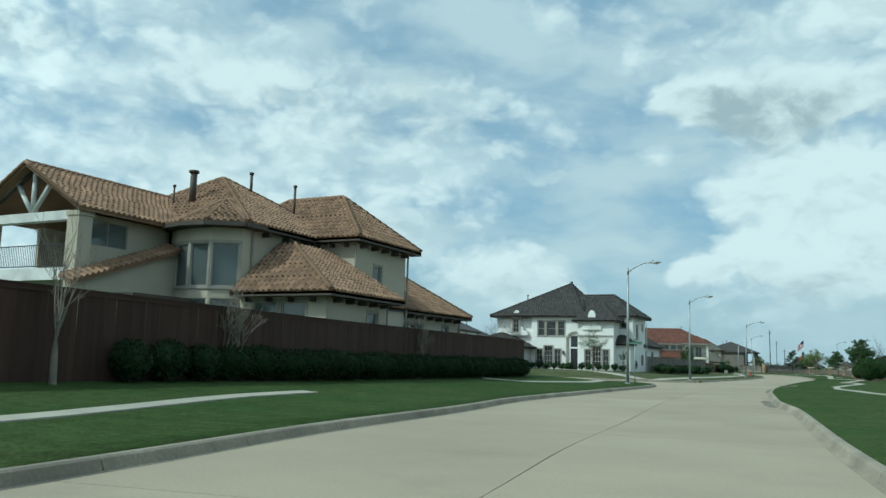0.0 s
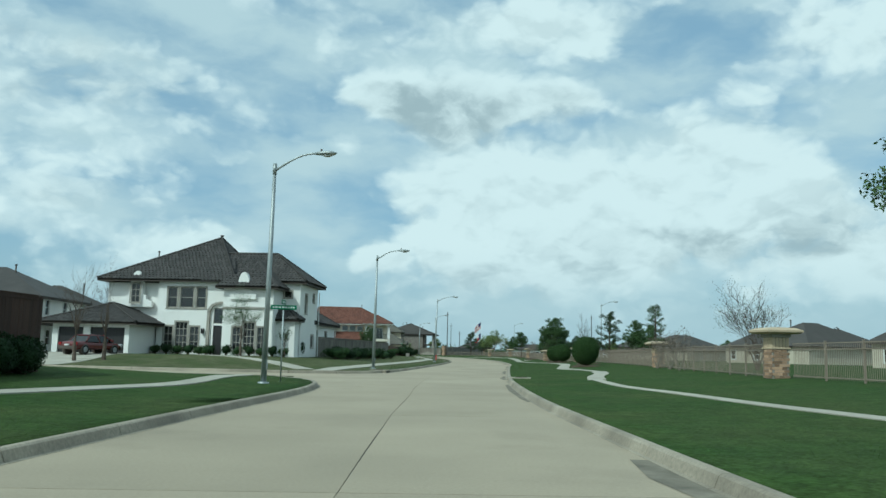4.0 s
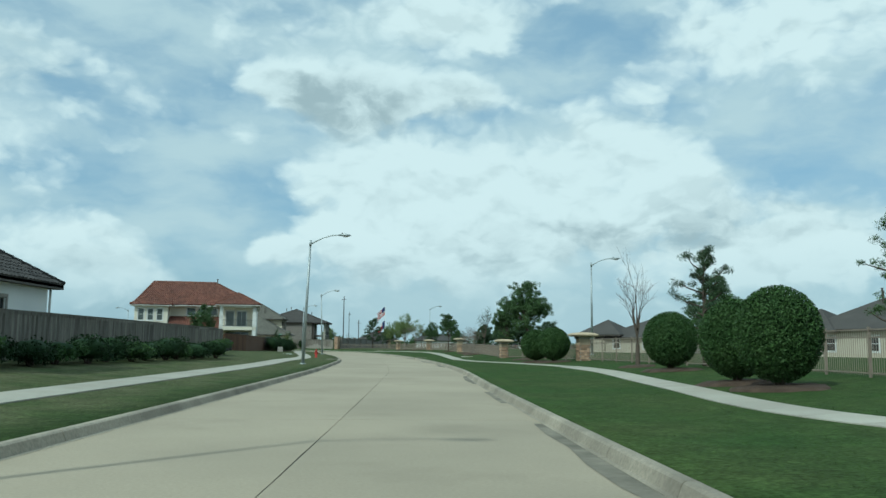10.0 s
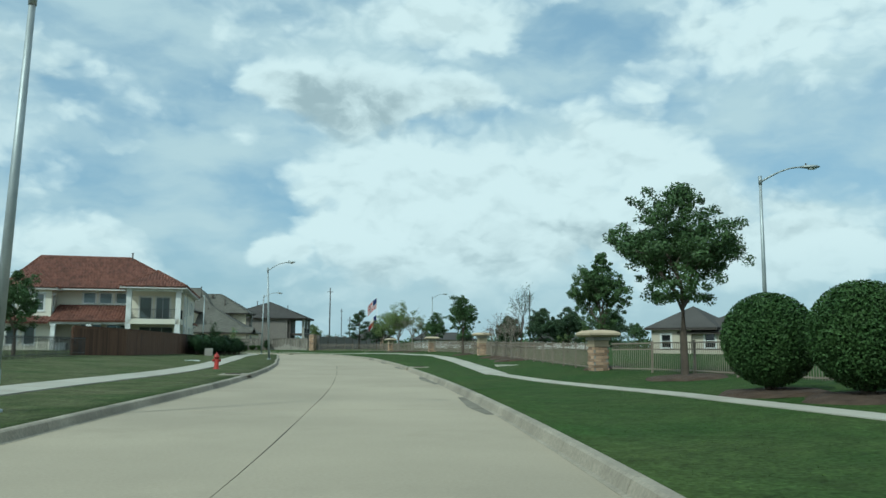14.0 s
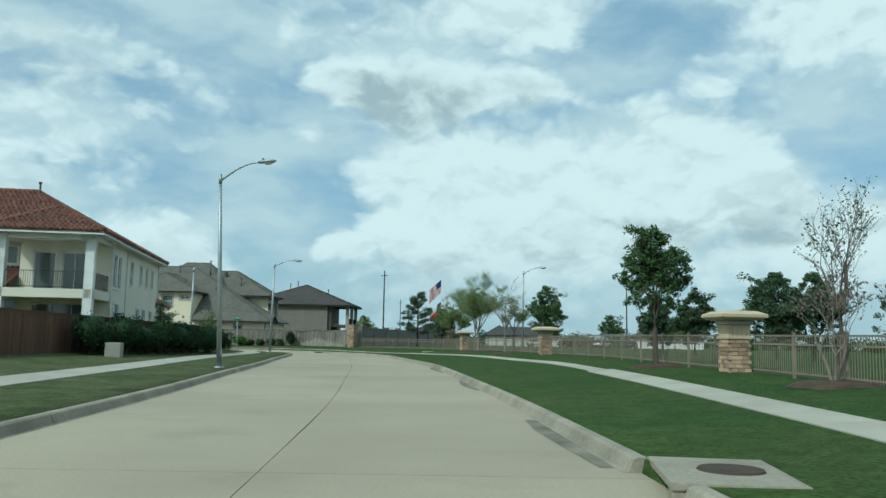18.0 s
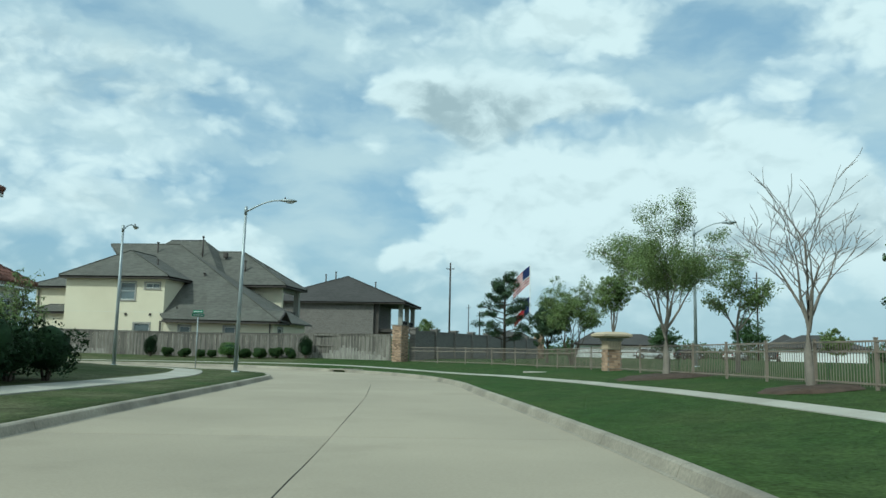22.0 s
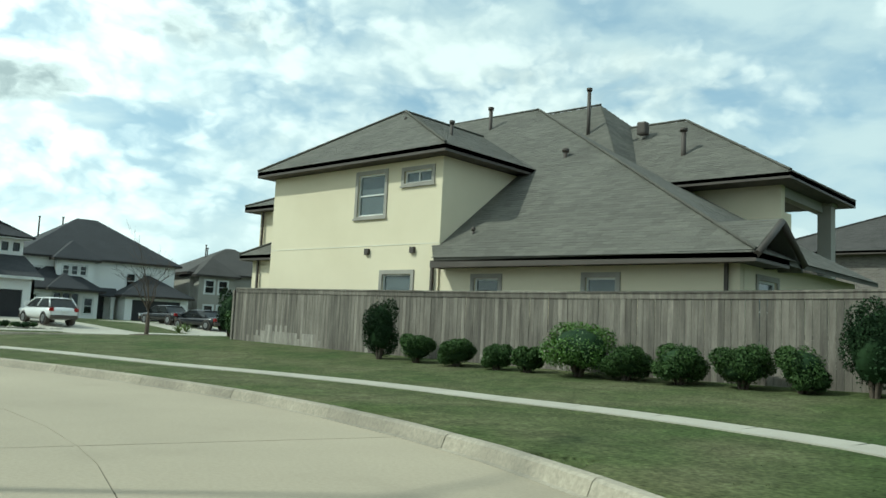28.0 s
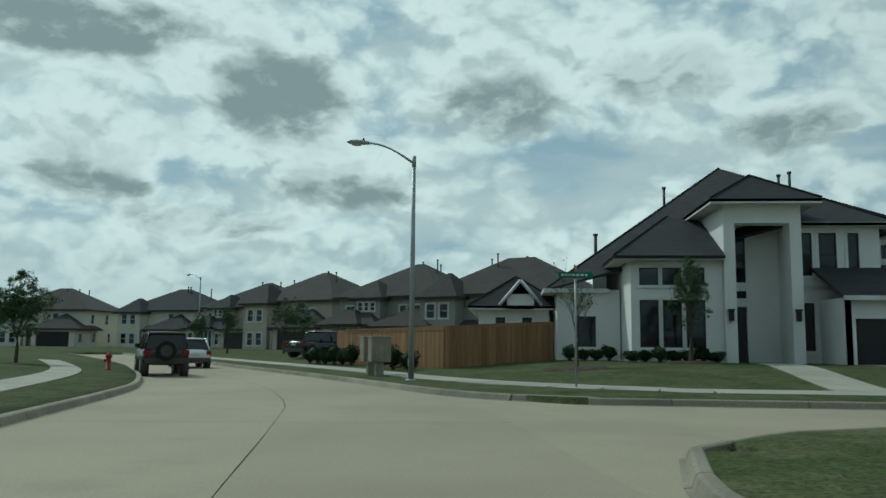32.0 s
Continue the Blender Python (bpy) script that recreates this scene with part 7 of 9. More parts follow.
# ---- plants ----
def leaf_mesh(name, centres, radii, count, size, m, parent, seed=0, narrow=0.5, up=0.3, shell=0.0):
    """Many small leaves round the given centres."""
    r = np.random.RandomState(seed)
    c, rad = np.array(centres, float), np.array(radii, float)
    if rad.ndim == 1:
        rad = np.repeat(rad[:, None], 3, 1)
    pick = r.randint(0, len(c), count)
    d = r.normal(size=(count, 3))
    d /= np.linalg.norm(d, axis=1)[:, None]
    k = (shell + (1 - shell) * r.rand(count)) ** (1 / 2.2)
    p = c[pick] + d * rad[pick] * k[:, None]
    n = r.normal(size=(count, 3)) + d * 0.7 + (0, 0, up)
    n /= np.linalg.norm(n, axis=1)[:, None]
    a = np.cross(n, r.normal(size=(count, 3)))
    a /= np.linalg.norm(a, axis=1)[:, None] + 1e-9
    b = np.cross(n, a)
    s = size * (0.6 + 0.8 * r.rand(count))[:, None]
    v = np.stack([p - a * s, p - b * s * narrow + n * s * 0.15, p + a * s, p + b * s * narrow + n * s * 0.15], 1).reshape(-1, 3)
    me = bpy.data.meshes.new(name)
    me.vertices.add(len(v))
    me.vertices.foreach_set("co", v.ravel())
    me.loops.add(len(v))
    me.loops.foreach_set("vertex_index", np.arange(len(v)))
    me.polygons.add(count)
    me.polygons.foreach_set("loop_start", np.arange(count) * 4)
    me.update(calc_edges=True)
    me.materials.append(m)
    ob = new(name, me)
    ob.parent = parent
    return ob


def limbs(rnd, base, direction, length, radius, levels, spread, out, bm, sides, gravity=0.0, forks=3):
    p, d = Vector(base), Vector(direction).normalized()
    pts, rad = [p.copy()], [radius]
    n = 4
    for k in range(n):
        d = (d + Vector((rnd.gauss(0, 0.10), rnd.gauss(0, 0.10), rnd.gauss(0, 0.05) + gravity))).normalized()
        p = p + d * length / n
        pts.append(p.copy())
        rad.append(radius * (1 - 0.55 * (k + 1) / n))
    add_tube(bm, pts, rad, sides, False)
    if levels == 1:
        out.append(pts[2].copy())
    if levels == 0:
        out.append(p.copy())
        return
    for k in range(forks):
        at = pts[-1 - (k % 3)] if k else pts[-1]
        ang = rnd.uniform(0, math.tau)
        side = Vector((math.cos(ang), math.sin(ang), rnd.uniform(-0.1, 0.3)))
        limbs(rnd, at, d * (1 - spread) + side * spread, length * rnd.uniform(0.55, 0.8), max(rad[-1] * 0.85, 0.011), levels - 1, spread, out, bm, max(3, sides - 1), gravity, forks)


def tree(label, x, y, height, width, kind="oak", seed=1, m_leaf=LEAF_OAK, leaves=5000, size=0.10, trunk=0.3, stems=1, bark=BARK, name="tree", forks=3):
    rnd = random.Random(seed)
    ob = empty(name, x, y, ground_z(x, y) - 0.02, rnd.uniform(0, 360))
    tagged(ob, label, "tree")
    bm, tips = bmesh.new(), []
    r0 = 0.017 * height + (0.02 if kind == "bare" else 0.03)
    if kind == "pine":
        add_tube(bm, [(0, 0, -0.1), (0.03, 0, height * 0.5), (0, 0.05, height)], [r0, r0 * 0.7, 0.03], 7)
        cs, rs = [], []
        for k in range(30):
            q = k / 29
            zz = height * (0.26 + 0.70 * q)
            reach = width * 0.5 * (0.75 + 0.5 * q - 1.05 * q ** 2.2) * rnd.uniform(0.5, 1.05)
            a = k * 2.4 + rnd.uniform(-0.5, 0.5)
            tip = (reach * math.cos(a), reach * math.sin(a), zz + rnd.uniform(0.0, 0.4))
            add_tube(bm, [(0, 0, zz - 0.25), (tip[0] * 0.6, tip[1] * 0.6, zz), tip], [0.04, 0.03, 0.012], 4)
            for u in (0.55, 0.8, 1.0):
                cs.append((tip[0] * u + rnd.uniform(-0.15, 0.15), tip[1] * u + rnd.uniform(-0.15, 0.15), zz + (tip[2] - zz) * u + rnd.uniform(-0.1, 0.15)))
                r = rnd.uniform(0.18, 0.38) * width / 4.2
                rs.append((r, r, r * 0.7))
        part("trunk", bm, bark, ob)
        leaf_mesh("crown", cs, rs, leaves, size, m_leaf, ob, seed, 0.12, 0.2)
        return ob
    for s in range(stems):
        lean = Vector((0, 0, 1)) if stems == 1 else Vector((math.cos(math.tau * s / stems) * 0.38, math.sin(math.tau * s / stems) * 0.38, 1))
        th = height * trunk
        foot = lean * 0.05
        top = foot + lean.normalized() * th
        add_tube(bm, [foot - Vector((0, 0, 0.15)), foot + (top - foot) * 0.5 + Vector((0.02, 0.03, 0)), top], [r0 / (stems ** 0.5), r0 * 0.8 / (stems ** 0.5), r0 * 0.62 / (stems ** 0.5)], 8, False)
        first = 5 if stems == 1 else 3
        for k in range(first):
            a = math.tau * (k + rnd.uniform(-0.25, 0.25)) / first
            tilt = rnd.uniform(0.35, 0.9) * min(1.2, width / height * 1.4)
            d = Vector((math.cos(a) * tilt, math.sin(a) * tilt, 1)) + lean * 0.3
            limbs(rnd, top - Vector((0, 0, rnd.uniform(0, th * 0.25))), d, (height - th) * 0.44, r0 * 0.42 / (stems ** 0.5), 3, 0.42, tips, bm, 5, 0.01, forks)
        limbs(rnd, top, Vector((0.05, 0, 1)), (height - th) * 0.55, r0 * 0.5 / (stems ** 0.5), 3, 0.35, tips, bm, 5, 0.02, forks)
    t = np.array(tips)
    hx, hz = np.abs(t[:, :2]).max(), t[:, 2].max()
    fx, fz = width / 2 / max(hx, 0.1), (height - 0.15 - height * trunk) / max(hz - height * trunk, 0.1)
    for v in bm.verts:
        if v.co.z > height * trunk:
            v.co.x *= 1 + (fx - 1) * min(1, (v.co.z - height * trunk) / (height * 0.2))
            v.co.y *= 1 + (fx - 1) * min(1, (v.co.z - height * trunk) / (height * 0.2))
            v.co.z = height * trunk + (v.co.z - height * trunk) * fz
    part("trunk", bm, bark, ob)
    if kind != "bare" or leaves:
        c = t * (fx, fx, 1)
        c[:, 2] = height * trunk + (c[:, 2] - height * trunk) * fz
        rr = np.random.RandomState(seed).uniform(0.15, 0.36, len(c)) * width / (3.6 if kind == "spring" else 2.7)
        if kind == "oak":
            # inner clumps fill an egg-shaped crown, narrower towards the top
            rs = np.random.RandomState(seed + 500)
            q, a, k = rs.rand(130), rs.rand(130) * math.tau, rs.rand(130) ** 0.5
            wide = width * 0.46 * np.sin(np.pi * (0.12 + 0.85 * q) ** 0.8) * k
            z = height * (trunk * 0.95 + (0.98 - trunk * 0.95) * q)
            c = np.vstack([c, np.c_[wide * np.cos(a), wide * np.sin(a), z]])
            rr = np.r_[rr * 0.72, rs.uniform(0.10, 0.22, 130) * width / 2.9]
        leaf_mesh("crown", c, np.c_[rr, rr, rr * 0.75], int(leaves * (3.0 if kind == "oak" else 1.5)), size * (0.56 if kind == "oak" else 0.85), m_leaf, ob, seed)
    return ob


def mulch_ring(x, y, r):
    rnd = random.Random(int(x * 10 + y))
    v, f = [], []
    for k, up in ((1.0, 0.0), (0.86, 0.07), (0.45, 0.10)):
        for a in [math.tau * i / 20 for i in range(20)]:
            q = r * k * rnd.uniform(0.9, 1.08)
            v.append([x + q * math.cos(a), y + q * math.sin(a), up + rnd.uniform(-0.012, 0.015)])
    v.append([x, y, 0.11])
    v = np.array(v)
    v[:, 2] += lot_at(v[:, :2])
    for b in (0, 20):
        f += [(b + i, b + (i + 1) % 20, b + 20 + (i + 1) % 20, b + 20 + i) for i in range(20)]
    f += [(40 + i, 40 + (i + 1) % 20, 60) for i in range(20)]
    ob = from_arrays("mulch_bed", v, f, MULCH, smooth=True)
    tagged(ob, "dark bark mulch ring on the lawn", "mulch", kind="stuff")


def shrub(label, x, y, rx, ry, height, m, seed, leaves=1800, size=0.05, base=0.0, name="shrub", lumpy=0.0):
    rnd = random.Random(seed)
    ob = empty(name, x, y, ground_z(x, y), rnd.uniform(0, 360))
    tagged(ob, label, "shrub")
    bm = bmesh.new()
    for k in range(5):
        a = math.tau * k / 5
        add_tube(bm, [(0.04 * math.cos(a), 0.04 * math.sin(a), -0.05), (rx * 0.35 * math.cos(a), ry * 0.35 * math.sin(a), height * 0.5)], [0.03 + 0.02 * rx, 0.015], 5, False)
    part("stem", bm, BARK, ob)
    # solid dark core: the shade between the leaves, put into its colour
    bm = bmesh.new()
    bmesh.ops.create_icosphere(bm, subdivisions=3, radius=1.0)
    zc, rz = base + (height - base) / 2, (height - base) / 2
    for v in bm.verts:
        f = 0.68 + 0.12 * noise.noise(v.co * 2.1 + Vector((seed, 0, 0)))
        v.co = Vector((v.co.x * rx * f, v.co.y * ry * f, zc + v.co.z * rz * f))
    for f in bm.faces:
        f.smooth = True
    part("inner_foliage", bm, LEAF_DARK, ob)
    if lumpy:
        cs = [(0, 0, zc)] + [(rx * lumpy * math.cos(a) * rnd.uniform(0.7, 1.1), ry * lumpy * math.sin(a) * rnd.uniform(0.7, 1.1), zc + rz * rnd.uniform(-0.45, 0.55)) for a in [math.tau * k / 9 for k in range(9)]]
        rs = [(rx * 0.8, ry * 0.8, rz * 0.95)] + [(rx * 0.45, ry * 0.45, rz * 0.5)] * 9
        leaf_mesh("foliage", cs, rs, int(leaves * 1.4), size, m, ob, seed, 0.5, 0.3, 0.3)
    else:
        leaf_mesh("foliage", [(0, 0, zc)], [(rx, ry, rz)], int(leaves * 1.5), size, m, ob, seed, 0.5, 0.3, 0.5)
    return ob


# round clipped bushes beside the path
for x, y, r, hh, sd in ((1.5, 101.2, 1.04, 2.42, 1), (1.5, 98.5, 1.08, 2.6, 2), (1.5, 131.0, 1.05, 2.25, 3), (0.66, 133.3, 1.02, 2.2, 4), (2.8, 111.2, 1.1, 2.4, 5)):
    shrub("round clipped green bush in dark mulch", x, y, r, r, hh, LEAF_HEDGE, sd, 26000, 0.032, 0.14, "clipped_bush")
    mulch_ring(x, y, r * 1.15)

# trees on the park side
tree("young oak with dark dense foliage on mulch", 1.1, 140.2, 6.0, 4.2, "oak", 11, LEAF_OAK, 11000, 0.09, 0.42)
tree("small oak with dark foliage beside a pier", 0.5, 148.3, 4.7, 2.6, "oak", 12, LEAF_OAK, 7000, 0.08, 0.36)
tree("small oak with dark foliage on mulch", -2.95, 182.6, 4.9, 3.1, "oak", 13, LEAF_OAK, 6000, 0.09, 0.42)
tree("small dark oak before the iron fence", -4.5, 207.8, 4.3, 3.0, "oak", 14, LEAF_OAK, 8000, 0.08, 0.34)
tree("forked tree in fresh olive spring leaf", -8.8, 218.3, 6.2, 6.0, "spring", 15, LEAF_SPRING, 34000, 0.034, 0.26, 1, BARK_PALE)
tree("bare young tree with fine grey branches", -7.05, 208.9, 5.4, 3.9, "bare", 16, LEAF_SPRING, 0, 0.05, 0.3, 1, BARK_PALE)
tree("slender tree in sparse spring leaf", -5.9, 220.6, 4.4, 3.0, "spring", 17, LEAF_SPRING, 3600, 0.05, 0.35, 1, BARK_PALE)
tree("open pine with dark clumped needles", -15.55, 247.5, 6.0, 5.4, "pine", 18, LEAF_PINE, 17000, 0.12, 0.3)
tree("rounded dark evergreen tree beyond the fence", -12.6, 243.0, 4.2, 3.2, "oak", 19, LEAF_PINE, 8000, 0.09, 0.3)
tree("tree with sparse bronze and green leaves", -11.2, 239.0, 5.4, 3.9, "spring", 20, LEAF_SPRING, 15000, 0.05, 0.25, 3, BARK)
tree("tall slim tree in fresh spring leaf", -9.0, 236.0, 6.2, 2.9, "spring", 21, LEAF_SPRING, 10000, 0.05, 0.3, 1, BARK_PALE)
tree("bare upright tree inside the fence", 3.0, 116.8, 6.0, 2.4, "bare", 22, LEAF_OAK, 0, 0.05, 0.3, 1, BARK)
tree("dark layered evergreen beyond the fence", 5.3, 114.2, 5.2, 3.6, "pine", 23, LEAF_PINE, 7000, 0.11)
tree("feathery young cypress beyond the fence", 8.3, 104.0, 5.4, 3.2, "pine", 24, LEAF_OAK, 8000, 0.075, 0.3)
tree("thin young oak by the path", 4.4, 44.5, 5.9, 3.6, "spring", 25, LEAF_OAK, 6500, 0.055, 0.33)
tree("bare young tree by the path", 5.2, 37.5, 6.2, 2.6, "bare", 26, LEAF_OAK, 0, 0.05, 0.3, 1, BARK_PALE)
tree("half-bare spreading tree behind the fence", 9.2, 76.0, 5.6, 5.4, "bare", 27, LEAF_OAK, 900, 0.04, 0.2, 4, BARK)
tree("small dark oak behind the fence", 9.5, 124.0, 4.8, 4.2, "oak", 28, LEAF_OAK, 6000, 0.1, 0.2)
tree("small dark oak behind the fence", 12.5, 131.0, 4.6, 4.0, "oak", 29, LEAF_OAK, 6000, 0.1, 0.2)
tree("dark evergreen beyond the fence", 5.6, 195.0, 4.3, 4.0, "oak", 30, LEAF_PINE, 8000, 0.11, 0.15)
tree("dark evergreen beyond the fence", 8.5, 197.7, 4.6, 4.0, "oak", 31, LEAF_PINE, 8000, 0.11, 0.15)
tree("dark evergreen beyond the fence", 11.2, 192.0, 4.3, 4.6, "oak", 32, LEAF_PINE, 7000, 0.11, 0.15)
tree("tall half-bare tree behind the fence", 1.2, 177.9, 5.6, 2.4, "bare", 33, LEAF_OAK, 300, 0.06, 0.3, 1, BARK)
tree("rounded dark pine beyond the park", 4.8, 217.6, 4.4, 3.6, "oak", 34, LEAF_PINE, 8000, 0.11, 0.18)
tree("small dark pine beyond the park", 2.6, 198.5, 3.4, 3.0, "oak", 35, LEAF_PINE, 6000, 0.11, 0.18)
for x, y, r in ((1.1, 140.2, 1.25), (-2.95, 182.6, 0.9), (-8.8, 218.3, 1.7), (-7.05, 208.9, 1.1), (4.4, 44.5, 0.9), (5.2, 37.5, 0.9), (3.0, 116.8, 0.9), (-1.55, 172.0, 1.0), (-1.1, 168.4, 1.1), (-1.15, 164.0, 1.2), (0.5, 148.3, 0.8)):
    mulch_ring(x, y, r)
for i, (x, y) in enumerate(((4.8, 83.0), (5.0, 79.6), (4.9, 76.6), (-1.55, 172.0), (-1.1, 168.4), (-1.15, 164.0))):
    tree("bare many-stemmed shrub with dry seed heads", x, y, 2.7 if i < 3 else 3.1, 2.1, "bare", 40 + i, TWIG, 260, 0.05, 0.25, 3, BARK_PALE, "crape_myrtle", 2)

# west side
tree("bare thin tree against the dark fence", -17.0, 13.2, 5.0, 2.2, "bare", 60, TWIG, 0, 0.05, 0.3, 1, BARK_PALE)
tree("bare forked tree against the dark fence", -17.9, 20.6, 3.7, 2.2, "bare", 61, TWIG, 0, 0.05, 0.25, 4, BARK_PALE)
tree("bare forked tree against the dark fence", -18.9, 35.4, 3.5, 1.9, "bare", 62, TWIG, 0, 0.05, 0.25, 4, BARK_PALE)
for k in range(24):
    yy = 16 + k * 1.5
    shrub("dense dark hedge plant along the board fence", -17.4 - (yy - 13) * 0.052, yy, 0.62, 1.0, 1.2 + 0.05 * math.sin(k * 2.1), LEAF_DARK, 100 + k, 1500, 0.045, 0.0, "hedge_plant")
tree("thinly leaved young tree before the white house", -26.7, 92.0, 5.9, 4.0, "bare", 63, LEAF_OAK, 2600, 0.045, 0.28, 1, BARK)
tree("slight young tree with few leaves", -23.9, 95.0, 3.0, 1.3, "bare", 64, LEAF_OAK, 250, 0.06, 0.3, 1, BARK)
tree("bare street tree across the side street", -33.6, 79.2, 7.0, 3.4, "bare", 65, TWIG, 0, 0.05, 0.3, 1, BARK)
tree("bare street tree across the side street", -32.3, 80.6, 7.6, 2.2, "bare", 66, TWIG, 0, 0.05, 0.3, 1, BARK)
tree("small evergreen in the back garden", -28.4, 160.5, 4.6, 3.0, "oak", 67, LEAF_OAK, 5000, 0.09, 0.3)
for k in range(13):
    shrub("low dark shrub in the bed below the fence", -21.4 + k * 0.1 - 0.25 * (k % 2), 103.2 + k * 2.35, 0.9, 1.3, 1.15 + 0.15 * math.sin(k * 1.7), LEAF_DARK if k % 3 else LEAF_HEDGE, 140 + k, 1300, 0.06, 0.0, "shrub", 0.7)
for k in range(13):
    shrub("clipped low shrub below the front windows", -36.2 + k * 1.0 - (1.4 if k == 6 else 0), 97.3 - (1.6 if k > 6 else 0), 0.55, 0.5, 0.8 + 0.15 * (k % 2), LEAF_DARK if k % 2 else LEAF_HEDGE, 160 + k, 700, 0.05, 0.0, "shrub", 0.6)
for k in range(4):
    shrub("dense dark hedge beside the grey fence", -27.6 + k * 1.1, 100.6, 0.75, 0.7, 1.5, LEAF_DARK, 180 + k, 1200, 0.06, 0.0, "hedge_plant", 0.6)
for k in range(15):
    yy = 191.5 + k * 1.45
    shrub("tall dark hedge plant below the pale house", -26.7 - 0.03 * k - 0.2 * (k % 2), yy, 0.9, 1.05, 1.75 + 0.4 * (k % 3 == 0) + 0.1 * math.sin(k), LEAF_DARK, 200 + k, 1500, 0.06, 0.0, "hedge_plant", 0.7)
tree("small leafy tree above the dark hedge", -27.6, 211.0, 3.2, 1.8, "oak", 68, LEAF_SPRING, 1200, 0.06, 0.3)
tree("small leafy tree above the dark hedge", -28.0, 203.5, 3.4, 1.6, "oak", 69, LEAF_OAK, 1500, 0.06, 0.3)
for k, (x, rx, hh, mm) in enumerate(((-41.7, 0.52, 0.75, LEAF_FRESH), (-40.3, 0.55, 0.72, LEAF_FRESH), (-39.0, 0.45, 0.62, LEAF_FRESH), (-38.1, 0.4, 0.6, LEAF_FRESH), (-36.7, 0.95, 1.25, LEAF_LIME), (-35.5, 0.62, 0.8, LEAF_FRESH), (-34.3, 0.62, 0.85, LEAF_FRESH), (-33.0, 0.62, 0.85, LEAF_FRESH), (-31.9, 0.55, 0.9, LEAF_FRESH), (-43.1, 0.5, 1.7, LEAF_DARK), (-30.7, 0.6, 1.75, LEAF_DARK))):
    shrub("bright yellow-green shrub below the fence" if mm is LEAF_LIME else "small green shrub below the grey fence" if mm is LEAF_FRESH else "upright dark evergreen shrub by the fence", x, 250.35, rx, rx * 0.9, hh, mm, 230 + k, 7500, 0.028, 0.0, "shrub", 0.6)
shrub("upright dark conifer at the fence end", -54.3, 252.9, 0.6, 0.6, 1.9, LEAF_DARK, 250, 2500, 0.05, 0.0, "conifer", 0.5)
shrub("rounded green shrub at the fence end", -53.0, 252.6, 0.75, 0.75, 1.05, LEAF_HEDGE, 251, 2200, 0.05, 0.0, "shrub", 0.6)
tree("bare rounded street tree with dark mulch", -71.5, 258.6, 6.8, 4.6, "bare", 70, TWIG, 0, 0.05, 0.28, 1, BARK)
tree("bare young tree before the corner house", -84.0, 241.6, 4.4, 2.0, "bare", 71, LEAF_OAK, 300, 0.05, 0.35, 1, BARK)
tree("leafy young tree before the tall windows", -87.0, 246.6, 4.6, 2.0, "oak", 72, LEAF_OAK, 2600, 0.06, 0.32)
for x, y, r in ((-84, 241.6, 1.3), (-87.0, 246.6, 1.1), (-71.5, 258.6, 1.0)):
    mulch_ring(x, y, r)
for k in range(11):
    shrub("small mixed shrub in the front bed", (-88.6 if k > 3 else -91.4) - 0.1 * (k % 3), 241.9 + 0.62 * k, 0.4, 0.4, 0.55 + 0.25 * (k % 3 == 0), LEAF_DARK if k % 2 else LEAF_HEDGE, 260 + k, 700, 0.045, 0.0, "shrub", 0.6)
for k in range(9):
    shrub("small round shrub in the stony bed", -75.9 - 0.15 * (k % 3), 249.9 + 0.52 * k, 0.32, 0.32, 0.42, LEAF_DARK if k % 2 else LEAF_HEDGE, 280 + k, 450, 0.04, 0.0, "shrub", 0.5)
for k in range(9):
    shrub("small shrub along the new fence", -92.0 - 0.9 * k if k > 2 else -87.8 - 1.2 * k, 232.7 - 0.66 * k if k > 2 else 234.6 - 0.85 * k, 0.5, 0.5, 0.9 + 0.25 * (k % 2), LEAF_DARK, 300 + k, 800, 0.05, 0.0, "shrub", 0.6)
tree("dark leafy tree on the south side", -90.5, 214.8, 4.6, 3.6, "oak", 73, LEAF_OAK, 4200, 0.08, 0.3)
tree("half-bare tree on the south side", -86.0, 213.0, 5.2, 3.0, "bare", 74, LEAF_OAK, 500, 0.06, 0.3)
for i, (x, y, hh) in enumerate(((-116, 222.5, 4.5), (-122, 219.5, 5.0), (-129, 212, 4.6), (-137, 206, 4.4), (-107, 203, 4.6))):
    tree("young street tree with thin foliage", x, y, hh, 2.6, "oak", 80 + i, LEAF_OAK, 1500, 0.09, 0.35)

# far belt of trees round the park
rnd = random.Random(9)
cs, rs = [], []
for k in range(170):
    a = k / 189
    x = -70 + 330 * a + rnd.uniform(-4, 4)
    y = 372 - 210 * max(0, a - 0.35) + rnd.uniform(-14, 14)
    hh = rnd.uniform(2.2, 4.6)
    for q in range(3):
        cs.append((x + rnd.uniform(-2, 2), y + rnd.uniform(-2, 2), hh * rnd.uniform(0.35, 0.8)))
        rs.append((rnd.uniform(1.4, 2.6), rnd.uniform(1.4, 2.6), hh * 0.45))
belt = leaf_mesh("far_woodland", cs, rs, 60000, 0.33, LEAF_OAK, None, 5)
tagged(belt, "hazy belt of far mixed trees", "trees", kind="stuff")
for i, (x, y, hh, w) in enumerate(((-33, 330, 6, 5), (6, 322, 5.5, 5), (18, 318, 6.5, 6), (30, 316, 5, 5), (44, 300, 6, 6), (60, 280, 6, 6), (24, 262, 4.4, 4), (36, 240, 4.2, 4.2))):
    tree("far park tree with dull green crown", x, y, hh, w, "oak", 90 + i, LEAF_OAK if i % 3 else LEAF_SPRING, 2500, 0.22, 0.25)


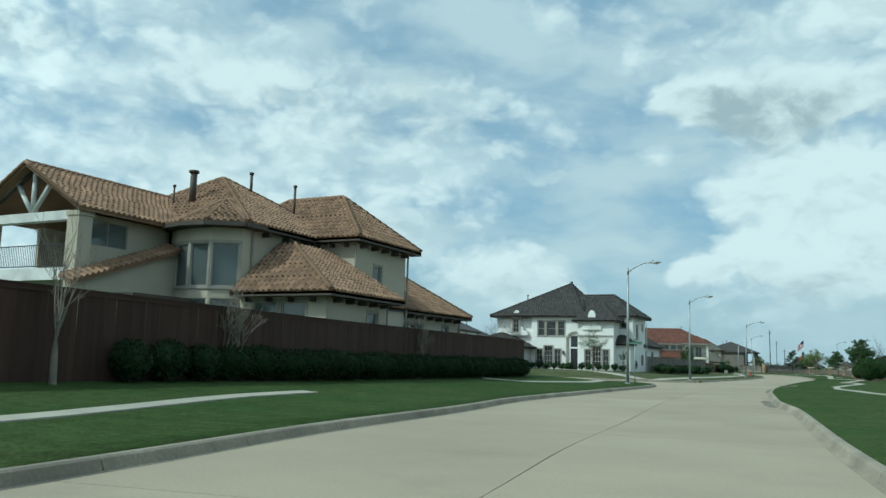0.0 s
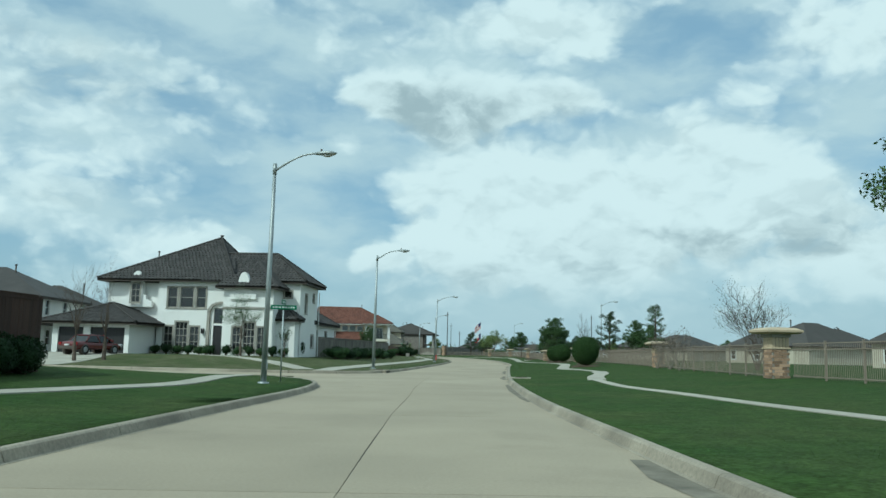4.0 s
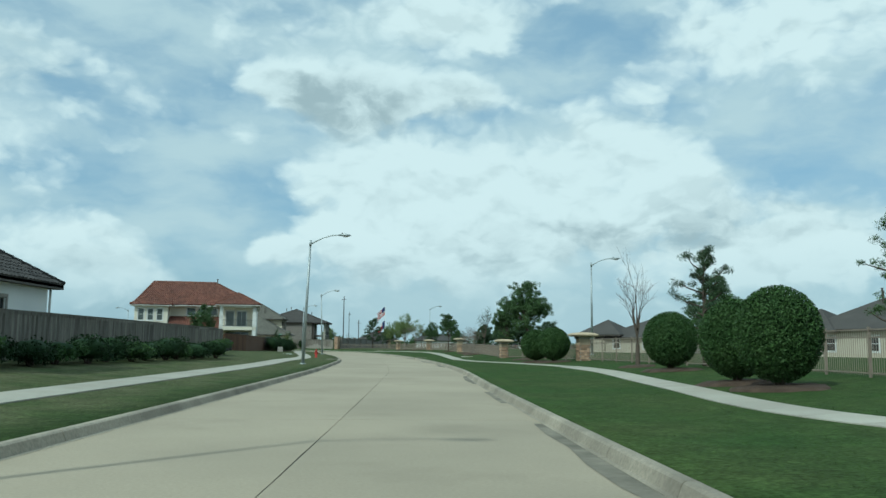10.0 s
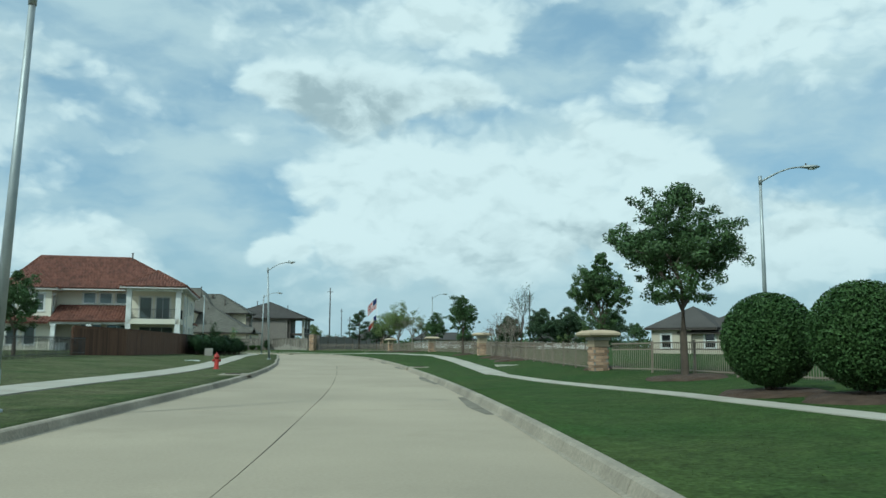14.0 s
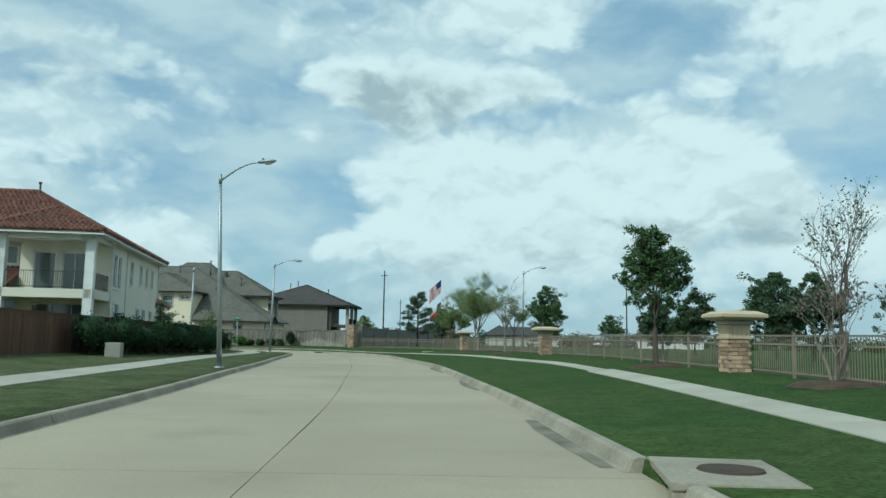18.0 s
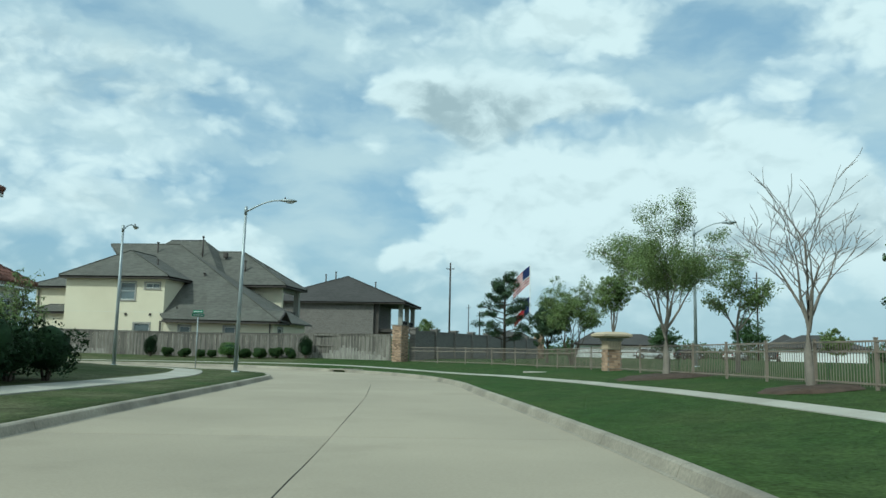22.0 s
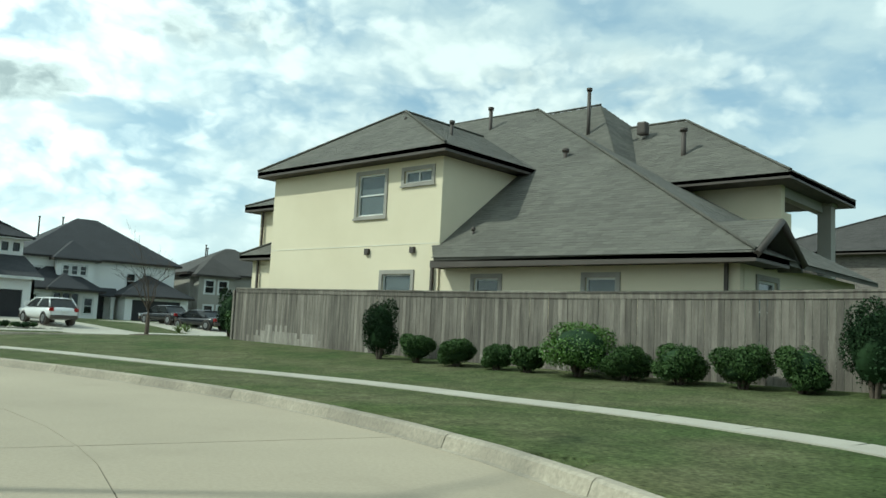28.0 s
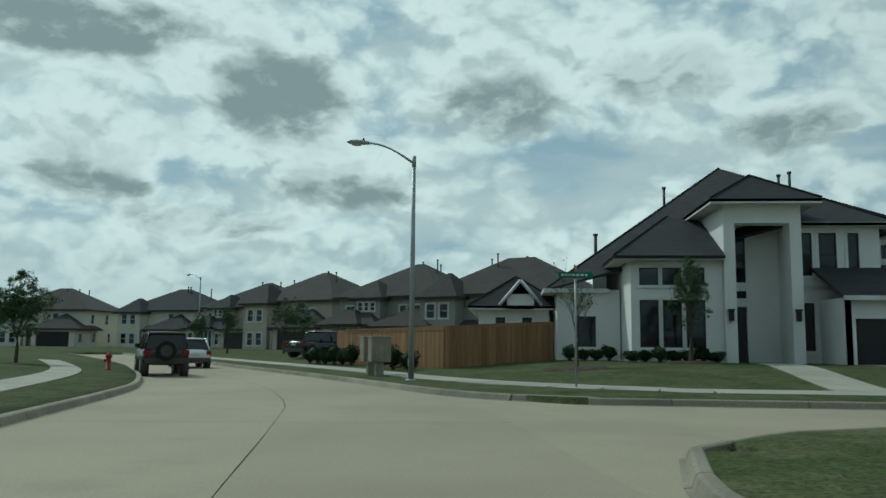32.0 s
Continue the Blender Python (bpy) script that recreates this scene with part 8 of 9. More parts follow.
# ---- street furniture ----
def street_lamp(base, tip, label="grey steel street lamp with a curved arm", height=8.45, lean=0.0):
    x, y = base
    gz = ground_z(x, y)
    d = Vector((tip[0] - x, tip[1] - y, 0))
    reach = d.length
    ob = empty("street_lamp", x, y, gz, math.degrees(math.atan2(d.y, d.x)))
    ob.matrix_world = Matrix.Translation((x, y, gz)) @ Matrix.Rotation(math.atan(lean / 7.5), 4, "Y") @ Matrix.Rotation(math.atan2(d.y, d.x), 4, "Z")
    tagged(ob, label, "street lamp", "street lamps")
    H = height - gz
    part("pole", tube_bm([(0, 0, -0.1), (0, 0, H * 0.5), (0, 0, H - 0.42)], [0.105, 0.085, 0.06], 12), STEEL, ob)
    part("base_flange", tube_bm([(0, 0, -0.05), (0, 0, 0.05), (0, 0, 0.06)], [0.2, 0.2, 0.12], 12), STEEL, ob)
    part("hand_hole", box_bm(0.085, -0.05, 0.5, 0.112, 0.05, 0.75, 0.008), STEEL, ob)
    pts = [(0, 0, H - 0.62)] + [(reach * k / 8 * 0.86, 0, H - 0.62 + 0.62 * math.sin(math.pi / 2 * min(1, k / 7.2)) ) for k in range(1, 9)]
    part("arm", tube_bm(pts, [0.045] * 3 + [0.036] * 6, 8), STEEL, ob)
    part("collar", tube_bm([(0, 0, H - 0.75), (0, 0, H - 0.35)], [0.075, 0.075], 10), STEEL, ob)
    bm = bmesh.new()
    a = reach * 0.86
    rings = []
    for u, w, t, lo in ((-0.08, 0.06, 0.05, 0.05), (0.12, 0.12, 0.08, 0.07), (0.4, 0.17, 0.09, 0.10), (0.62, 0.14, 0.06, 0.08), (0.74, 0.04, 0.02, 0.02)):
        rings.append([bm.verts.new((a + u - 0.05, w * math.cos(q), H + (t if math.sin(q) > 0 else lo) * math.sin(q))) for q in [math.tau * k / 10 for k in range(10)]])
    for r0, r1 in zip(rings[:-1], rings[1:]):
        for k in range(10):
            f = bm.faces.new((r0[k], r1[k], r1[(k + 1) % 10], r0[(k + 1) % 10]))
            f.smooth = True
    bm.faces.new(rings[0])
    bm.faces.new(rings[-1][::-1])
    bmesh.ops.recalc_face_normals(bm, faces=bm.faces[:])
    head = part("lamp_head", bm, STEEL, ob)
    bm = bmesh.new()
    bmesh.ops.create_uvsphere(bm, u_segments=10, v_segments=6, radius=1.0, matrix=Matrix.Translation((a + 0.34, 0, H - 0.07)) @ Matrix.Diagonal((0.2, 0.12, 0.07, 1)))
    part("lens", bm, LAMP_LENS, head)
    part("photocell", tube_bm([(a + 0.1, 0, H + 0.06), (a + 0.1, 0, H + 0.16)], [0.04, 0.035], 8), TRIM_DARK, head)
    return ob


for base, tip, lean in (((-13.66, 55.75), (-11.75, 55.55), 0.05), ((-14.48, 83.9), (-12.6, 83.8), 0.05), ((-14.57, 130.7), (-12.3, 130.1), 0.26), ((-19.42, 187.28), (-17.3, 186.7), -0.32), ((-27.35, 227.2), (-25.3, 227.4), 0.12), ((-36.7, 233.2), (-37.6, 236.4), 0.0), ((-80.2, 235.6), (-79.5, 233.7), 0.0), ((-65.1, 246.55), (-67.1, 246.05), -0.1)):
    street_lamp(base, tip, lean=lean)
street_lamp((8.5, 151.3), (10.6, 150.8), "grey street lamp beyond the iron fence", 9.4)
street_lamp((-4.1, 238.6), (-2.2, 238.0), "grey street lamp beyond the iron fence", 9.1)
street_lamp((-146.0, 202.5), (-147.4, 200.4), "grey street lamp far down the street", 9.6)


def utility_pole(x, y, height, label):
    gz = ground_z(x, y)
    ob = empty("utility_pole", x, y, gz)
    tagged(ob, label, "utility pole")
    part("pole", tube_bm([(0, 0, -0.3), (0, 0, height)], [0.17, 0.12], 10), POLE_WOOD, ob)
    part("crossarm", box_bm(-0.7, -0.05, height - 1.1, 0.7, 0.05, height - 0.98), POLE_WOOD, ob)
    for k in (-0.6, 0.0, 0.6):
        part("insulator", tube_bm([(k, 0, height - 0.98), (k, 0, height - 0.82)], [0.04, 0.03], 6), STEEL, ob)


utility_pole(-28.0, 324.4, 15.2, "tall dark wooden utility pole")
utility_pole(25.4, 341.0, 15.7, "tall dark wooden utility pole")
utility_pole(-36.0, 452.0, 15.5, "distant dark wooden utility pole")
utility_pole(-26.5, 372.0, 9.5, "short dark wooden pole in the park")


# flags on one mast
def flag_mast(x, y, top):
    gz = ground_z(x, y)
    ob = empty("flag_mast", x, y, gz)
    tagged(ob, "white flag mast with two wind-blown flags", "flagpole")
    part("mast", tube_bm([(0, 0, 0), (0, 0, top - gz)], [0.08, 0.05], 8), TRIM_WHITE, ob)

    def cloth(name, z0, w, hgt, paint, mats):
        bm = bmesh.new()
        nu, nv = 16, 13
        g = [[bm.verts.new((-w * u / nu * 0.88, 0.22 * math.sin(u * 0.75 + v * 0.12) * u / nu, z0 - hgt * v / nv - 0.85 * w * (u / nu) ** 1.2)) for u in range(nu + 1)] for v in range(nv + 1)]
        for v in range(nv):
            for u in range(nu):
                f = bm.faces.new((g[v][u], g[v][u + 1], g[v + 1][u + 1], g[v + 1][u]))
                f.material_index = paint(u / nu, v)
                f.smooth = True
        part(name, bm, mats, ob)

    cloth("striped_flag", top - gz - 0.1, 2.1, 2.0, lambda u, v: 2 if (u < 0.4 and v < 7) else (0 if v % 2 == 0 else 1), [FLAG_RED, FLAG_WHITE, FLAG_BLUE])
    cloth("tricolour_flag", top - gz - 3.5, 1.9, 1.8, lambda u, v: 2 if u < 0.33 else (1 if v < 6 else 0), [FLAG_RED, FLAG_WHITE, FLAG_BLUE])


flag_mast(-14.2, 280.0, 11.0)


def street_sign(x, y, rz, height, blades, label):
    gz = ground_z(x, y)
    ob = empty("street_sign", x, y, gz, rz)
    tagged(ob, label, "street sign")
    part("post", tube_bm([(0, 0, -0.1), (0, 0, height - gz)], [0.03, 0.03], 8), STEEL, ob)
    for k, (w, a, m) in enumerate(blades):
        zc = height - gz + 0.02 + 0.2 * k
        bm = box_bm(-w / 2, -0.012, zc, w / 2, 0.012, zc + 0.17, 0.006)
        b = part("sign_blade", bm, m, ob)
        b.matrix_local = Matrix.Rotation(radians(a), 4, "Z")
        n = max(3, int(w / 0.12))
        u, r = -w / 2 + 0.08, random.Random(k + int(x))
        while u < w / 2 - 0.12:
            L = r.uniform(0.05, 0.11)
            for s in (-1, 1):
                bar = part("lettering_bar", box_bm(u, s * 0.0135 - 0.001, zc + 0.055, u + L, s * 0.0135 + 0.001, zc + 0.115), SIGN_WHITE, b)
            u += L + 0.035
    return ob


street_sign(-32.5, 234.5, 65, 3.0, [(0.9, 0, SIGN_GREEN), (0.8, 90, SIGN_GREEN)], "green street sign blades on a steel post")
street_sign(-75.6, 240.9, 85, 3.35, [(1.0, 10, SIGN_GREEN), (0.35, 80, SIGN_ORANGE)], "green street sign blade on a slim post")
street_sign(-13.8, 58.4, 15, 2.9, [(1.0, 0, SIGN_GREEN), (0.8, 80, SIGN_GREEN)], "green street sign blades beside the lamp")


def hydrant(x, y, rz):
    ob = empty("fire_hydrant", x, y, ground_z(x, y), rz)
    tagged(ob, "red cast iron fire hydrant on the verge", "hydrant")
    part("barrel", tube_bm([(0, 0, -0.05), (0, 0, 0.04), (0, 0, 0.05), (0, 0, 0.55)], [0.16, 0.16, 0.11, 0.11], 12), HYDRANT_RED, ob)
    part("bonnet", tube_bm([(0, 0, 0.55), (0, 0, 0.6), (0, 0, 0.7), (0, 0, 0.76)], [0.15, 0.15, 0.1, 0.03], 12), HYDRANT_RED, ob)
    part("operating_nut", tube_bm([(0, 0, 0.76), (0, 0, 0.82)], [0.03, 0.03], 5), HYDRANT_RED, ob)
    for a in (0, 90, 180):
        v = Vector((math.cos(radians(a)), math.sin(radians(a)), 0))
        part("nozzle_cap", tube_bm([v * 0.09 + Vector((0, 0, 0.42)), v * 0.2 + Vector((0, 0, 0.42))], [0.065, 0.07], 8), HYDRANT_RED, ob)


hydrant(-16.7, 156.6, 20)
hydrant(-87.2, 221.2, 200)


def cluster_mailbox(x, y, rz):
    ob = empty("cluster_mailbox", x, y, ground_z(x, y), rz)
    tagged(ob, "beige cluster mailbox on a square pedestal", "mailbox")
    part("cabinet", box_bm(-0.4, -0.25, 0.55, 0.4, 0.25, 1.5, 0.02), BOX_BEIGE, ob)
    part("roof", box_bm(-0.43, -0.28, 1.5, 0.43, 0.28, 1.55, 0.015), BOX_BEIGE, ob)
    part("pedestal", box_bm(-0.15, -0.12, -0.05, 0.15, 0.12, 0.55), BOX_BEIGE, ob)
    for r in range(4):
        for c in range(3):
            d = part("door", box_bm(-0.37 + c * 0.25, -0.27, 0.6 + r * 0.22, -0.14 + c * 0.25, -0.25, 0.79 + r * 0.22, 0.006), BOX_BEIGE, ob)
            part("lock", box_bm(-0.19 + c * 0.25, -0.28, 0.68 + r * 0.22, -0.17 + c * 0.25, -0.27, 0.7 + r * 0.22), RIM, d)


cluster_mailbox(-83.9, 233.9, 118)
cluster_mailbox(-84.9, 233.4, 118)


def flat_cover(x, y, w, d, rz, m, name, label):
    ob = link_mesh(name, box_bm(-w / 2, -d / 2, -0.1, w / 2, d / 2, 0.035, 0.01), m)
    ob.matrix_world = pose(x, y, ground_z(x, y), 0, 0, rz)
    tagged(ob, label, "utility cover")


flat_cover(-21.4, 169.9, 0.9, 0.6, 20, SIGN_WHITE, "utility_cover", "small white utility cover in the lawn")
flat_cover(-2.1, 157.8, 1.4, 0.8, 5, WALKWAY, "utility_cover", "flat concrete utility lid in the lawn")
flat_cover(-13.2, 229.2, 1.2, 0.6, -40, WALKWAY, "utility_cover", "flat concrete utility lid in the lawn")
tb = link_mesh("utility_box", box_bm(-0.35, -0.3, -0.1, 0.35, 0.3, 0.65, 0.04), TRIM_GREY)
tb.matrix_world = pose(-25.6, 191.4, ground_z(-25.6, 191.4), 0, 0, 10)
tagged(tb, "grey-green utility box beside the fence", "utility box")

# low brick edging of a corner bed
edge = new("planter_edging")
tagged(edge, "low dark red brick edging round a bed", "planter")
eb = bpy.data.meshes.new("brick")
bm = box_bm(-0.1, -0.05, 0, 0.1, 0.05, 0.16, 0.006)
bm.to_mesh(eb)
bm.free()
eb.materials.append(BRICK_BUFF)
for i in range(26):
    a = math.tau * i / 26
    o = new("brick", eb)
    px, py = -28.0 + 1.7 * math.cos(a), 61.2 + 1.2 * math.sin(a)
    o.matrix_world = pose(px, py, ground_z(px, py), 0, 0, math.degrees(a) + 90)
    o.parent = edge
mulch_ring(-28.0, 61.2, 1.4)


# ---- vehicles ----
def vehicle(name, label, x, y, rz, L, W, H, hood, roof0, roof1, tail, belt, paint, wheel_r=0.36, boxy=False, z=None, spare=False, bed=False):
    """A car heading along its own x; profile heights by length."""
    gz = 0.0 if z is None else z
    ob = empty(name, x, y, gz, rz)
    tagged(ob, label, "car")
    g = 0.28 if not boxy else 0.45
    half = W / 2
    # body: rounded sections along the length
    stations = [(-L / 2, 0.80, g + 0.22, belt - 0.22), (-L / 2 + 0.10, 0.93, g + 0.06, belt - 0.03), (-L / 2 + 0.5, 0.99, g, belt + 0.03), (-L * 0.12, 1.0, g, belt + 0.02), (L / 2 - hood, 1.0, g, belt), (L / 2 - hood * 0.45, 0.98, g, belt - (0.05 if not boxy else 0.0)), (L / 2 - 0.18, 0.90, g + 0.05, belt - (0.16 if not boxy else 0.03)), (L / 2, 0.74, g + 0.16, belt - (0.34 if not boxy else 0.12))]
    bm = bmesh.new()
    rings = []
    p = 5.0 if boxy else 3.4
    for x0, kw, lo, hi in stations:
        ring = []
        for k in range(20):
            c, s2 = math.cos(math.tau * k / 20), math.sin(math.tau * k / 20)
            ring.append(bm.verts.new((x0, half * kw * math.copysign(abs(c) ** (2 / p), c), (lo + hi) / 2 + (hi - lo) / 2 * math.copysign(abs(s2) ** (2 / p), s2))))
        rings.append(ring)
    for a, b in zip(rings[:-1], rings[1:]):
        for k in range(20):
            bm.faces.new((a[k], a[(k + 1) % 20], b[(k + 1) % 20], b[k])).smooth = True
    bm.faces.new(rings[0][::-1])
    bm.faces.new(rings[-1])
    bmesh.ops.recalc_face_normals(bm, faces=bm.faces[:])
    part("body", bm, paint, ob)
    # cabin: panes between painted pillars
    c0, c1 = -L / 2 + tail, L / 2 - hood
    top = H - 0.05
    low = [(c0, belt - 0.02), (c1 + 0.25, belt - 0.02)]
    low_c = [Vector(v) for v in ((low[0][0], -half * 0.9, low[0][1]), (low[1][0], -half * 0.9, low[1][1]), (low[1][0], half * 0.9, low[1][1]), (low[0][0], half * 0.9, low[0][1]))]
    top_c = [Vector(v) for v in ((roof0, -half * 0.74, top), (roof1, -half * 0.74, top), (roof1, half * 0.74, top), (roof0, half * 0.74, top))]
    for nm, i, j in (("side_window", 0, 1), ("windscreen", 1, 2), ("side_window", 2, 3), ("rear_window", 3, 0)):
        bm = bmesh.new()
        ring = [low_c[i], low_c[j], top_c[j], top_c[i]]
        n = (ring[1] - ring[0]).cross(ring[2] - ring[0]).normalized() * 0.02
        bm.faces.new([bm.verts.new(c) for c in ring])
        bm.faces.new([bm.verts.new(c - n) for c in ring[::-1]])
        part(nm, bm, GLASS_DARK, ob)
    bm = bmesh.new()
    grid = [[bm.verts.new((roof0 - 0.1 + (roof1 - roof0 + 0.2) * i / 6, half * 0.77 * (j - 3) / 3, top + 0.07 * (1 - ((i - 3) / 3) ** 2 * 0.8) * (1 - ((j - 3) / 3) ** 4) - 0.01)) for j in range(7)] for i in range(7)]
    for i in range(6):
        for j in range(6):
            bm.faces.new((grid[i][j], grid[i + 1][j], grid[i + 1][j + 1], grid[i][j + 1])).smooth = True
    r2 = bmesh.ops.extrude_face_region(bm, geom=bm.faces[:])
    bmesh.ops.translate(bm, vec=(0, 0, -0.05), verts=[v for v in r2["geom"] if isinstance(v, bmesh.types.BMVert)])
    bmesh.ops.recalc_face_normals(bm, faces=bm.faces[:])
    part("roof", bm, paint if not boxy else TRIM_DARK, ob)
    for s in (-1, 1):
        for xx, lean in ((low[0][0] + 0.05, roof0), (low[1][0] - 0.02, roof1), ((low[0][0] + low[1][0]) / 2, (roof0 + roof1) / 2)):
            part("pillar", tube_bm([(xx, s * half * 0.9, belt), (lean, s * half * 0.735, top)], [0.055, 0.05], 6), paint, ob)
        part("mirror", box_bm(c1 - 0.15, s * (half + 0.02) - 0.09, belt + 0.03, c1 + 0.02, s * (half + 0.02) + 0.09, belt + 0.2, 0.03), paint, ob)
        part("tail_lamp", box_bm(-L / 2 - 0.01, s * half * 0.82 - 0.13, belt - 0.28, -L / 2 + 0.12, s * half * 0.82 + 0.13, belt - 0.06, 0.02), TAIL_RED, ob)
        part("headlamp", box_bm(L / 2 - 0.22, s * half * 0.78 - 0.16, belt - 0.36, L / 2 + 0.0, s * half * 0.78 + 0.14, belt - 0.16, 0.03), LAMP_CLEAR, ob)
        for wx in (-L / 2 + 0.82, L / 2 - 0.88):
            w = part("wheel", tube_bm([(wx, s * (half - 0.2), wheel_r), (wx, s * (half + 0.02), wheel_r)], [wheel_r, wheel_r], 20), RUBBER, ob)
            part("rim", tube_bm([(wx, s * (half - 0.02), wheel_r), (wx, s * (half + 0.03), wheel_r)], [wheel_r * 0.66, wheel_r * 0.6], 14), RIM, w)
            part("wheel_arch", tube_bm([(wx, s * (half - 0.3), wheel_r), (wx, s * (half + 0.008), wheel_r)], [wheel_r * 1.16, wheel_r * 1.16], 20), TRIM_DARK, ob)
    part("rear_bumper", box_bm(-L / 2 - 0.08, -half * 0.9, g + 0.06, -L / 2 + 0.1, half * 0.9, g + 0.3, 0.04), TRIM_DARK, ob)
    part("front_bumper", box_bm(L / 2 - 0.12, -half * 0.9, g + 0.02, L / 2 + 0.07, half * 0.9, g + 0.26, 0.04), TRIM_DARK, ob)
    part("number_plate", box_bm(-L / 2 - 0.1, -0.2, belt - 0.32, -L / 2 - 0.02, 0.2, belt - 0.2, 0.008), SIGN_WHITE, ob)
    part("grille", box_bm(L / 2 - 0.04, -0.5, belt - 0.42, L / 2 + 0.02, 0.5, belt - 0.2, 0.015), TRIM_DARK, ob)
    if spare:
        t = part("spare_wheel", tube_bm([(-L / 2 - 0.3, 0.05, belt - 0.1), (-L / 2 - 0.05, 0.05, belt - 0.1)], [0.4, 0.4], 20), RUBBER, ob)
        part("rim", tube_bm([(-L / 2 - 0.32, 0.05, belt - 0.1), (-L / 2 - 0.28, 0.05, belt - 0.1)], [0.24, 0.24], 12), TRIM_DARK, t)
    if bed:
        part("load_bed", box_bm(-L / 2 + 0.1, -half * 0.82, belt - 0.05, c0 - 0.1, half * 0.82, belt + 0.02), TRIM_DARK, ob)
    return ob


HEAD = math.degrees(math.atan2(-9, -16))
vehicle("off_road_car", "black boxy off-road car parked at the kerb", -86.4, 223.95, HEAD, 4.2, 1.87, 1.85, 1.35, -1.75, 0.35, 0.12, 1.15, PAINT_BLACK, 0.42, True, 0.0, True)
vehicle("suv", "white crossover parked farther along the kerb", -97.7, 220.7, HEAD, 4.6, 1.84, 1.68, 1.15, -1.35, 0.45, 0.35, 1.02, PAINT_WHITE)
vehicle("suv", "white crossover on the pale driveway", -79.8, 256.3, 181, 4.6, 1.85, 1.66, 1.15, -1.65, 0.25, 0.12, 1.08, PAINT_WHITE, z=ground_z(-79.8, 256.3) + 0.02)
vehicle("car", "dark saloon parked across the street", -80.5, 267.6, 190, 4.7, 1.8, 1.45, 1.2, -0.9, 0.4, 0.9, 0.92, PAINT_BLACK, 0.33, z=ground_z(-79.6, 265.6))
vehicle("car", "dark saloon on the neighbour's driveway", -84.5, 267.0, 185, 4.7, 1.8, 1.45, 1.2, -0.9, 0.4, 0.9, 0.92, PAINT_BLACK, 0.33, z=ground_z(-84.5, 267))
vehicle("pickup_truck", "dark pickup truck on the far driveway", -44.4, 86.5, 80, 5.6, 2.0, 1.9, 1.5, -0.6, 0.9, 1.9, 1.15, PAINT_BLACK, 0.42, z=ground_z(-44.4, 86.5), bed=True)
vehicle("car", "dark red saloon on the driveway", -36.4, 86.6, 75, 4.7, 1.8, 1.45, 1.2, -0.9, 0.4, 0.9, 0.92, PAINT_RED, 0.33, z=ground_z(-36.4, 86.6))
vehicle("pickup_truck", "black truck parked past the new fence", -110, 225.5, 150, 5.3, 1.95, 1.85, 1.4, -0.6, 0.8, 1.7, 1.12, PAINT_BLACK, 0.42, z=ground_z(-110, 225.5), bed=True)
for i in range(4):
    vehicle("car", "pale car parked far beyond the park", 4 + i * 6.5, 322 + (i % 2) * 3, 10 + 20 * i, 4.6, 1.85, 1.65, 1.15, -1.35, 0.45, 0.35, 1.02, PAINT_WHITE if i % 2 == 0 else PAINT_BLACK, z=ground_z(4 + i * 6.5, 322))

# spiky plants by the far kerb
for i, (x, y) in enumerate(((-76.2, 263.4), (-77.0, 264.4))):
    ob = empty("yucca", x, y, ground_z(x, y))
    tagged(ob, "pale spiky yucca by the kerb", "plant")
    bm = bmesh.new()
    r = random.Random(i)
    for k in range(40):
        a, t = r.uniform(0, math.tau), r.uniform(0.25, 1.2)
        d = Vector((math.cos(a) * math.cos(t), math.sin(a) * math.cos(t), math.sin(t)))
        s = d.cross(Vector((0, 0, 1))).normalized() * 0.025
        v = [bm.verts.new(q) for q in (s, d * 0.4 + s, d * 0.8, d * 0.4 - s, -s)]
        bm.faces.new(v)
    part("leaves", bm, LEAF_SPRING, ob)

# stones edging the drive bed
rk = new("stone_edging")
tagged(rk, "row of pale rounded stones round a bed", "stones", kind="stuff")
bm = bmesh.new()
r = random.Random(3)
for k in range(40):
    bmesh.ops.create_icosphere(bm, subdivisions=1, radius=r.uniform(0.08, 0.16), matrix=Matrix.Translation((-75.6 - 0.4 * r.random(), 250.0 + 0.14 * k, ground_z(-75.7, 252))))
part("stone", bm, WALKWAY, rk)

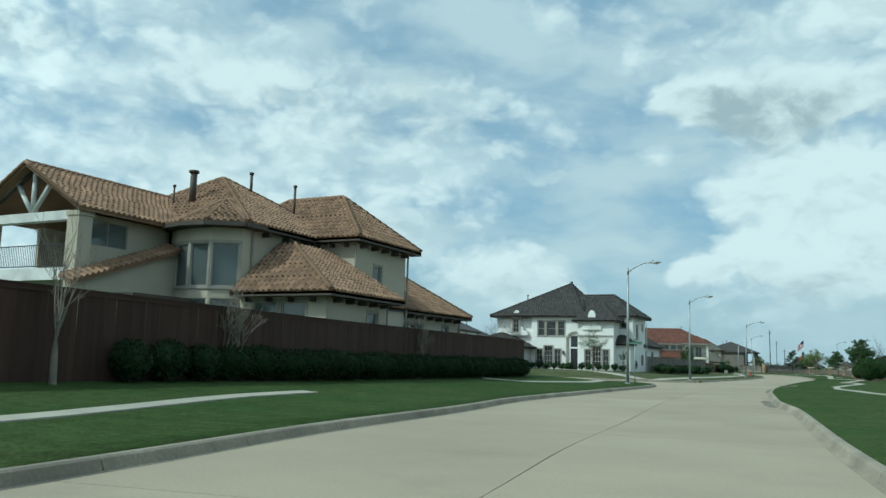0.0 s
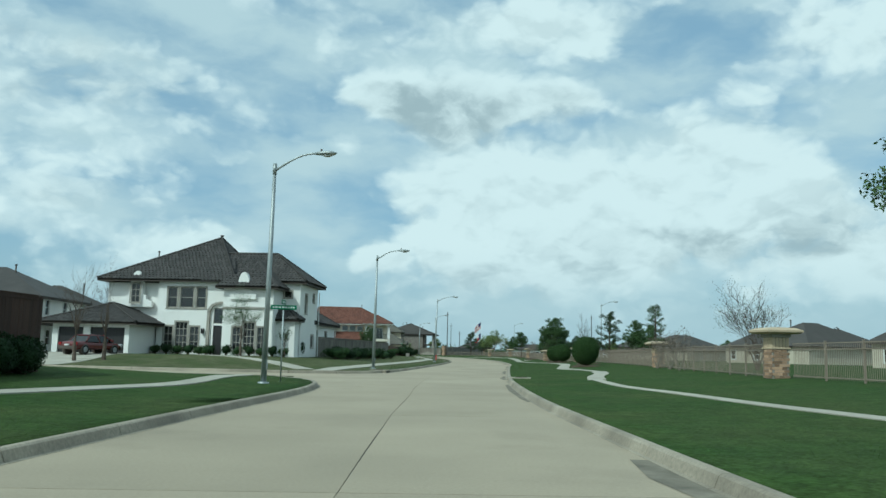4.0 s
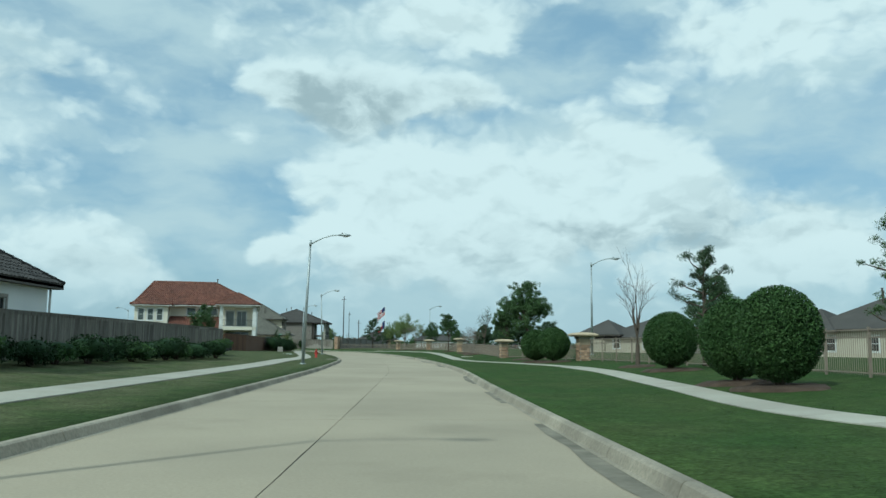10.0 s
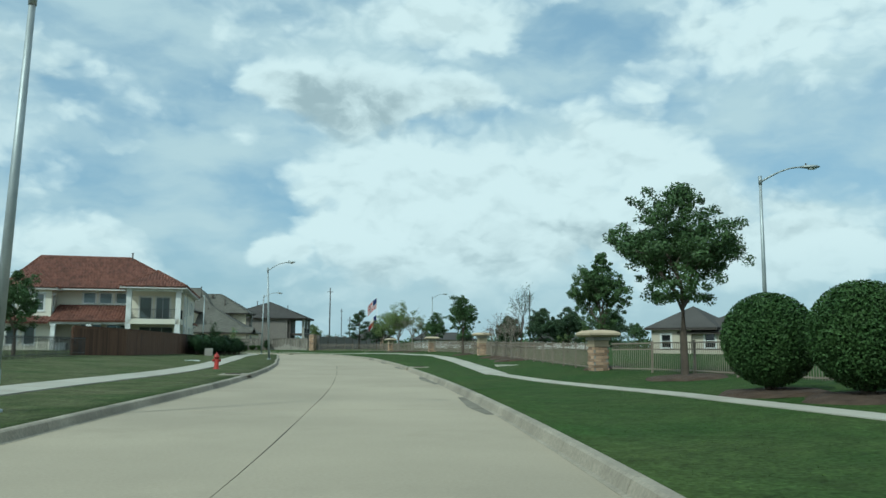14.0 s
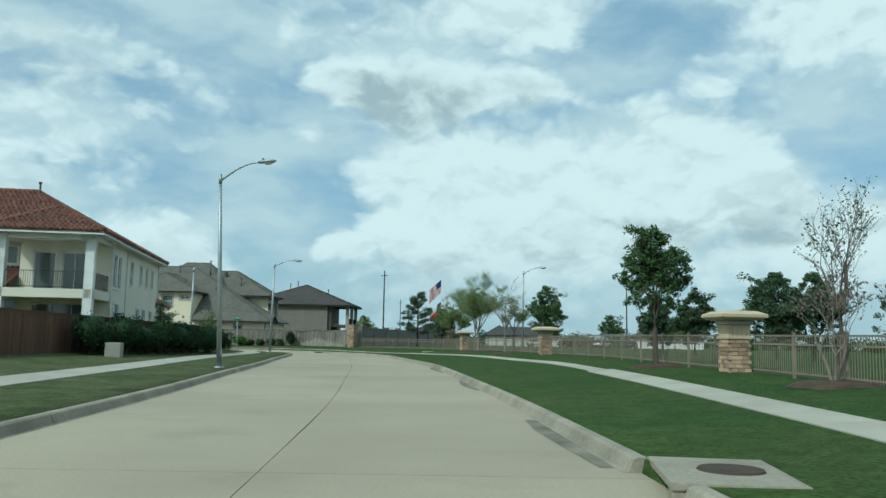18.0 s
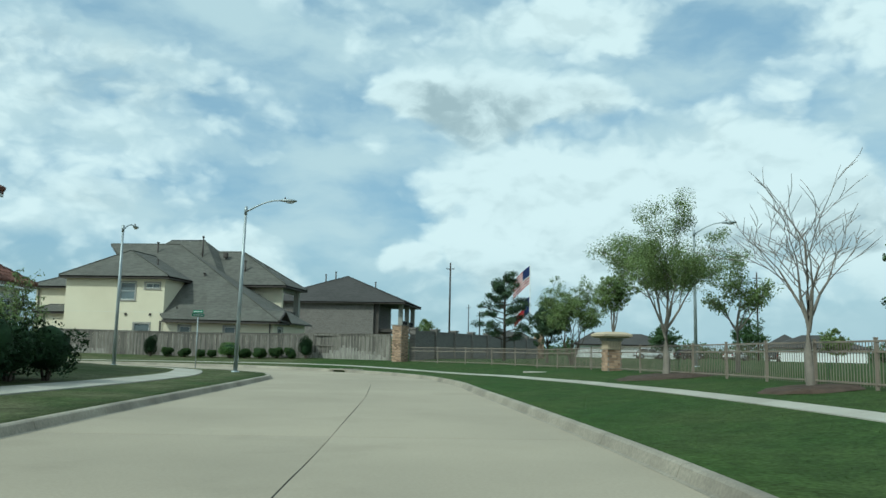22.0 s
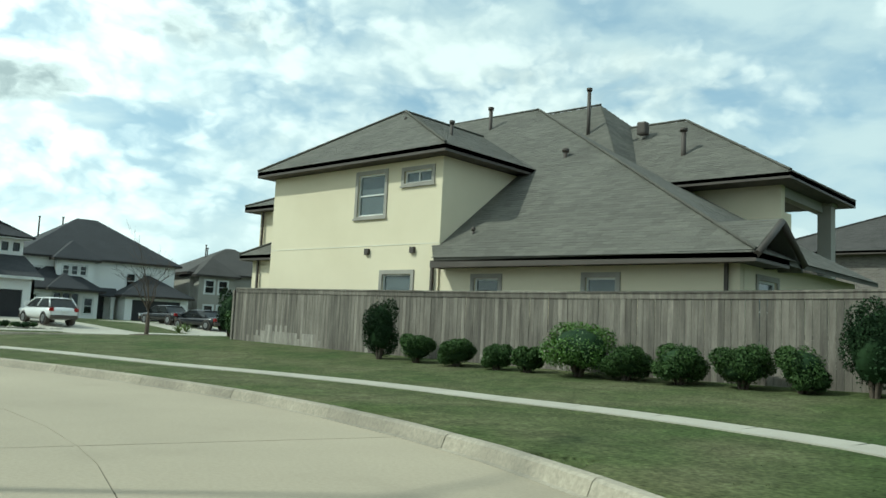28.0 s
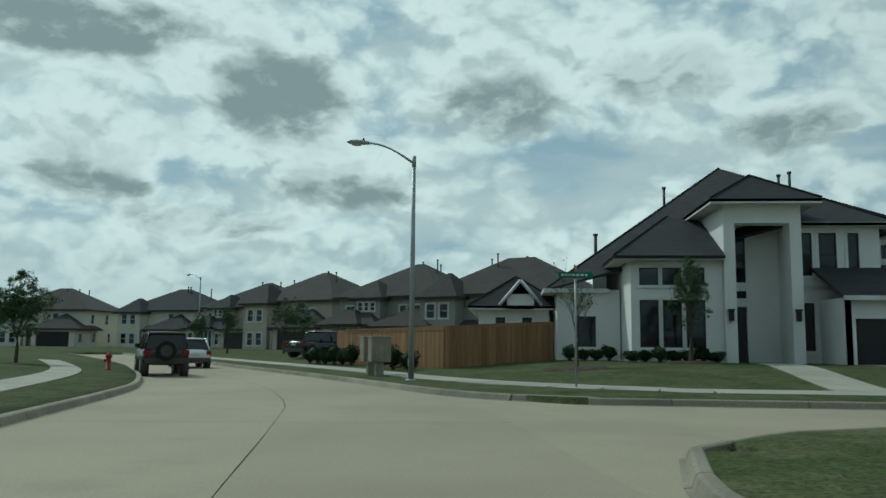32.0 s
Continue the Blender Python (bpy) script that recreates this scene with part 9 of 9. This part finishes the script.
# damp dark stains along the gutter
def gutter_stain(y0, y1, reach, seed):
    rr = random.Random(seed)
    line = KERBS[2]
    line = line[(line[:, 1] > y0) & (line[:, 1] < y1)]
    n = len(line)
    edge, inner = [], []
    for i, p in enumerate(line):
        k = math.sin(math.pi * (i + 0.5) / n) ** 0.6
        edge.append((p[0] - 0.25, p[1]))
        inner.append((p[0] - 0.27 - reach * k * (0.72 + 0.28 * math.sin(p[1] * 1.9 + seed) * math.cos(p[1] * 0.7)), p[1]))
    bm = bmesh.new()
    a = [bm.verts.new((*q, 0.005)) for q in edge]
    b = [bm.verts.new((*q, 0.005)) for q in inner]
    for i in range(n - 1):
        bm.faces.new((a[i], a[i + 1], b[i + 1], b[i]))
    bmesh.ops.recalc_face_normals(bm, faces=bm.faces[:])
    tagged(link_mesh("gutter_stain", bm, STAIN), "damp dark stain along the gutter", "stain", kind="stuff")


for y0, y1, reach, seed in ((31, 39, 0.55, 1), (50, 66, 0.3, 2), (70, 79, 0.35, 8), (83, 95, 0.35, 3), (97, 105, 0.25, 9), (108, 117, 0.3, 4), (131, 139, 0.35, 5), (163.5, 171, 0.35, 6), (145, 153, 0.35, 10), (178, 184, 0.3, 11), (190, 198, 0.4, 7)):
    gutter_stain(y0, y1, reach, seed)

# grass: blades along the verges and lawns
r = np.random.RandomState(2)
N = 900000
band = np.vstack([KERBS[0], KERBS[1], KERBS[2]])
band = band[(band[:, 0] > -100) & (band[:, 1] > -12) & (band[:, 1] < 262)]
pick = band[r.randint(0, len(band), N)]
pts = pick + r.normal(size=(N, 2)) * 3.6
dd = field_distance(pts)
keep = (dd > 0.07) & (dd < 9)
pts, dd = pts[keep], dd[keep]
zz = lot_at(pts, dd)
ang = r.rand(len(pts)) * math.tau
hh = 0.004 + 0.014 * r.rand(len(pts))
lean = r.normal(size=(len(pts), 2)) * 0.065
w = np.c_[np.cos(ang), np.sin(ang)] * (0.006 + 0.008 * r.rand(len(pts)))[:, None]
v = np.stack([np.c_[pts - w, zz - 0.01], np.c_[pts + w, zz - 0.01], np.c_[pts + lean, zz + hh]], 1).reshape(-1, 3)
me = bpy.data.meshes.new("grass")
me.vertices.add(len(v))
me.vertices.foreach_set("co", v.ravel())
me.loops.add(len(v))
me.loops.foreach_set("vertex_index", np.arange(len(v)))
me.polygons.add(len(pts))
me.polygons.foreach_set("loop_start", np.arange(len(pts)) * 3)
me.update(calc_edges=True)
me.materials.append(BLADE)
tagged(new("grass", me), "short mown grass blades on the verges", "grass", kind="stuff")
